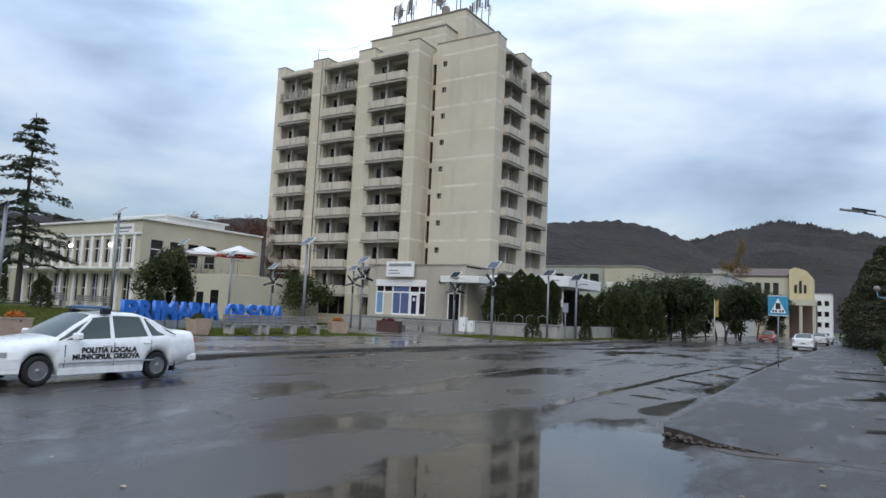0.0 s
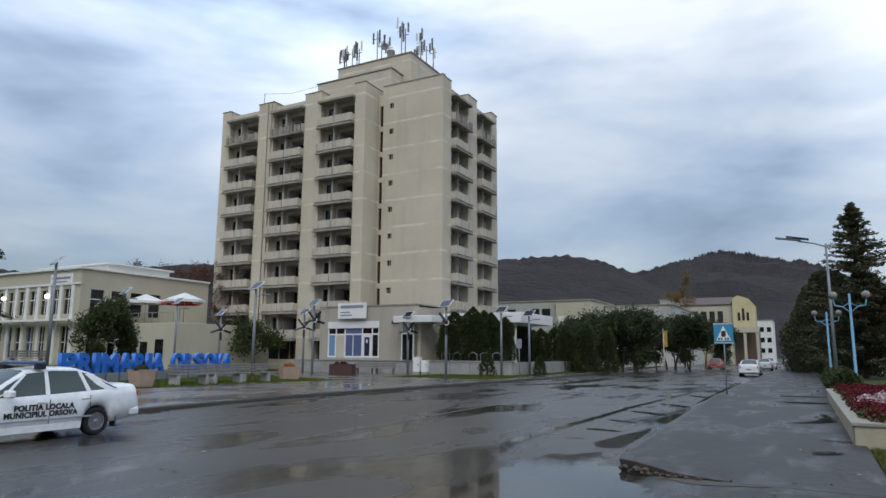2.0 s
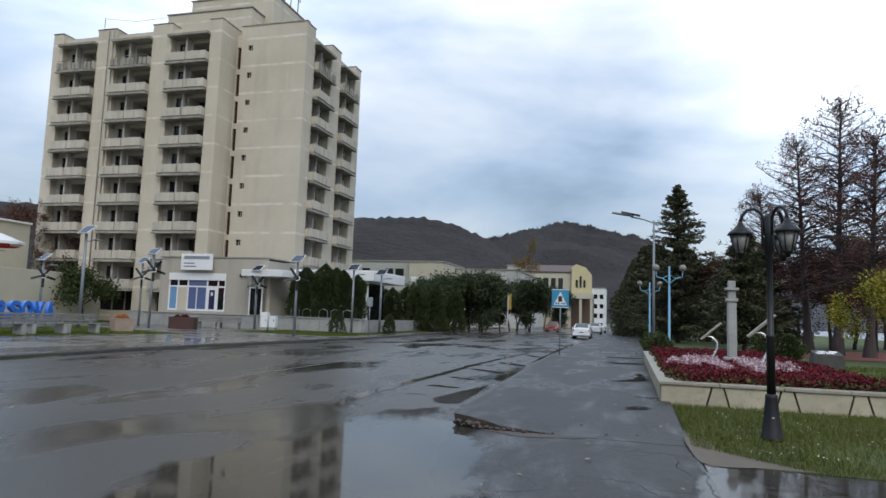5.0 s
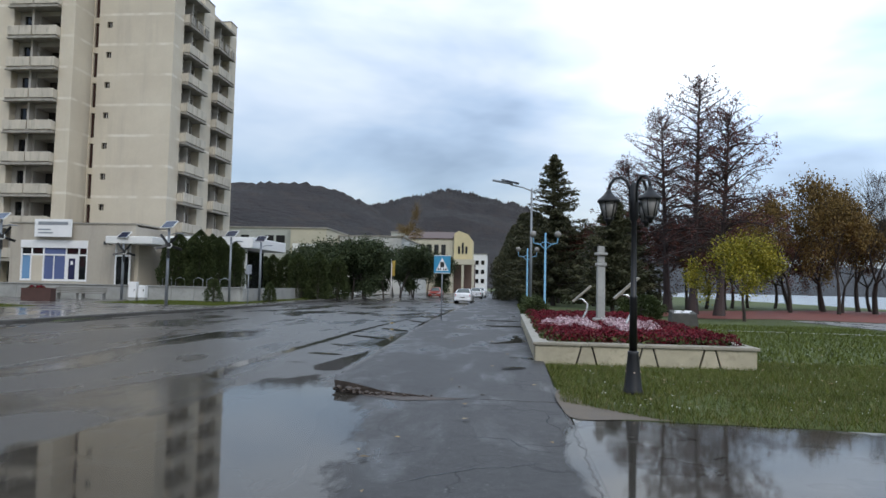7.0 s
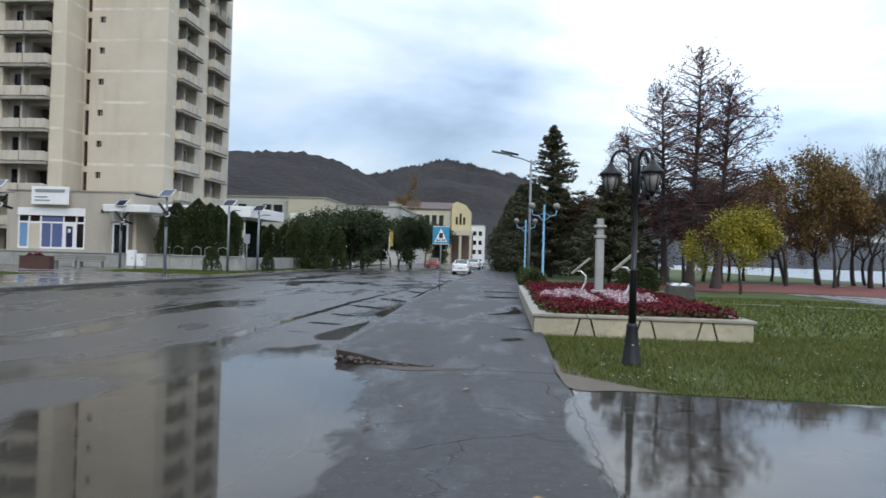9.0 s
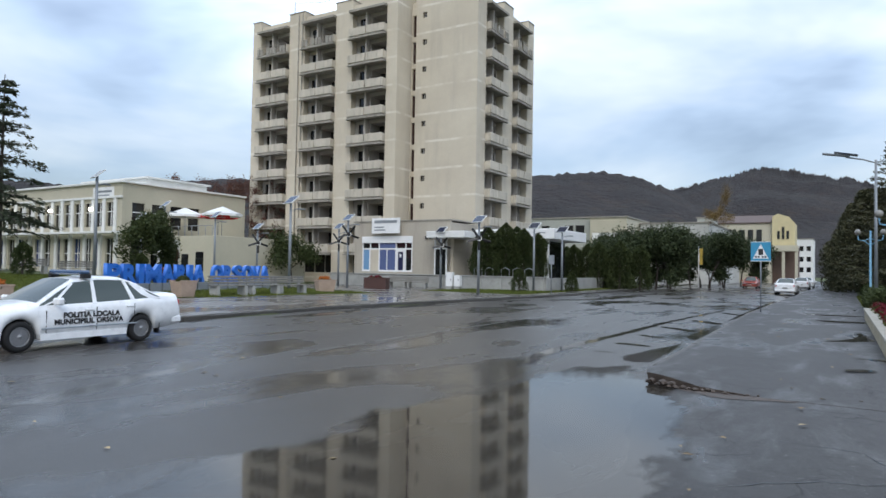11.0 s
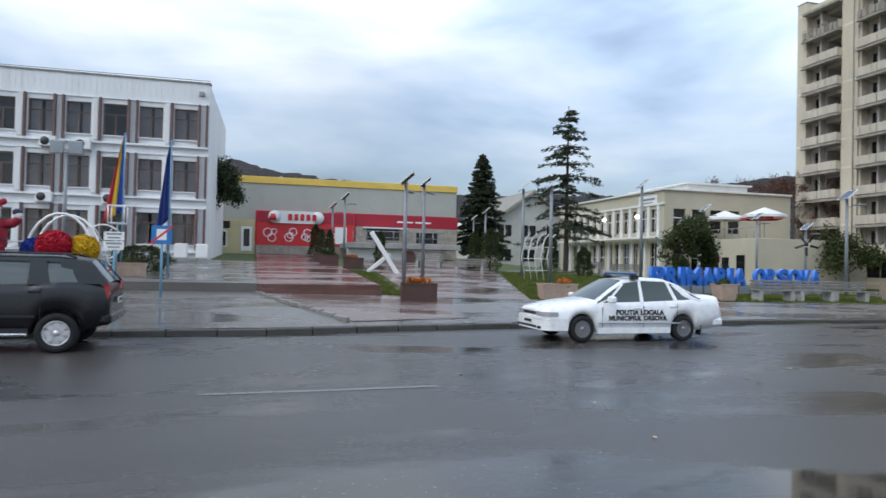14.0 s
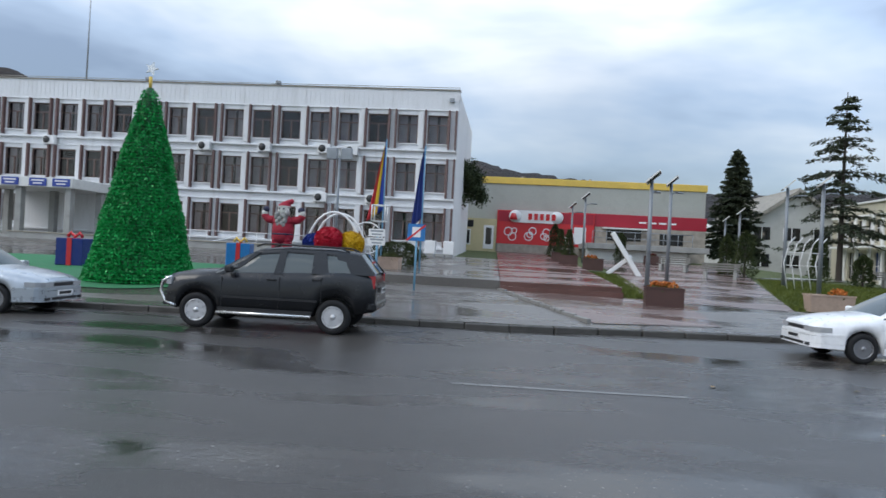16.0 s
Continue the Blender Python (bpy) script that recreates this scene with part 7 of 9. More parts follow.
    for sx, z in ((mid + 0.047, spec["bumper"][1] - 0.10), (-mid - 0.055, spec["plate_z"])):
        p = part("number_plate", boxes((sx, sx + 0.012, -0.26, 0.26, z - 0.055, z + 0.055)), WHITE, t, "white plate with a blank bar")
        e = sx + 0.0125 if sx > 0 else sx - 0.0025
        part("plate_bar", boxes((e, e + 0.002, -0.2, 0.2, z - 0.03, z + 0.03)), BLACK_TRIM, p)
    return t


SEDAN_GLASS = glazing("grey_green_car_glass", (0.055, 0.070, 0.064), 0.04)
SEDAN = dict(glass=SEDAN_GLASS, rim=RIM_DULL, L=4.48, W=1.66, WB=2.52, FO=0.86, R=0.285, tumble=0.42, spokes=14,
             deck=((0, 0.62), (0.02, 0.665), (0.08, 0.70), (0.25, 0.745), (0.7, 0.83), (1.30, 0.905), (1.9, 0.91), (3.5, 0.95), (3.82, 1.0), (4.38, 0.995), (4.45, 0.955), (4.48, 0.84)),
             belt=((0, 0.60), (0.1, 0.665), (0.8, 0.79), (1.3, 0.84), (2.5, 0.875), (3.6, 0.925), (4.4, 0.935), (4.48, 0.75)),
             roof=((1.22, 0.90), (1.6, 1.135), (1.97, 1.335), (2.5, 1.385), (3.05, 1.37), (3.34, 1.275), (3.88, 1.0)),
             roof_span=(1.95, 3.05), plan=((0, 0.70), (0.04, 0.79), (0.12, 0.875), (0.5, 0.965), (1.2, 1.0), (3.4, 1.0), (4.1, 0.95), (4.40, 0.88), (4.48, 0.82)),
             sill=((0, 0.27), (0.4, 0.22), (1.3, 0.21), (3.0, 0.21), (4.0, 0.27), (4.48, 0.36)),
             pillars=((1.20, 1.93, 0.045), (2.32, 2.36, 0.045), (3.20, 3.06, 0.05), (3.76, 3.26, 0.13)), seams=(1.32, 2.34, 3.2), handles=(2.18, 3.1), mirror=1.50,
             head=(0.02, 0.30, 0.545, 0.64), tail=(4.34, 4.48, 0.66, 0.86), grille=(0.555, 0.63), bumper=(0.25, 0.52), plate_z=0.62)
SUV = dict(L=4.14, W=1.80, WB=2.67, FO=0.68, R=0.335, tumble=0.30, spokes=8, header=0.12,
           deck=((0, 0.62), (0.03, 0.90), (0.10, 1.00), (0.35, 1.06), (0.7, 1.09), (1.12, 1.13), (3.75, 1.22), (4.05, 1.20), (4.14, 0.95)),
           belt=((0, 0.58), (0.06, 0.84), (0.2, 0.95), (0.7, 1.02), (1.15, 1.08), (2.5, 1.14), (3.5, 1.19), (4.05, 1.18), (4.14, 0.85)),
           roof=((1.02, 1.12), (1.4, 1.36), (1.80, 1.57), (2.4, 1.635), (3.3, 1.62), (3.8, 1.56), (4.10, 1.18)),
           roof_span=(1.80, 3.82), plan=((0, 0.84), (0.08, 0.93), (0.35, 0.985), (0.68, 1.02), (1.15, 0.985), (2.8, 0.985), (3.35, 1.02), (3.85, 0.97), (4.08, 0.91), (4.14, 0.87)),
           sill=((0, 0.42), (0.35, 0.33), (1.2, 0.32), (2.9, 0.32), (3.75, 0.38), (4.14, 0.48)), glass=SUV_GLASS,
           pillars=((1.08, 1.80, 0.07), (2.24, 2.30, 0.09), (3.06, 3.02, 0.17), (3.78, 3.58, 0.34)), seams=(1.16, 2.28, 3.10), handles=(2.12, 3.0), mirror=1.32, mirror_mat=BLACK_TRIM, handle_mat=BLACK_TRIM,
           head=(0.03, 0.16, 0.80, 0.95), tail=(3.97, 4.12, 0.90, 1.18), grille=(0.74, 0.90), bumper=(0.40, 0.66), bumper_mat=CAR_GREY, plate_z=0.86)

# white patrol car at the far kerb, front towards the town hall end
pc = car("police_car", "white saloon patrol car with blue roof light bar", pose(-13.78, 7.90, 0.0, 0, 0, -88.0), CAR_WHITE, dict(SEDAN, sill_mat=CAR_WHITE))
for s in (1, -1):
    part("rub_strip", boxes((-1.05, 1.0, *sorted((s * 0.822, s * 0.846)), 0.395, 0.425), bevel=0.004), CAR_SILVER, pc)
    part("mud_flap", boxes((-1.62, -1.60, *sorted((s * 0.62, s * 0.80)), 0.14, 0.36)), BLACK_TRIM, pc)
BLUE_LENS = plain("blue_lens", (0.03, 0.07, 0.15), 0.15, coat=1.0)
part("light_bar", boxes((-0.13, 0.11, -0.55, 0.55, 1.43, 1.525), bevel=0.03), BLUE_LENS, pc, "blue roof light bar")
for s in (1, -1):
    part("light_bar_mount", boxes((-0.10, 0.08, *sorted((s * 0.5, s * 0.60)), 1.36, 1.45)), BLACK_TRIM, pc)
for body, x, z, size in (("POLITIA LOCALA", 0.0, 0.60, 0.145), ("MUNICIPIUL ORSOVA", 0.05, 0.475, 0.14)):
    for s in (1, -1):
        me = text_mesh(body, size, 0.004, BLACK_TRIM, 1.08, 0.006)
        part("lettering", me, None, pc, "black capital lettering", at=pose(x, s * 0.848, z, 90, 0, 180 if s > 0 else 0))
part("door_badge", boxes((0.0, 0.10, -0.852, -0.842, 0.80, 0.86)), BLACK_TRIM, pc)

suv = car("estate_car", "matt dark grey compact off-road car with silver rims", pose(-12.95, -4.66, 0.0, 0, 0, -86.5) @ Matrix.Scale(0.985, 4), CAR_GREY, SUV)
for s in (1, -1):
    part("roof_rail", rod([(0.35, s * 0.60, 1.62), (0.2, s * 0.60, 1.68), (-1.3, s * 0.60, 1.67), (-1.5, s * 0.60, 1.60)], 0.02, 6), BLACK_TRIM, suv)
    part("side_step", rod([(0.98, s * 0.93, 0.32), (-0.86, s * 0.93, 0.32)], 0.032, 8), CHROME, suv, "bright tubular side step")
    part("rub_strip", boxes((-0.95, 0.9, *sorted((s * 0.905, s * 0.89)), 0.60, 0.64)), BLACK_TRIM, suv)
part("bull_bar", rod([(1.92, -0.86, 0.95), (2.10, -0.80, 0.86), (2.17, -0.74, 0.66), (2.02, -0.82, 0.46), (1.80, -0.9, 0.40)], 0.03, 8), CHROME, suv, "bright front bar")
part("bull_bar", rod([(1.92, 0.86, 0.95), (2.10, 0.80, 0.86), (2.17, 0.74, 0.66), (2.02, 0.82, 0.46), (1.80, 0.9, 0.40)], 0.03, 8), CHROME, suv)

car("silver_car", "silver hatchback parked at the far kerb", pose(-12.75, -11.55, 0.0, 0, 0, 93), CAR_SILVER, SEDAN)
car("white_car", "white saloon parked along the footway kerb", pose(-3.88, 62.5, 0.0, 0, 0, 90), CAR_WHITE, SEDAN, "cars down the street")
car("white_car", "white car parked far down the street", pose(-3.85, 86.0, 0.0, 0, 0, 90), CAR_WHITE, SEDAN, "cars down the street")
car("white_car", "white car parked far down the street", pose(-3.75, 97.0, 0.0, 0, 0, 90), CAR_WHITE, SEDAN, "cars down the street")
car("red_car", "red and white car parked on the far side", pose(-9.3, 88.0, 0.0, 0, 0, -91), CAR_RED, SEDAN, "cars down the street")
car("white_car", "white car parked behind the hedge", pose(-20.5, 84.0, 0.0, 0, 0, -20), CAR_WHITE, SEDAN, "cars down the street")


# ---- street furniture ----
BLACK_IRON = surface("black_cast_iron", (0.012, 0.012, 0.013), 0.4, 0.2, 3.0, 20.0, 0.1, metal=0.2)
LAMP_GLASS = plain("frosted_lamp_glass", (0.22, 0.21, 0.19), 0.2)
BLUE_STEEL = surface("light_blue_paint", (0.16, 0.36, 0.52), 0.45, 0.12, 2.0)
GREY_POST = surface("grey_painted_post", (0.24, 0.26, 0.28), 0.5, 0.12, 2.0, metal=0.3)
PANEL = glazing("solar_cell", (0.014, 0.022, 0.05), 0.12)
SIGN_BLUE = plain("sign_blue", (0.02, 0.16, 0.42), 0.35)
SIGN_CYAN = plain("sign_light_blue", (0.035, 0.25, 0.42), 0.35)
LETTER_BLUE = plain("letter_blue", (0.025, 0.16, 0.60), 0.3, coat=0.4)
BENCH_WOOD = surface("weathered_bench_wood", (0.20, 0.19, 0.17), 0.6, 0.2, 4.0, 20.0, 0.3)
BOX_BROWN = surface("brown_planter_wood", (0.075, 0.035, 0.028), 0.5, 0.2, 3.0)
BOX_BEIGE = surface("beige_planter", (0.42, 0.31, 0.24), 0.7, 0.15, 3.0, dirt=(0.2, 0.15, 0.12))
CREAM_STONE = surface("cream_stone_slab", (0.44, 0.39, 0.28), 0.6, 0.2, 2.0, 12.0, 0.25, dirt=(0.22, 0.19, 0.13), dirt_amount=0.6, objrandom=0.12)
JOINT = surface("dark_joint", (0.035, 0.03, 0.025), 0.8, 0.2, 3.0)
COPING = surface("wet_coping_stone", (0.32, 0.29, 0.23), 0.4, 0.2, 2.0, 14.0, 0.2, dirt=(0.16, 0.14, 0.1))
FL_RED = leaf_material("crimson_flowers", (0.045, 0.004, 0.009), (0.19, 0.011, 0.022))
FL_PINK = leaf_material("pale_pink_flowers", (0.30, 0.14, 0.17), (0.72, 0.60, 0.62))
FL_ORANGE = leaf_material("orange_flowers", (0.30, 0.07, 0.015), (0.58, 0.20, 0.04))
FL_GREEN = leaf_material("flower_foliage", (0.03, 0.045, 0.012), (0.09, 0.10, 0.03))
FLAG_MATS = [plain("flag_blue", (0.01, 0.04, 0.28), 0.7), plain("flag_yellow", (0.60, 0.38, 0.02), 0.7), plain("flag_red", (0.42, 0.012, 0.02), 0.7)]
NAVY = plain("flag_navy", (0.008, 0.025, 0.16), 0.7)


def mound_flowers(rng, spots, radius, height, mat_cards, size, per):
    pts = []
    for x, y, z in spots:
        n = per
        a, r = rng.uniform(0, 2 * math.pi, n), radius * np.sqrt(rng.random(n))
        pts.append(np.stack([x + r * np.cos(a), y + r * np.sin(a), z + height * np.sqrt(np.clip(1 - (r / radius) ** 2, 0, 1)) * rng.uniform(0.75, 1.05, n)], 1))
    p = np.concatenate(pts)
    return cards(rng, p, size, 0.015, 1, aspect=0.85)


def flower_bed():
    x0, x1, y0, y1, zb, zt = 0.76, 5.32, 14.45, 29.0, 0.06, 0.52
    t = thing("flower_bed", "raised cream stone flower bed filled with crimson and pale flowers", "flower bed")
    part("soil", boxes((x0 + 0.2, x1 - 0.2, y0 + 0.2, y1 - 0.2, 0.0, zt - 0.06)), DIRT, t)
    part("wall_core", boxes((x0 + 0.06, x1 - 0.06, y0 + 0.06, y0 + 0.26, zb - 0.1, zt - 0.07), (x0 + 0.06, x0 + 0.26, y0 + 0.27, y1 - 0.06, zb - 0.1, zt - 0.07), (x1 - 0.26, x1 - 0.06, y0 + 0.27, y1 - 0.06, zb - 0.1, zt - 0.07), (x0 + 0.06, x1 - 0.06, y1 - 0.05, y1, zb - 0.1, zt - 0.07)), JOINT, t, "dark mortar joints")

    def slabs(length, place):
        x, lean, k = 0.0, 0.06, 0
        while x < length - 0.05:
            w = min((0.92, 0.34)[k % 2], length - x)
            s0 = lean if k % 2 else -lean
            bm = bmesh.new()
            pts = [(x + 0.02 - s0 * (x > 0), zb - 0.05), (x + w - 0.02 + s0 * (x + w < length - 0.06), zb - 0.05), (x + w - 0.02 - s0 * (x + w < length - 0.06), zt - 0.075), (x + 0.02 + s0 * (x > 0), zt - 0.075)]
            a = [bm.verts.new(place(u, 0.0, z)) for u, z in pts]
            b = [bm.verts.new(place(u, 0.055, z)) for u, z in pts]
            bm.faces.new(a)
            bm.faces.new(list(reversed(b)))
            for i in range(4):
                bm.faces.new((a[i], b[i], b[(i + 1) % 4], a[(i + 1) % 4]))
            bmesh.ops.recalc_face_normals(bm, faces=bm.faces[:])
            part("slab", bm, CREAM_STONE, t)
            x, k = x + w, k + 1

    slabs(x1 - x0, lambda u, d, z: (x0 + u, y0 + d, z))
    slabs(y1 - y0, lambda u, d, z: (x0 + d, y0 + 0.06 + u * (y1 - y0 - 0.06) / (y1 - y0), z))
    x = x0 - 0.04
    while x < x1:
        w = min(1.16, x1 + 0.04 - x)
        part("coping_stone", boxes((x + 0.004, x + w - 0.004, y0 - 0.04, y0 + 0.32, zt - 0.07, zt), bevel=0.012), COPING, t)
        x += w
    for xx in (x0 - 0.04, x1 - 0.3):
        y = y0 + 0.325
        while y < y1:
            w = min(1.3, y1 - y)
            part("coping_stone", boxes((xx, xx + 0.34, y, y + w - 0.008, zt - 0.07, zt), bevel=0.012), COPING, t)
            y += w
    rng = np.random.default_rng(31)
    red, pale, green = [], [], []
    for x in np.arange(x0 + 0.5, x1 - 0.3, 0.36):
        for y in np.arange(y0 + 0.5, y1 - 0.5, 0.42):
            px_, py_ = x + rng.uniform(-0.1, 0.1), y + rng.uniform(-0.1, 0.1)
            core = ((px_ - 2.65) / 1.6) ** 2 + ((py_ - 18.6) / 2.9) ** 2
            if 0.04 < core < 0.80 and not (2.45 < px_ < 2.85):
                (pale if rng.random() < 0.66 else red).append((px_, py_, zt - 0.1))
            elif ((px_ - 3.0) / 0.7) ** 2 + ((py_ - 21.0) / 1.0) ** 2 > 1:
                (red if rng.random() < 0.9 else green).append((px_, py_, zt - 0.08))
    v, f = mound_flowers(rng, red, 0.27, 0.31, None, 0.050, 230)
    tagged(part("crimson_planting", mesh_from("crimson_planting", v, f, FL_RED), None, t, "dense crimson flowers"), kind="stuff")
    v, f = mound_flowers(rng, pale, 0.29, 0.40, None, 0.050, 220)
    tagged(part("pale_planting", mesh_from("pale_planting", v, f, FL_PINK), None, t, "pale pink and white flowers"), kind="stuff")
    v, f = mound_flowers(rng, red + pale + green, 0.31, 0.24, None, 0.08, 60)
    tagged(part("foliage", mesh_from("foliage", v, f, FL_GREEN), None, t, "green flower foliage"), kind="stuff")
    # pillar
    p = thing("stone_pillar", "slim pale stone pillar with a carved box top", "monument", pose(3.02, 20.95, 0.42))
    part("base", boxes((-0.36, 0.36, -0.36, 0.36, 0.0, 0.16), (-0.22, 0.22, -0.22, 0.22, 0.16, 0.36), bevel=0.02), CONCRETE, p)
    part("shaft", boxes((-0.12, 0.12, -0.12, 0.12, 0.36, 1.95), bevel=0.02), CONCRETE, p)
    part("capital", boxes((-0.16, 0.16, -0.16, 0.16, 1.95, 2.05), (-0.10, 0.10, -0.10, 0.10, 2.05, 2.28), (-0.18, 0.18, -0.18, 0.18, 2.28, 2.36), (-0.10, 0.10, -0.10, 0.10, 2.36, 2.56), bevel=0.015), CONCRETE, p)
    for x, y, s in ((2.35, 19.9, 0.85), (3.28, 17.9, 1.0)):
        a = thing("arched_stand", "slanted white plate on a curved double tube stand", "stand", pose(x, y, 0.42) @ Matrix.Scale(s, 4), "curved stands in the bed")
        for o in (-0.07, 0.07):
            part("tube", rod([(-0.12, o, 0.0), (-0.02, o, 0.35), (0.16, o, 0.72), (0.16, o, 0.95), (0.0, o, 1.10), (-0.2, o, 1.12)], 0.028, 8), CHROME, a)
        part("plate", boxes((-0.42, 0.42, -0.12, 0.12, -0.03, 0.03), bevel=0.01), COPING, a, at=pose(-0.02, 0, 1.28, 0, -42, 0))


flower_bed()


def lantern(parent, x, y, z):
    bm = bmesh.new()
    lathe(bm, ((0.075, 0.0), (0.145, 0.27)), 6)
    g = part("lantern", bm, LAMP_GLASS, parent, "six-sided frosted lantern glass", at=pose(x, y, z))
    bm = bmesh.new()
    lathe(bm, ((0.03, -0.10), (0.045, -0.05), (0.08, -0.02), (0.082, 0.01), (0.05, 0.01)), 6)
    part("lantern_foot", bm, BLACK_IRON, g)
    bm = bmesh.new()
    lathe(bm, ((0.15, 0.26), (0.185, 0.265), (0.17, 0.30), (0.09, 0.37), (0.05, 0.42), (0.028, 0.47), (0.0, 0.48)), 12)
    part("lantern_roof", bm, BLACK_IRON, g)
    for k in range(6):
        a = 2 * math.pi * k / 6
        part("lantern_bar", rod([(0.078 * math.cos(a), 0.078 * math.sin(a), 0.0), (0.149 * math.cos(a), 0.149 * math.sin(a), 0.27)], 0.010, 5), BLACK_IRON, g)


def park_lamp():
    t = thing("park_lamp", "black cast-iron lamp post with three hanging lanterns", "street lamp", pose(2.13, 10.78, 0.04))
    bm = bmesh.new()
    lathe(bm, ((0.16, 0.0), (0.16, 0.05), (0.14, 0.10), (0.105, 0.42), (0.085, 0.62), (0.09, 0.66), (0.07, 0.68)), 12)
    part("base", bm, BLACK_IRON, t)
    bm = bmesh.new()
    lathe(bm, ((0.062, 0.66), (0.058, 1.5), (0.066, 1.52), (0.046, 1.54), (0.042, 2.7), (0.07, 2.74), (0.07, 3.26), (0.04, 3.31), (0.0, 3.34)), 12)
    part("column", bm, BLACK_IRON, t)
    for az in (178, -63, 50):
        dx, dy = math.cos(radians(az)), math.sin(radians(az))
        pts = [(dx * r, dy * r, z) for r, z in ((0.05, 3.0), (0.06, 3.22), (0.11, 3.34), (0.20, 3.40), (0.30, 3.38), (0.37, 3.29), (0.39, 3.19))]
        part("bracket", rod(pts, 0.026, 8), BLACK_IRON, t)
        lantern(t, dx * 0.39, dy * 0.39, 2.74)
    part("cable_tie", rod([(0.115, 0, 0.36), (0, 0.115, 0.37), (-0.115, 0, 0.36), (0, -0.115, 0.35), (0.115, 0, 0.36)], 0.012, 5), BOX_BEIGE, t)


park_lamp()


def street_lamp(x, y, h):
    t = thing("street_lamp", "tall pale street lamp with a long slim lamp head", "street lamp", pose(x, y, 0.05))
    part("pole", rod([(0, 0, 0), (0, 0, h)], [0.085, 0.05], 10), GREY_POST, t)
    part("arm", rod([(0, 0, h - 0.15), (-0.5, 0, h + 0.05), (-1.2, 0, h + 0.2)], 0.035, 8), GREY_POST, t)
    part("lamp_head", boxes((-1.15, 0.0, -0.15, 0.15, -0.04, 0.04), bevel=0.015), GREY_POST, t, at=pose(-1.05, 0, h + 0.24, 0, 10, 0))
    part("solar_panel", boxes((-0.5, 0.5, -0.25, 0.25, -0.02, 0.02), bevel=0.005), PANEL, t, at=pose(-1.2, 0, h + 0.36, 0, 12, 0))


street_lamp(1.42, 37.0, 7.1)


def blue_lamp(x, y, h):
    t = thing("blue_lamp", "light blue ornate lamp post with two globes", "street lamp", pose(x, y, 0.05), "blue lamp posts")
    part("post", rod([(0, 0, 0), (0, 0, 0.5), (0, 0, 0.55), (0, 0, h)], [0.11, 0.10, 0.065, 0.05], 10), BLUE_STEEL, t)
    for s in (-1, 1):
        part("arm", rod([(0, 0, h - 0.9), (s * 0.3, 0, h - 0.62), (s * 0.62, 0, h - 0.55), (s * 0.66, 0, h - 0.25)], 0.03, 7), BLUE_STEEL, t)
        part("arm_brace", rod([(0, 0, h - 0.45), (s * 0.3, 0, h - 0.6), (s * 0.5, 0, h - 0.56)], 0.018, 6), BLUE_STEEL, t)
        bm = bmesh.new()
        bmesh.ops.create_icosphere(bm, subdivisions=2, radius=0.19, matrix=Matrix.Translation((s * 0.66, 0, h - 0.08)))
        part("globe", bm, LAMP_GLASS, t, "dull glass globe", True)


blue_lamp(2.15, 36.0, 4.55)
blue_lamp(1.55, 48.0, 4.4)


def crossing_sign():
    t = thing("crossing_sign", "light blue crossing sign with a pale triangle on a grey post", "road sign", pose(-2.83, 30.4, 0.1) @ Matrix.Diagonal((0.88, 1, 0.955, 1)))
    part("post", rod([(0, 0, 0), (0, 0, 3.05)], 0.032, 8), GREY_POST, t)
    p = part("plate", boxes((-0.43, 0.43, -0.055, -0.035, 2.22, 3.08), bevel=0.006), SIGN_CYAN, t)
    bm = bmesh.new()
    vs = [bm.verts.new(v) for v in ((-0.33, -0.06, 2.34), (0.33, -0.06, 2.34), (0, -0.06, 2.98))]
    bm.faces.new(vs)
    thicken(bm, 0.003)
    part("triangle", bm, WHITE, p)
    part("sign_bar", boxes((-0.10, 0.10, -0.068, -0.064, 2.50, 2.76), (-0.24, -0.16, -0.068, -0.064, 2.37, 2.46), (-0.12, -0.05, -0.068, -0.064, 2.37, 2.46), (0.05, 0.12, -0.068, -0.064, 2.37, 2.46), (0.16, 0.24, -0.068, -0.064, 2.37, 2.46)), BLACK_TRIM, p)
    for z in (2.22, 3.055):
        part("border", boxes((-0.43, 0.43, -0.0595, -0.0555, z, z + 0.025)), WHITE, p)
    part("back_plate", boxes((-0.4, 0.4, -0.034, -0.02, 2.3, 3.0)), STEEL, p)


crossing_sign()
t = thing("sign_post", "bare grey post with the back of a small sign", "road sign", pose(-16.2, 40.8, 0.1))
part("post", rod([(0, 0, 0), (0, 0, 2.6)], 0.035, 8), GREY_POST, t)
part("plate", boxes((-0.2, 0.2, -0.03, -0.01, 2.0, 2.6), bevel=0.01), STEEL, t)
t = thing("pole_banner", "slim white pole with a yellow banner", "banner", pose(-13.6, 78.0, 0.05))
part("post", rod([(0, 0, 0), (0, 0, 4.6)], 0.06, 8), WHITE, t)
part("banner", boxes((0.08, 0.42, -0.02, 0.02, 2.6, 4.5), bevel=0.01), YELLOW, t)


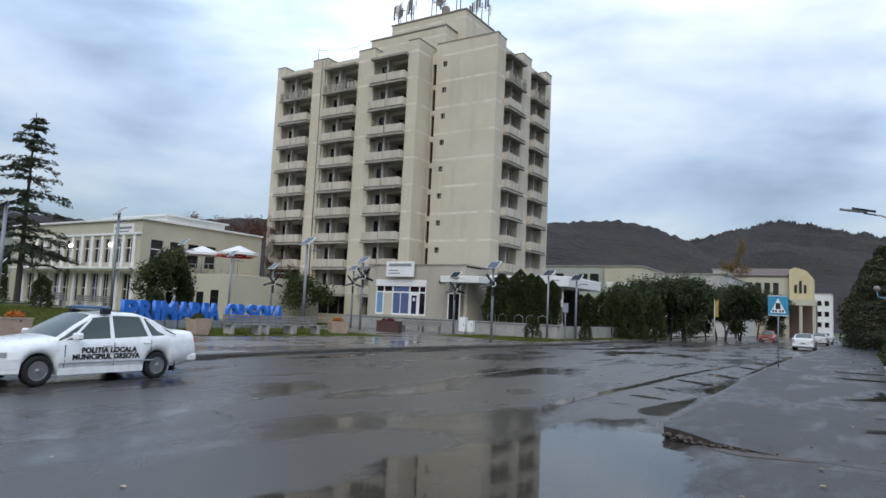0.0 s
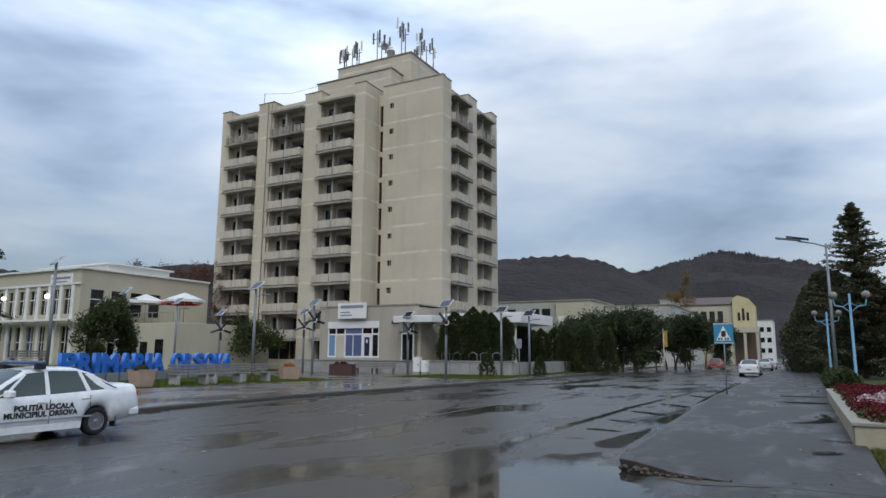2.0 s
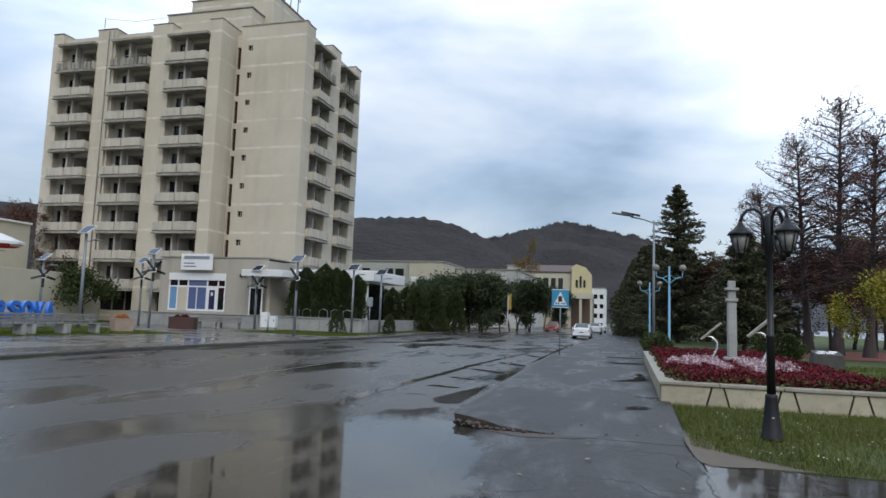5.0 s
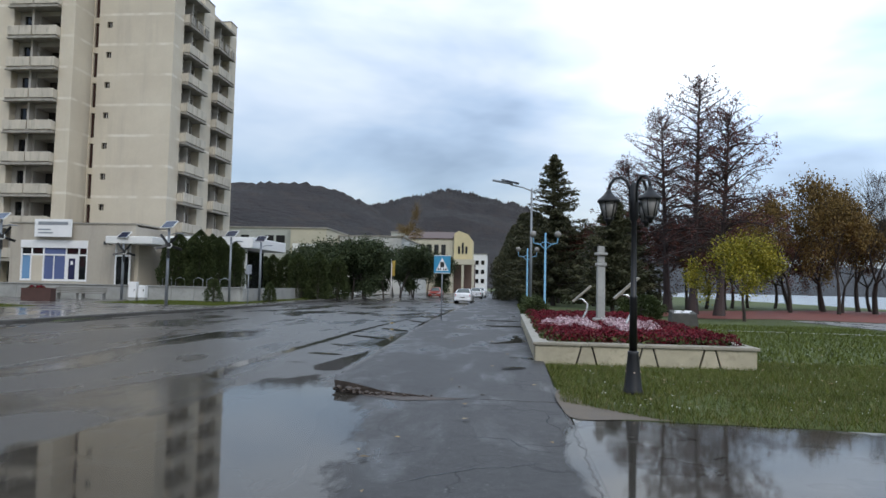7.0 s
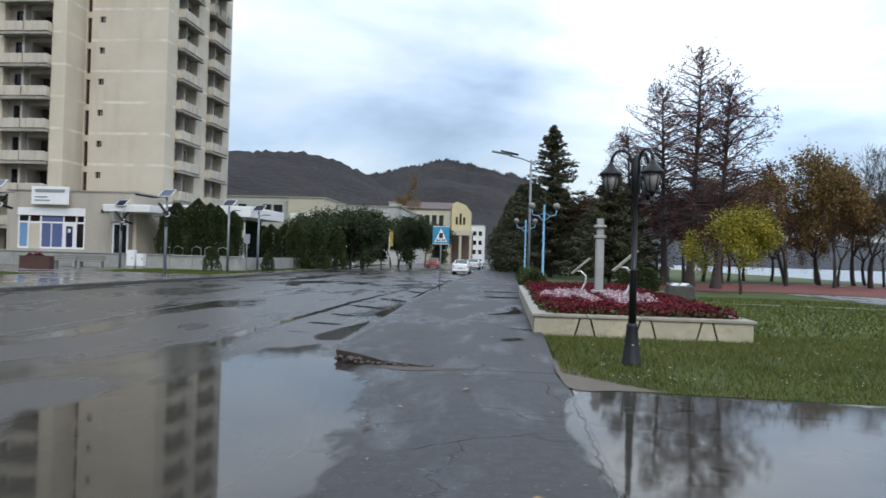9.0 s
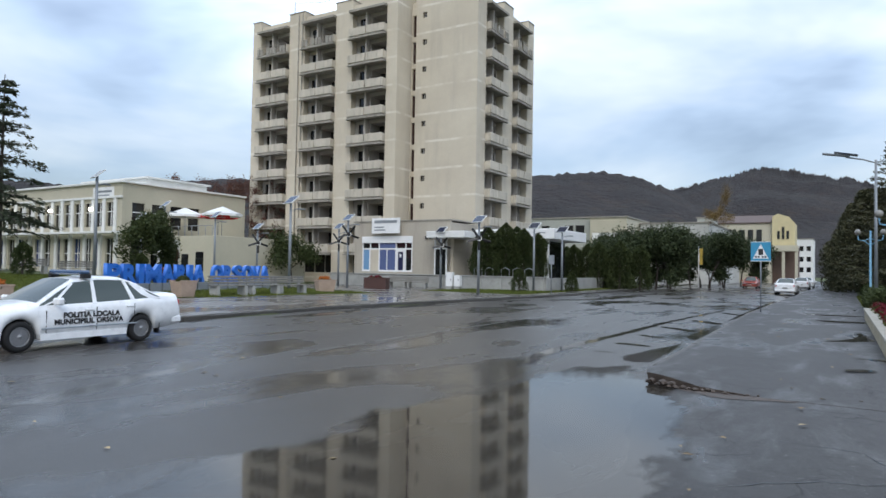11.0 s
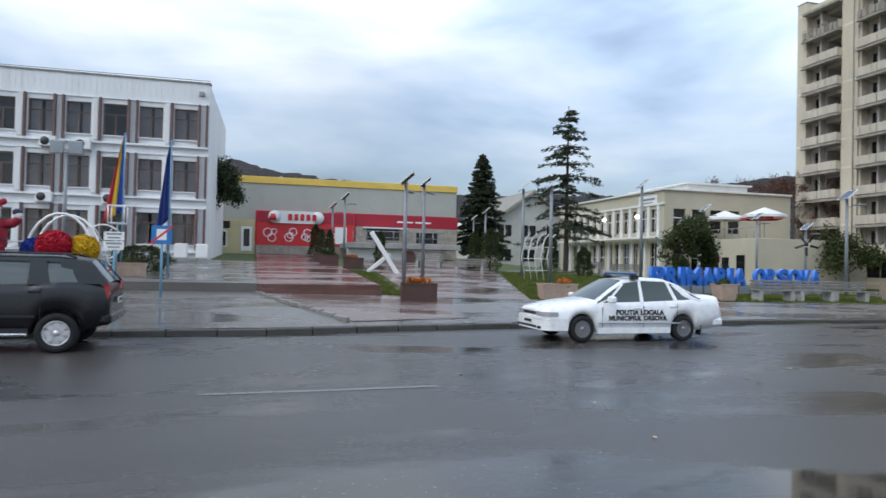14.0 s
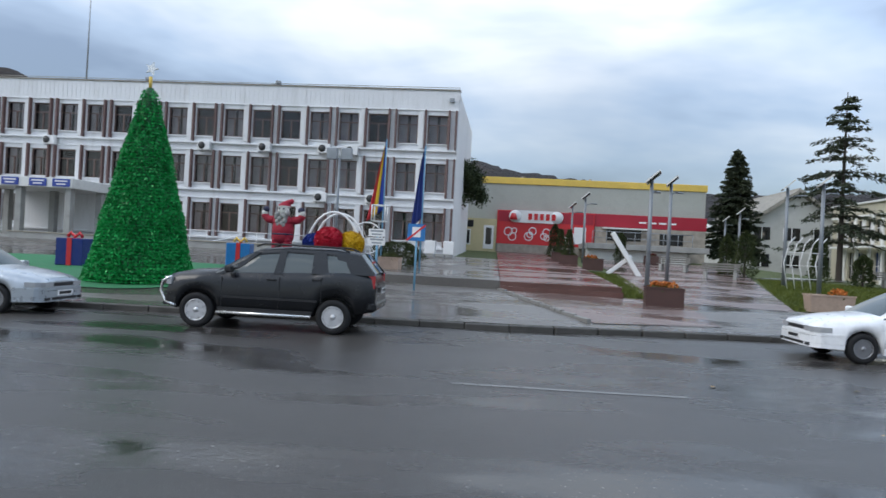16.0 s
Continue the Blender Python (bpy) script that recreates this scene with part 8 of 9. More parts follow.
def solar_lamp(x, y, ztop, turn, rotor=False, flat=42.0, s=0.92):
    zb = plaza_z(x, y) - 0.05 if y < 46 or x > -19 else 0.0
    h = ztop - zb
    t = thing("solar_lamp", "grey solar street lamp" + (" with a small wind rotor" if rotor else " with a tilted panel"), "street lamp", pose(x, y, zb, 0, 0, turn), "solar lamps of the square")
    part("pole", rod([(0, 0, 0), (0, 0, h - 0.2)], [0.095, 0.07], 8), GREY_POST, t)
    p = part("solar_panel", boxes((-0.46 * s, 0.46 * s, -0.34 * s, 0.34 * s, -0.02, 0.02), bevel=0.006), PANEL, t, "dark blue solar panel", at=pose(0, -0.05, h - 0.1, flat, 0, -15.0 - turn))
    part("panel_frame", boxes((-0.49 * s, -0.461 * s, -0.37 * s, 0.37 * s, -0.03, 0.03), (0.461 * s, 0.49 * s, -0.37 * s, 0.37 * s, -0.03, 0.03), (-0.46 * s, 0.46 * s, -0.37 * s, -0.341 * s, -0.03, 0.03), (-0.46 * s, 0.46 * s, 0.341 * s, 0.37 * s, -0.03, 0.03)), OFFWHITE, p)
    part("arm", rod([(0, 0, h - 0.75), (0.3, 0, h - 0.62), (0.55, 0, h - 0.6)], 0.025, 6), GREY_POST, t)
    part("lamp_head", boxes((0.35, 0.85, -0.09, 0.09, h - 0.63, h - 0.56), bevel=0.02), GREY_POST, t)
    if rotor:
        ring = [(0.16 * math.cos(a), -0.31, h - 1.35 + 0.16 * math.sin(a)) for a in np.linspace(-2.2, 0.9, 9)]
        part("rotor_guard", rod(ring, 0.03, 6), OFFWHITE, t)
        hub = part("rotor", rod([(0, -0.3, h - 1.35), (0, 0.0, h - 1.35)], 0.09, 8), BLACK_IRON, t)
        for k in range(5):
            a = 2 * math.pi * k / 5 + 0.3
            part("blade", boxes((0.06, 0.78, -0.015, 0.015, -0.09, 0.07), bevel=0.01), BLACK_IRON, hub, at=pose(0, -0.26, h - 1.35) @ Matrix.Rotation(a, 4, "Y") @ Matrix.Rotation(0.4, 4, "X"))


for x, y, zt, turn, rot in ((-25.86, 5.2, 5.05, 150, False), (-32.2, 7.4, 5.7, 130, False), (-45.6, 4.9, 6.1, 110, False), (-51.5, 4.6, 5.9, 110, False), (-34.0, 13.4, 5.95, 75, False),
                            (-29.1, 12.9, 5.6, 120, False), (-49.4, 16.3, 5.85, 120, False), (-60.0, 18.6, 6.0, 120, False), (-35.0, 21.3, 6.65, 100, False), (-41.2, 28.3, 5.05, 80, False), (-40.5, 29.6, 5.95, 80, False),
                            (-39.8, 33.4, 5.5, 70, False), (-27.2, 28.2, 5.6, 60, False), (-30.7, 37.7, 5.4, 50, True), (-34.9, 41.7, 5.1, 40, True), (-20.1, 38.0, 5.05, 30, True), (-27.8, 46.0, 4.95, 40, True),
                            (-19.5, 45.6, 5.1, 45, False), (-18.6, 49.0, 5.0, 20, False), (-37.8, 35.7, 4.75, 60, True)):
    solar_lamp(x, y, zt, turn, rot)


def bench(x, y, turn, label, w=1.9):
    zb = plaza_z(x, y)
    t = thing("bench", label, "bench", pose(x, y, zb, 0, 0, turn), "benches of the square")
    for s in (-1, 1):
        part("leg", boxes((s * w * 0.38 - 0.09, s * w * 0.38 + 0.09, -0.26, 0.30, -0.03, 0.40), (s * w * 0.38 - 0.07, s * w * 0.38 + 0.07, 0.22, 0.32, 0.40, 0.80), bevel=0.02), CONCRETE, t)
    for k in range(4):
        part("seat_slat", boxes((-w / 2, w / 2, -0.26 + k * 0.125, -0.16 + k * 0.125, 0.402, 0.44), bevel=0.008), BENCH_WOOD, t)
    for k in range(3):
        part("back_slat", boxes((-w / 2, w / 2, 0.185, 0.218, 0.50 + k * 0.125, 0.59 + k * 0.125), bevel=0.008), BENCH_WOOD, t)


for x, y, a in ((-23.0, 20.2, 85), (-23.2, 22.4, 85), (-23.4, 24.4, 83), (-29.4, 45.0, 10), (-31.6, 45.4, 5), (-36.0, 11.0, 70), (-38.6, 19.8, 80), (-38.2, 22.2, 80), (-41.0, 9.8, 60)):
    bench(x, y, a, "grey slatted bench on concrete legs")


def flower_box(x, y, turn, w, d, h, mat, flowers, label, taper=0.0, zoff=0.0):
    t = thing("flower_box", label, "planter", pose(x, y, plaza_z(x, y) - 0.01 + zoff, 0, 0, turn), "planters of the square")
    bm = bmesh.new()
    lo = [bm.verts.new((sx * (w / 2 - taper), sy * (d / 2 - taper), 0)) for sx, sy in ((-1, -1), (1, -1), (1, 1), (-1, 1))]
    hi = [bm.verts.new((sx * w / 2, sy * d / 2, h)) for sx, sy in ((-1, -1), (1, -1), (1, 1), (-1, 1))]
    inn = [bm.verts.new((sx * (w / 2 - 0.06), sy * (d / 2 - 0.06), h)) for sx, sy in ((-1, -1), (1, -1), (1, 1), (-1, 1))]
    dn = [bm.verts.new((sx * (w / 2 - 0.06), sy * (d / 2 - 0.06), h - 0.1)) for sx, sy in ((-1, -1), (1, -1), (1, 1), (-1, 1))]
    for a, b in ((lo, hi), (hi, inn), (inn, dn)):
        for k in range(4):
            bm.faces.new((a[k], a[(k + 1) % 4], b[(k + 1) % 4], b[k]))
    bm.faces.new(list(reversed(lo)))
    bm.faces.new(dn)
    part("box", bm, mat, t)
    for ya, yb in ((-d / 2 - 0.02, -d / 2 + 0.05), (d / 2 - 0.05, d / 2 + 0.02)):
        part("rim", boxes((-w / 2 - 0.02, w / 2 + 0.02, ya, yb, h + 0.002, h + 0.05)), mat, t)
    rng = np.random.default_rng(int(abs(x * 100)))
    spots = [(rng.uniform(-w / 2 + 0.25, w / 2 - 0.25) if w > 0.6 else 0, rng.uniform(-0.1, 0.1), h - 0.08) for k in range(5)]
    v, f = mound_flowers(rng, spots, 0.2, 0.3, None, 0.07, 110)
    tagged(part("blossom", mesh_from("blossom", v, f, flowers), None, t, "mixed autumn flowers"), kind="stuff")
    v, f = mound_flowers(rng, spots, 0.24, 0.2, None, 0.09, 70)
    tagged(part("foliage", mesh_from("foliage", v, f, FL_GREEN), None, t), kind="stuff")


flower_box(-20.85, 4.7, 85, 1.12, 0.62, 0.55, BOX_BROWN, FL_ORANGE, "brown wooden planter box with orange flowers")
flower_box(-22.3, 10.2, 88, 1.35, 0.6, 0.52, BOX_BEIGE, FL_ORANGE, "beige planter box with orange flowers", 0.05)
flower_box(-22.7, 17.6, 88, 0.75, 0.75, 0.62, BOX_BEIGE, FL_GREEN, "square beige planter pot with green plant", 0.08)
flower_box(-24.5, 28.2, 60, 1.0, 0.8, 0.62, BOX_BEIGE, FL_ORANGE, "beige tapered planter with yellow flowers", 0.08)
flower_box(-29.0, 39.0, 15, 1.7, 0.8, 0.75, BOX_BROWN, FL_RED, "large dark brown planter with red flowers")
for x, y, fl in ((-36.8, 4.5, FL_ORANGE), (-39.5, 3.4, FL_GREEN), (-43.0, 3.2, FL_GREEN), (-48.0, 10.0, FL_RED), (-33.8, 24.4, FL_ORANGE)):
    flower_box(x, y, 85, 1.1, 0.6, 0.6, BOX_BROWN, fl, "brown planter box beside the red walk", zoff=0.02)
tr, cr_ = shrub(1.6, 0.30, 201, THUJA, "cone", 1300, 0.08)
plant("arborvitae", "small conical arborvitae in a planter box", pose(-39.5, 3.4, plaza_z(-39.5, 3.4) + 0.5), tr, cr_, "shrub", "potted arborvitae")
plant("arborvitae", "small conical arborvitae in a planter box", pose(-43.0, 3.2, plaza_z(-43.0, 3.2) + 0.5, 0, 0, 90), tr, cr_, "shrub", "potted arborvitae")


def town_letters():
    t = thing("letter_sign", "row of large blue letters spelling the town hall name", "sign")
    a, b = Vector((-24.75, 15.5)), Vector((-27.6, 27.0))
    body = "PRIMARIA ORSOVA"
    turn = math.degrees(math.atan2(b.y - a.y, b.x - a.x))
    n = len(body)
    room = [{"I": 0.42, " ": 0.55, "M": 1.12}.get(ch, 0.92) for ch in body]
    gone = 0.0
    for ch, w in zip(body, room):
        middle = (gone + w / 2) / sum(room)
        gone += w
        if ch == " ":
            continue
        p = a.lerp(b, middle)
        me = text_mesh(ch, 1.12, 0.09, LETTER_BLUE, 1.0, 0.045)
        xs_ = [v.co.x for v in me.vertices]
        wide = max(xs_) - min(xs_)
        fit_w = (w * (b - a).length / sum(room) - 0.10) / wide
        m = pose(p.x, p.y, 0.86, 90, 0, turn) @ Matrix.Diagonal((fit_w, 1, 1, 1)) @ Matrix.Translation((-(max(xs_) + min(xs_)) / 2, 0, 0))
        part("letter", me, None, t, "glossy blue block letter " + ch, at=m)
    for k in range(n):
        p = a.lerp(b, (k + 0.5) / n)
        part("foot", boxes((-0.34, 0.34, -0.12, 0.12, plaza_z(p.x, p.y) - 0.86 - 0.05, -0.005)), STEEL, t, at=pose(p.x, p.y, 0.86, 0, 0, turn))


town_letters()

t = thing("crossed_beams", "white crossed beam sculpture on the lawn", "sculpture", pose(-34.4, 5.9, plaza_z(-34.4, 5.9), 0, 0, 85))
part("long_beam", boxes((-1.35, 1.35, -0.12, 0.12, -0.12, 0.12), bevel=0.02), WHITE, t, at=pose(-0.05, 0, 1.02, 0, 57, 0))
part("short_beam", boxes((-0.75, 0.75, -0.10, 0.10, -0.1, 0.1), bevel=0.02), WHITE, t, at=pose(-0.35, 0.22, 0.52, 0, -40, 0))

# thin white garland frames on the lawn
t = thing("garland_frame", "thin white festive wire frame on the lawn", "decoration", pose(-31.8, 13.4, plaza_z(-31.8, 13.4)))
for k in range(5):
    y = -0.7 + k * 0.35
    part("hoop", rod([(0, y, 0), (0, y - 0.2, 1.2), (0, y, 2.1), (0, y + 0.25, 2.4)], 0.025, 5), WHITE, t)
for z in (0.5, 1.1, 1.7):
    part("tie", rod([(0, -0.8, z), (0, 0.9, z)], 0.015, 5), WHITE, t)


# ---- before the town hall ----
def festive_tree():
    TINSEL = leaf_material("green_tinsel", (0.004, 0.15, 0.03), (0.015, 0.40, 0.085), 0.35)
    x, y = -18.75, -11.05
    zb = plaza_z(x, y)
    t = thing("festive_tree", "giant green tinsel cone tree on a green carpet", "christmas tree", pose(x, y, zb))
    H, Rb = 5.75, 1.56
    rng = np.random.default_rng(8)
    n = 60000
    f = 1 - np.sqrt(rng.random(n))
    f = np.clip(f, 0, 1)
    lvl = np.round(f * 58) / 58 + rng.normal(0, 0.003, n)
    a = rng.uniform(0, 2 * math.pi, n)
    tier = 1.0 - 0.05 * np.abs(np.sin(lvl * math.pi * 3))
    r = (0.13 + (Rb - 0.13) * (1 - lvl) ** 0.92) * tier + rng.normal(0, 0.02, n) + 0.03 * np.sin(a * 9)
    c = np.stack([r * np.cos(a), r * np.sin(a), np.clip(lvl, 0, 1) * H], 1)
    d = np.stack([np.cos(a) * 0.7, np.sin(a) * 0.7, np.full(n, -0.6)], 1)
    v, fa = cards(rng, c, 0.085, 0.01, 1, aspect=0.5, direction=d)
    tagged(part("tinsel", mesh_from("tinsel", v, fa, TINSEL), None, t, "shaggy green tinsel"), kind="stuff")
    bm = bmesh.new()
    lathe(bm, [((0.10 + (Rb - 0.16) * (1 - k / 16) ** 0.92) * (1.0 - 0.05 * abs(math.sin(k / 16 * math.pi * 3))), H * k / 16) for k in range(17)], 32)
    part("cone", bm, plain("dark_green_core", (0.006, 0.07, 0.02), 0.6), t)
    part("finial_post", rod([(0, 0, H), (0, 0, H + 0.35)], 0.05, 6), YELLOW, t)
    star = bmesh.new()
    pts = [(0, (0.22 if k % 2 == 0 else 0.09) * math.cos(k * math.pi / 5), H + 0.6 + (0.22 if k % 2 == 0 else 0.09) * math.sin(k * math.pi / 5)) for k in range(10)]
    star.faces.new([star.verts.new(p) for p in pts])
    thicken(star, 0.05)
    part("star", star, CHROME, t, "pale star at the tip")


festive_tree()


def figure():
    """Festive doll: one plain mesh of padded shapes."""
    cols = [plain("doll_red", (0.30, 0.012, 0.03), 0.8), plain("doll_pale", (0.55, 0.53, 0.5), 0.8), plain("doll_dark", (0.02, 0.02, 0.05), 0.7), plain("doll_beard", (0.30, 0.29, 0.28), 0.9)]
    bm = bmesh.new()

    def blob(x, y, z, rx, ry, rz, mat):
        r = bmesh.ops.create_icosphere(bm, subdivisions=2, radius=1.0, matrix=Matrix.Translation((x, y, z)) @ Matrix.Diagonal((rx, ry, rz, 1)))
        for fc in {fc for v in r["verts"] for fc in v.link_faces}:
            fc.material_index, fc.smooth = mat, True

    blob(0, 0, 0.98, 0.36, 0.46, 0.50, 0)
    blob(0, 0, 0.72, 0.37, 0.47, 0.34, 0)
    blob(0, 0, 1.30, 0.30, 0.47, 0.26, 0)
    blob(0.02, 0, 0.80, 0.372, 0.478, 0.07, 2)
    for s in (-1, 1):
        for k in range(4):
            blob(0.03 * k, s * 0.23, 0.16 + 0.14 * k, 0.20, 0.21 - 0.01 * k, 0.16, 0)
        for k in range(6):
            f = k / 5
            blob(0.02, s * (0.44 + 0.34 * f), 1.36 + 0.02 * f + 0.30 * max(0.0, f - 0.55), 0.155, 0.13, 0.16, 0)
        blob(0.03, s * 0.79, 1.62, 0.14, 0.14, 0.16, 1)
        blob(0.03, s * 0.74, 1.76, 0.13, 0.14, 0.13, 2)
        blob(0.12, s * 0.24, 0.06, 0.28, 0.16, 0.12, 2)
        blob(0.24, s * 0.09, 1.80, 0.035, 0.035, 0.045, 2)
    blob(0.05, 0, 1.74, 0.23, 0.24, 0.25, 1)
    for k in range(14):
        a = k * 2.4
        blob(0.22 + 0.02 * math.sin(a), 0.24 * math.cos(a) * (1 - 0.04 * k), 1.62 - 0.036 * k, 0.13, 0.10, 0.12, 3)
    for k in range(6):
        f = k / 5
        blob(-0.02 - 0.02 * k, 0.05 * k * f, 1.93 + 0.19 * f, 0.25 * (1 - 0.6 * f), 0.26 * (1 - 0.6 * f), 0.11, 0)
    blob(0.02, 0, 1.89, 0.26, 0.27, 0.06, 1)
    ob = tagged(new("festive_figure", put("festive_figure", bm, cols)), "large padded red festive doll with grey beard", "doll")
    ob.matrix_basis = pose(-25.4, -9.05, plaza_z(-25.4, -9.05) + 0.58, 0, 0, -5)
    return ob


figure()
t = thing("blue_dais", "low dark blue platform under the festive doll", "platform", pose(-25.5, -8.4, plaza_z(-25.5, -8.4) - 0.05))
part("deck", boxes((-0.9, 0.9, -1.6, 2.8, 0.0, 0.62), bevel=0.03), NAVY, t)
part("trim", boxes((0.905, 0.93, -1.6, 2.8, 0.45, 0.60)), RED2, t)
BALLS = (("blue_ball", (0.02, 0.05, 0.32), 548, -7.78, 0.42), ("red_ball", (0.50, 0.008, 0.03), 577, -7.05, 0.56), ("yellow_ball", (0.70, 0.42, 0.01), 613, -6.25, 0.50))
rng = np.random.default_rng(6)
for name, col, _, y, r in BALLS:
    t = thing(name, "large " + name.split("_")[0] + " tinsel ball on the festive platform", "decoration", pose(-25.0 - (0.35 if "red" not in name else 0.0), y, 1.25), "tinsel balls")
    d = rng.normal(0, 1, (2600, 3))
    d /= np.linalg.norm(d, axis=1)[:, None]
    v, f = cards(rng, d * r * 0.98 + np.array([0, 0, r + 0.05]), 0.09, 0.01, 1, aspect=0.6)
    m = leaf_material(name + "_tinsel", tuple(c * 0.6 for c in col), col, 0.5)
    tagged(part("tinsel", mesh_from("tinsel", v, f, m), None, t), kind="stuff")
    bm = bmesh.new()
    bmesh.ops.create_icosphere(bm, subdivisions=3, radius=r * 0.97, matrix=Matrix.Translation((0, 0, r + 0.05)))
    part("core", bm, m, t, "", True)
t = thing("carriage_frame", "white tubular festive carriage frame with hoops", "decoration", pose(-25.9, -7.0, plaza_z(-25.9, -7.0)))
for x in (-0.5, 0.5):
    pts = [(x, -1.1 + 1.1 * (1 - math.cos(a)), 0.6 + 1.75 * math.sin(a)) for a in np.linspace(0.1, math.pi - 0.05, 12)]
    part("hoop", rod(pts, 0.05, 6), WHITE, t)
for yc in (1.3,):
    pts = [(0.3, yc + 0.62 * math.cos(a), 1.4 + 0.62 * math.sin(a)) for a in np.linspace(0, 2 * math.pi, 19)]
    part("wheel_hoop", rod(pts, 0.03, 6), WHITE, t)
    for k in range(6):
        a = k * math.pi / 3
        part("wheel_spoke", rod([(0.3, yc, 1.4), (0.3, yc + 0.62 * math.cos(a), 1.4 + 0.62 * math.sin(a))], 0.015, 5), WHITE, t)
part("prop", rod([(0.3, 1.0, 0.0), (0.3, 1.3, 1.4), (0.3, 1.7, 0.0)], 0.03, 6), WHITE, t)
for x, y, c in ((-22.1, -15.5, NAVY), (-25.0, -10.6, SIGN_BLUE)):
    t = thing("gift_box", "blue festive gift box with red ribbon", "gift box", pose(x, y, plaza_z(x, y), 0, 0, 12), "gift boxes")
    part("box", boxes((-0.45, 0.45, -0.45, 0.45, 0.0, 0.95), bevel=0.02), c, t)
    part("ribbon", boxes((0.452, 0.465, -0.08, 0.08, 0.0, 0.95), (-0.46, 0.46, -0.08, 0.08, 0.952, 0.97)), RED2, t)
    part("bow", rod([(0, -0.25, 1.0), (0, -0.15, 1.15), (0, 0, 1.0), (0, 0.15, 1.15), (0, 0.25, 1.0)], 0.06, 6), RED2 if c is NAVY else YELLOW, t)


def flag(x, y, ztop, mats, label, hang):
    zb = plaza_z(x, y) - 0.05
    t = thing("flag_pole", label, "flag", pose(x, y, zb), "flags before the town hall")
    h = ztop - zb
    part("pole", rod([(0, 0, 0), (0, 0, h)], [0.045, 0.03], 8), BLUE_STEEL, t)
    bm = bmesh.new()
    nz, nu = 16, 9
    rows = []
    for i in range(nz + 1):
        f = i / nz
        row = []
        for k in range(nu + 1):
            u = k / nu
            out = u * (0.12 + hang * f)
            row.append(bm.verts.new((0.05 * math.sin(u * 14 + f * 2), -out - 0.02, h - 0.05 - f * 3.1 - u * 0.55)))
        rows.append(row)
    for i in range(nz):
        for k in range(nu):
            fc = bm.faces.new((rows[i][k], rows[i + 1][k], rows[i + 1][k + 1], rows[i][k + 1]))
            fc.material_index = min(len(mats) - 1, k * len(mats) // nu)
            fc.smooth = True
    thicken(bm, 0.006)
    part("cloth", bm, mats, t, "limp wet flag cloth")
    return t


flag(-28.9, -5.75, 6.55, FLAG_MATS, "blue yellow red tricolour hanging on a blue pole", 0.6)
flag(-28.3, -3.92, 6.25, [NAVY], "dark blue flag hanging on a blue pole", 0.35)


def sign(x, y, plates, label):
    zb = plaza_z(x, y) - 0.03
    t = thing("road_sign", label, "road sign", pose(x, y, zb, 0, 0, -8), "signs at the far kerb")
    part("post", rod([(0, 0, 0), (0, 0, plates[-1][1] - zb)], 0.035, 8), BLUE_STEEL, t)
    for z0, z1, w, mat, deco in plates:
        p = part("plate", boxes((0.04, 0.055, -w / 2, w / 2, z0 - zb, z1 - zb), bevel=0.004), mat, t)
        if deco == "lines":
            part("writing", boxes((0.056, 0.06, -w * 0.38, w * 0.38, z0 - zb + 0.15, z0 - zb + 0.21), (0.056, 0.06, -w * 0.3, w * 0.3, z0 - zb + 0.05, z0 - zb + 0.10)), STEEL, p)
        else:
            part("mark", boxes((0.056, 0.058, -0.14, 0.14, z0 - zb + 0.12, z1 - zb - 0.1)), WHITE, p)
            part("slash", boxes((-0.002, 0.002, -0.40, 0.40, -0.03, 0.03)), RED2, p, at=pose(0.061, 0, (z0 + z1) / 2 - zb, 40, 0, 0))


sign(-20.68, -3.03, [(1.98, 2.52, 0.58, SIGN_BLUE, "slash")], "blue square parking sign with red slash")
sign(-20.47, -4.25, [(1.78, 2.02, 0.55, WHITE, "lines"), (2.05, 2.29, 0.55, WHITE, "lines")], "two small white plates on a blue post")
t = thing("wire_cube", "small white wire cube frame beside the flags", "frame", pose(-24.4, -5.0, plaza_z(-24.4, -5.0)))
part("post", rod([(0, 0, 0), (0, 0, 2.1)], 0.03, 6), STEEL, t)
for z in (2.1, 2.7):
    part("ring", rod([(-0.25, -0.25, z), (0.25, -0.25, z), (0.25, 0.25, z), (-0.25, 0.25, z), (-0.25, -0.25, z)], 0.025, 5), WHITE, t)
for sx, sy in ((-1, -1), (1, -1), (1, 1), (-1, 1)):
    part("edge", rod([(sx * 0.25, sy * 0.25, 2.1), (sx * 0.25, sy * 0.25, 2.7)], 0.025, 5), WHITE, t)
t = thing("floodlight_post", "tall grey post with two floodlights", "street lamp", pose(-30.2, -8.2, plaza_z(-30.2, -8.2) - 0.05))
part("pole", rod([(0, 0, 0), (0, 0, 5.0)], [0.08, 0.06], 8), GREY_POST, t)
for s in (-1, 1):
    part("floodlight", boxes((-0.06, 0.12, s * 0.35 - 0.26, s * 0.35 + 0.26, 4.9, 5.45), bevel=0.03), STEEL, t)
part("crossbar", rod([(0, -0.65, 4.95), (0, 0.65, 4.95)], 0.03, 6), GREY_POST, t)
for x, y in ((-39.4, -4.8), (-39.5, -3.7)):
    t = thing("litter_bin", "pale grey metal litter bin by the corner", "bin", pose(x, y, plaza_z(x, y)), "bins by the town hall")
    part("body", boxes((-0.25, 0.25, -0.32, 0.32, 0.25, 1.05), bevel=0.03), WHITE, t)
    part("stand", boxes((-0.2, 0.2, -0.28, -0.22, 0.0, 0.25), (-0.2, 0.2, 0.22, 0.28, 0.0, 0.25)), STEEL, t)
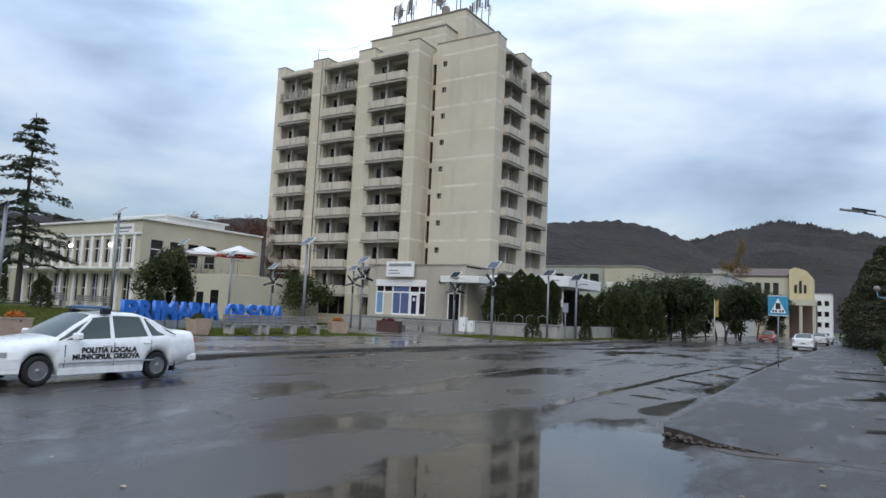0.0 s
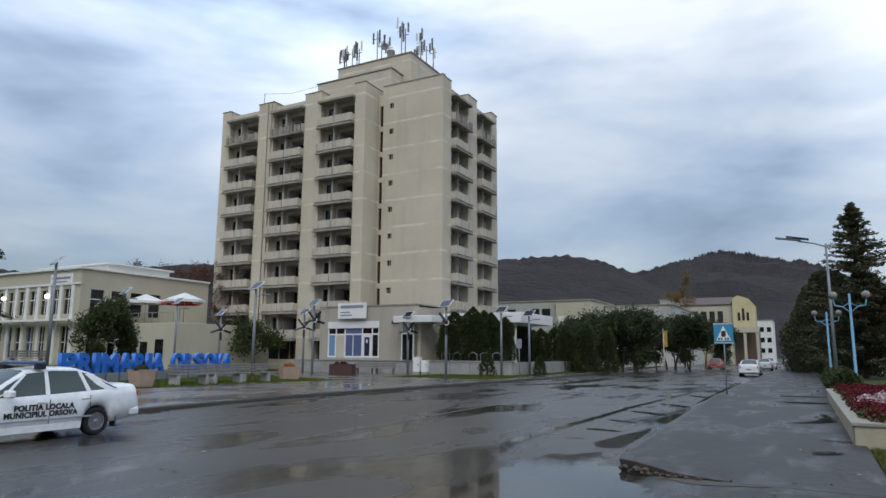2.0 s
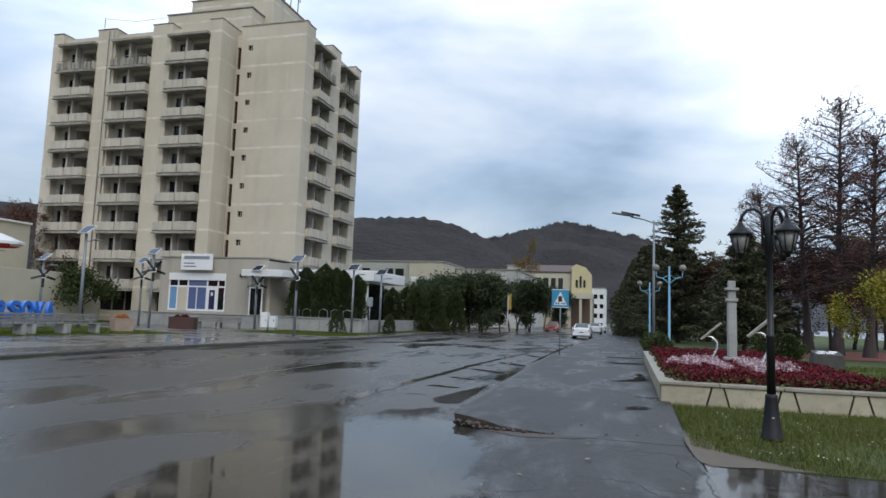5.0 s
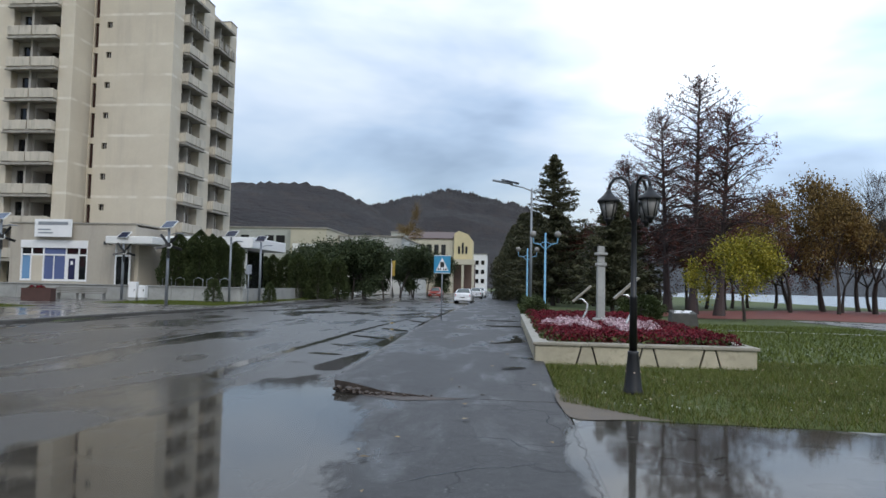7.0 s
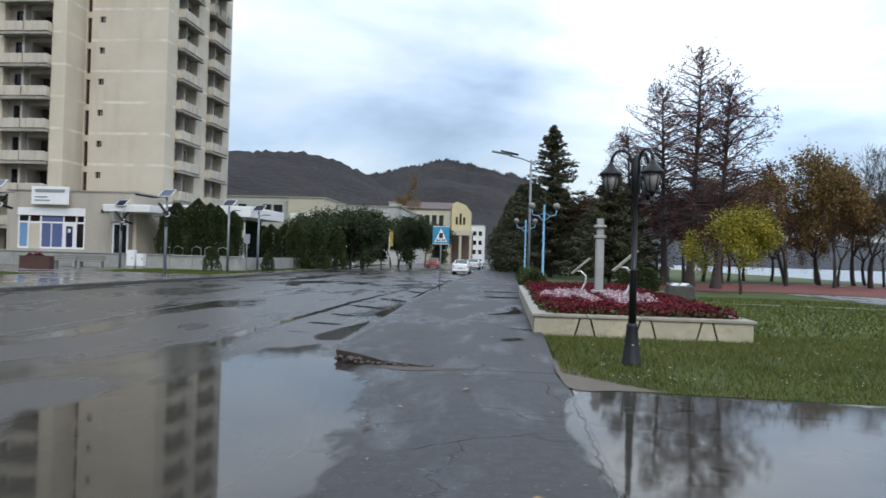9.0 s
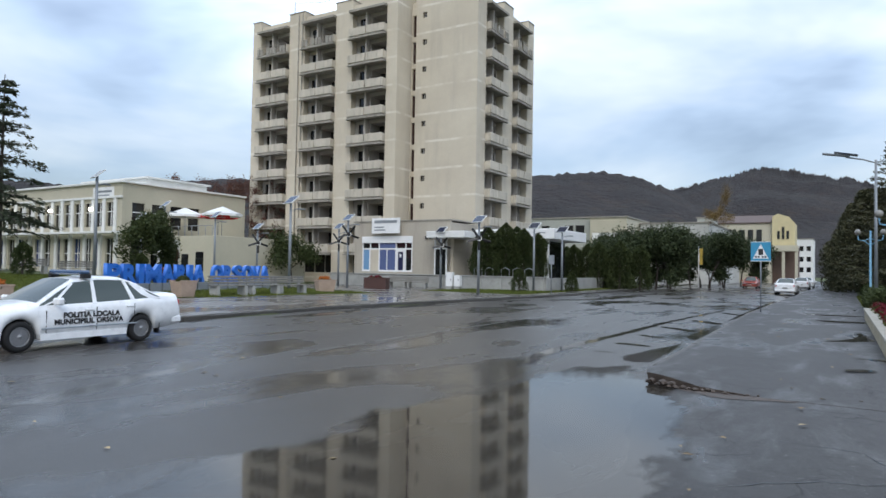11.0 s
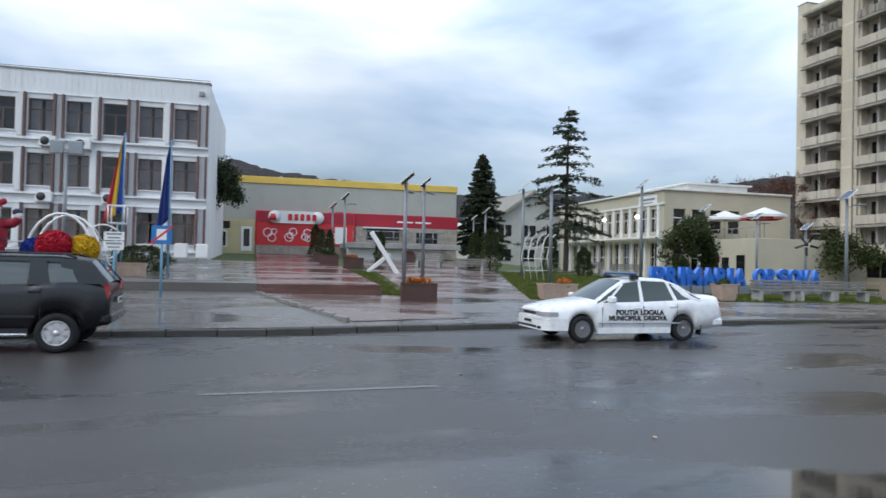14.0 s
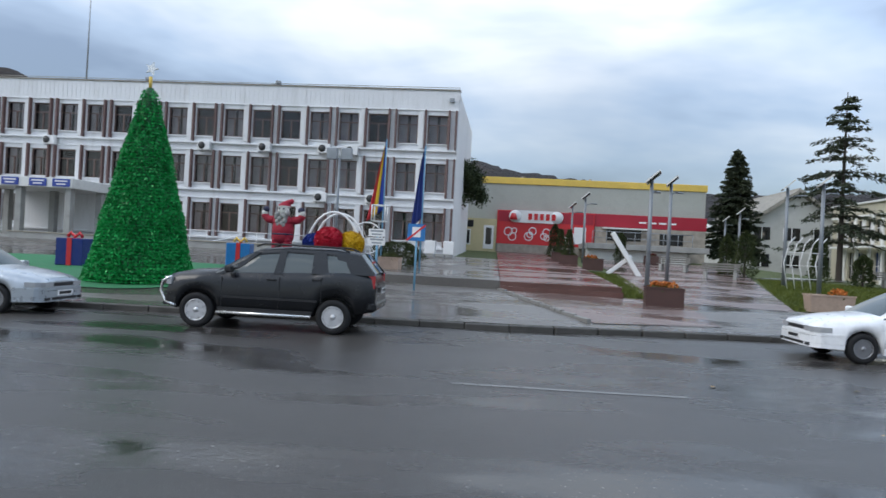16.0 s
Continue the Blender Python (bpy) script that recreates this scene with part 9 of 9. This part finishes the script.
tr, cr_ = shrub(1.1, 1.2, 210, THUJA, "ball", 2200, 0.10)
plant("bush", "low dark bush before the town hall", pose(-30.0, -5.2, plaza_z(-30.0, -5.2)), tr, cr_, "shrub")
flower_box(-27.0, -5.0, 85, 0.9, 0.6, 0.45, BOX_BEIGE, FL_GREEN, "pale wooden planter box on the terrace", zoff=0.15)


def ramp_rails():
    t = thing("ramp_railing", "pale tubular railing along the entrance ramp", "railing", pose(-40.6, 0, 0))
    for k in range(14):
        y = -26.0 + k * 1.1
        part("post", rod([(0, y, 1.2), (0, y, 2.25)], 0.03, 6), WHITE, t)
    for z in (1.55, 1.9, 2.25):
        part("rail", rod([(0, -26.0, z), (0, -11.7, z)], 0.028, 6), WHITE, t)
    part("sloping_rail", rod([(2.6, -20.5, 0.95), (2.2, -16.2, 2.0)], 0.05, 6), WHITE, t)
    part("sloping_rail", rod([(2.6, -20.5, 0.6), (2.2, -16.2, 1.65)], 0.05, 6), WHITE, t)
    part("ramp", boxes((-1.2, -0.1, -26.2, -11.6, 0.7, 1.3), bevel=0.02), CONCRETE, t)


ramp_rails()
t = thing("low_wall", "low pale concrete wall edging the entrance court", "wall")
part("wall", boxes((-37.0, -36.7, -30.0, -13.0, 0.9, 1.55), bevel=0.02), CONCRETE, t)
part("coping", boxes((-37.05, -36.65, -30.0, -13.0, 1.55, 1.62), bevel=0.01), COPING, t)
for x, w in ((-25.9, 0.55), (-25.2, 0.5)):
    t = thing("electric_cabinet", "white steel electric cabinet before the terrace", "cabinet", pose(x, 44.3, 0.1), "electric cabinets")
    part("body", boxes((-w / 2, w / 2, -0.2, 0.2, 0.25, 1.35 if x < -25.5 else 1.1), bevel=0.02), WHITE, t)
    part("plinth", boxes((-w / 2 + 0.03, w / 2 - 0.03, -0.17, 0.17, 0.0, 0.25)), CONCRETE, t)
    part("handle", boxes((w / 2 - 0.12, w / 2 - 0.08, -0.225, -0.202, 0.7, 0.85)), BLACK_TRIM, t)
t = thing("stone_lectern", "dark rough stone pedestal with white sheets on its sloping top", "pedestal", pose(7.9, 30.5, 0.03))
bm = bmesh.new()
prism(bm, [(-0.60, -0.42), (0.58, -0.46), (0.62, 0.40), (-0.56, 0.44)], 0.0, 0.62)
for v in bm.verts:
    v.co.x *= 1.0 - 0.22 * v.co.z
    v.co.z += 0.16 * (v.co.y + 0.4) * (v.co.z > 0.3)
bmesh.ops.recalc_face_normals(bm, faces=bm.faces[:])
part("block", bm, surface("dark_rough_stone", (0.075, 0.072, 0.062), 0.8, 0.35, 3.0, 10.0, 0.8, 0.03), t)
for k, (x, y, turn) in enumerate(((-0.26, -0.16, 8), (0.12, -0.12, -6), (-0.12, 0.16, 15), (0.28, 0.18, -12))):
    part("sheet", boxes((-0.15, 0.15, -0.12, 0.12, 0.0, 0.012)), WHITE, t, "white printed sheet", at=pose(x, y, 0.69 + 0.16 * y, 10, 0, turn))
t = thing("monument", "brown rubble pedestal carrying a slim pale stone in the park", "monument", pose(28.6, 50.0, 0.0) @ Matrix.Diagonal((0.42, 0.42, 0.72, 1)))
bm = bmesh.new()
lathe(bm, ((1.35, 0.0), (1.25, 0.5), (0.95, 0.9), (0.7, 1.35), (0.55, 1.7), (0.0, 1.75)), 9)
for v in bm.verts:
    v.co += Vector(noise.noise_vector(v.co * 1.7)) * 0.12
part("pedestal", bm, surface("brown_rubble_stone", (0.11, 0.085, 0.065), 0.8, 0.35, 2.0, 8.0, 0.6, 0.03), t)
part("stone", boxes((-0.22, 0.22, -0.12, 0.12, 1.6, 2.9), bevel=0.05), OFFWHITE, t, "slim pale stone")


# ---- grass, fallen leaves, kerb stones ----
BLADE = leaf_material("grass_blades", (0.042, 0.062, 0.008), (0.125, 0.146, 0.022), 0.6)
DRY_BLADE = leaf_material("dry_grass_blades", (0.13, 0.115, 0.045), (0.22, 0.19, 0.08), 0.7)
CLOVER = leaf_material("white_clover", (0.55, 0.55, 0.50), (0.8, 0.8, 0.75), 0.7)
LITTER = leaf_material("fallen_leaves", (0.16, 0.10, 0.04), (0.42, 0.33, 0.20), 0.6)


def blades(name, rng, n, area, z, height, width, material, label, test=None):
    x0, x1, y0, y1 = area
    x, y = rng.uniform(x0, x1, n), rng.uniform(y0, y1, n)
    if test is not None:
        ok = test(x, y)
        x, y = x[ok], y[ok]
    n = len(x)
    zz = np.array([z(a, b) for a, b in zip(x, y)]) if callable(z) else np.full(n, z)
    h = height * rng.uniform(0.5, 1.4, n)
    a = rng.uniform(0, 2 * math.pi, n)
    lx, ly = rng.normal(0, 0.45, n) * h, rng.normal(0, 0.45, n) * h
    wx, wy = np.cos(a) * width / 2, np.sin(a) * width / 2
    v = np.stack([np.stack([x - wx, y - wy, zz], 1), np.stack([x + wx, y + wy, zz], 1), np.stack([x + lx, y + ly, zz + h], 1)], 1).reshape(-1, 3)
    f = np.arange(3 * n).reshape(n, 3)
    return tagged(new(name, mesh_from(name, v, f, material)), label, "grass", "", "stuff")


def lawn_near(x, y):
    bed = (x > 0.7) & (x < 5.4) & (y > 14.4) & (y < 29.1)
    soil = (y < 9.9 - 0.85 * (x - 0.95)) & (x < 2.2)
    front = y > 8.86 - 0.03 * (x - 1.0) + 0.04 * np.sin(x * 5.0)
    patch = np.sin(x * 2.1 + 1.3) * np.sin(y * 1.7) + np.random.default_rng(3).normal(0, 0.6, len(x))
    return ~bed & ~soil & front & (patch > -0.55 - 0.5 * np.clip((y - 9.0) / 3.0, 0, 1)) & (x > 0.98)


def lawn_z(x, y):
    f = np.clip((y - 8.9) / 1.7, 0, 1)
    return 0.004 + 0.038 * f * f * (3 - 2 * f)


rng = np.random.default_rng(77)
blades("grass", rng, 120000, (0.98, 12.0, 8.4, 16.0), lawn_z, 0.075, 0.010, BLADE, "short wet green lawn grass", lawn_near)
blades("grass_tufts", rng, 26000, (0.98, 12.0, 8.4, 16.0), lawn_z, 0.13, 0.013, BLADE, "longer grass tufts in the lawn", lambda x, y: lawn_near(x, y) & (np.sin(x * 3.3 + 0.7 * np.sin(y * 2.0)) * np.sin(y * 3.9 + x) > 0.35))
blades("dry_grass", rng, 26000, (0.98, 12.0, 8.4, 16.0), lawn_z, 0.085, 0.009, DRY_BLADE, "dry straw-coloured grass in the lawn", lawn_near)
blades("far_grass", rng, 90000, (0.98, 32.0, 16.0, 42.0), 0.045, 0.11, 0.035, BLADE, "green park lawn grass", lambda x, y: lawn_near(x, y) & (y < 33) & ((x < 16.0) | (y < 24)))
blades("verge_grass", rng, 26000, (1.0, 2.6, 28.8, 60.0), 0.06, 0.12, 0.03, BLADE, "grass verge beside the footway")


def lawn_square(x, y):
    edge = np.interp(x, [-38.0, -32.6, -21.5], [13.6, 12.0, 8.9])
    return (y > edge) & (y < 30.2)


blades("lawn_grass", rng, 90000, (-38.0, -22.3, 8.9, 30.2), lambda x, y: plaza_z(x, y) - 0.05, 0.10, 0.035, BLADE, "bright green lawn of the square", lawn_square)
blades("lawn_grass", rng, 16000, (-35.0, -22.6, 3.9, 5.6), lambda x, y: plaza_z(x, y) - 0.05, 0.10, 0.035, BLADE, "narrow green lawn beside the red walk", lambda x, y: y < 4.45 + (-22.0 - x) * 0.05 + 0.4)
blades("verge_grass", rng, 30000, (-27.0, -19.3, 46.3, 75.0), 0.08, 0.12, 0.04, BLADE, "green verge before the street hedge", lambda x, y: (x > -19.0) | (y > 62))
blades("verge_grass", rng, 30000, (-25.3, -17.5, 38.7, 46.3), 0.08, 0.10, 0.035, BLADE, "green verge before the terrace wall")
blades("verge_grass", rng, 30000, (-19.6, -17.9, 42.0, 75.0), 0.08, 0.10, 0.035, BLADE, "green strip along the far footway")
n = 620
px_, py_ = rng.uniform(1.6, 12.0, n), 9.3 + 15.0 * rng.random(n) ** 1.4
keep = lawn_near(px_, py_)
v, f = cards(rng, np.stack([px_[keep], py_[keep], np.full(keep.sum(), 0.11)], 1), 0.018, 0.02, 2, aspect=0.9)
tagged(new("clover_flowers", mesh_from("clover_flowers", v, f, CLOVER)), "tiny white clover flowers in the lawn", "flowers", "", "stuff")
n = 130
lx = np.concatenate([rng.uniform(1.4, 14.0, n), rng.uniform(-2.0, 0.9, 26), rng.uniform(-13.5, -3.0, 40)])
ly = np.concatenate([rng.uniform(8.9, 26.0, n), rng.uniform(4.0, 24.0, 26), rng.uniform(2.0, 24.0, 40)])
lz = np.concatenate([np.full(n, 0.10), np.array([foot_z(a, b) + 0.012 if b > 9.6 else 0.036 for a, b in zip(lx[n:n + 26], ly[n:n + 26])]), np.full(40, 0.012)])
ok = ~((lx > 0.7) & (lx < 5.4) & (ly > 14.4) & (ly < 29.1))
c = np.stack([lx, ly, lz], 1)[ok]
d = np.stack([rng.normal(0, 1, len(c)), rng.normal(0, 1, len(c)), np.zeros(len(c))], 1)
d /= np.linalg.norm(d, axis=1)[:, None]
e = np.stack([-d[:, 1], d[:, 0], np.zeros(len(c))], 1)
s = rng.uniform(0.03, 0.07, (len(c), 1))
lift = np.array([0, 0, 0.012])
v = np.stack([c - d * s, c + e * s * 0.6 + lift, c + d * s, c - e * s * 0.6 + lift * 0.5], 1).reshape(-1, 3)
tagged(new("fallen_leaves", mesh_from("fallen_leaves", v, np.arange(4 * len(c)).reshape(-1, 4), LITTER)), "pale wet fallen leaves scattered about", "leaves", "", "stuff")

# kerb stones
stone = put("kerb_stone", boxes((-0.08, 0.08, 0.002, 0.998, -0.15, 0.135), bevel=0.022), KERB)
kf = tagged(thing("kerb", "row of worn wet concrete kerb stones across the road", "kerb"), kind="structure")
y = -26.0
while y < 75.0:
    step = 1.0 if y < 30 else 2.0
    x, x2 = far_x(y), far_x(y + step)
    o = part("kerb_stone", stone, None, kf, at=pose(x - 0.08, y, random.uniform(-0.012, 0.004), 0, 0, -math.degrees(math.atan2(x2 - x, step))) @ Matrix.Diagonal((1, step, 1, 1)))
    y += step
kn = tagged(thing("kerb", "row of worn kerb stones along the near footway", "kerb"), kind="structure")
y = 11.7
while y < 80.0:
    step = 1.0 if y < 40 else 2.0
    x, x2 = near_x(y), near_x(y + step)
    part("kerb_stone", stone, None, kn, at=pose(x - 0.05, y, random.uniform(-0.035, -0.018), 0, 0, -math.degrees(math.atan2(x2 - x, step)) + random.uniform(-0.5, 0.5)) @ Matrix.Diagonal((1, step, 1, 1)))
    y += step
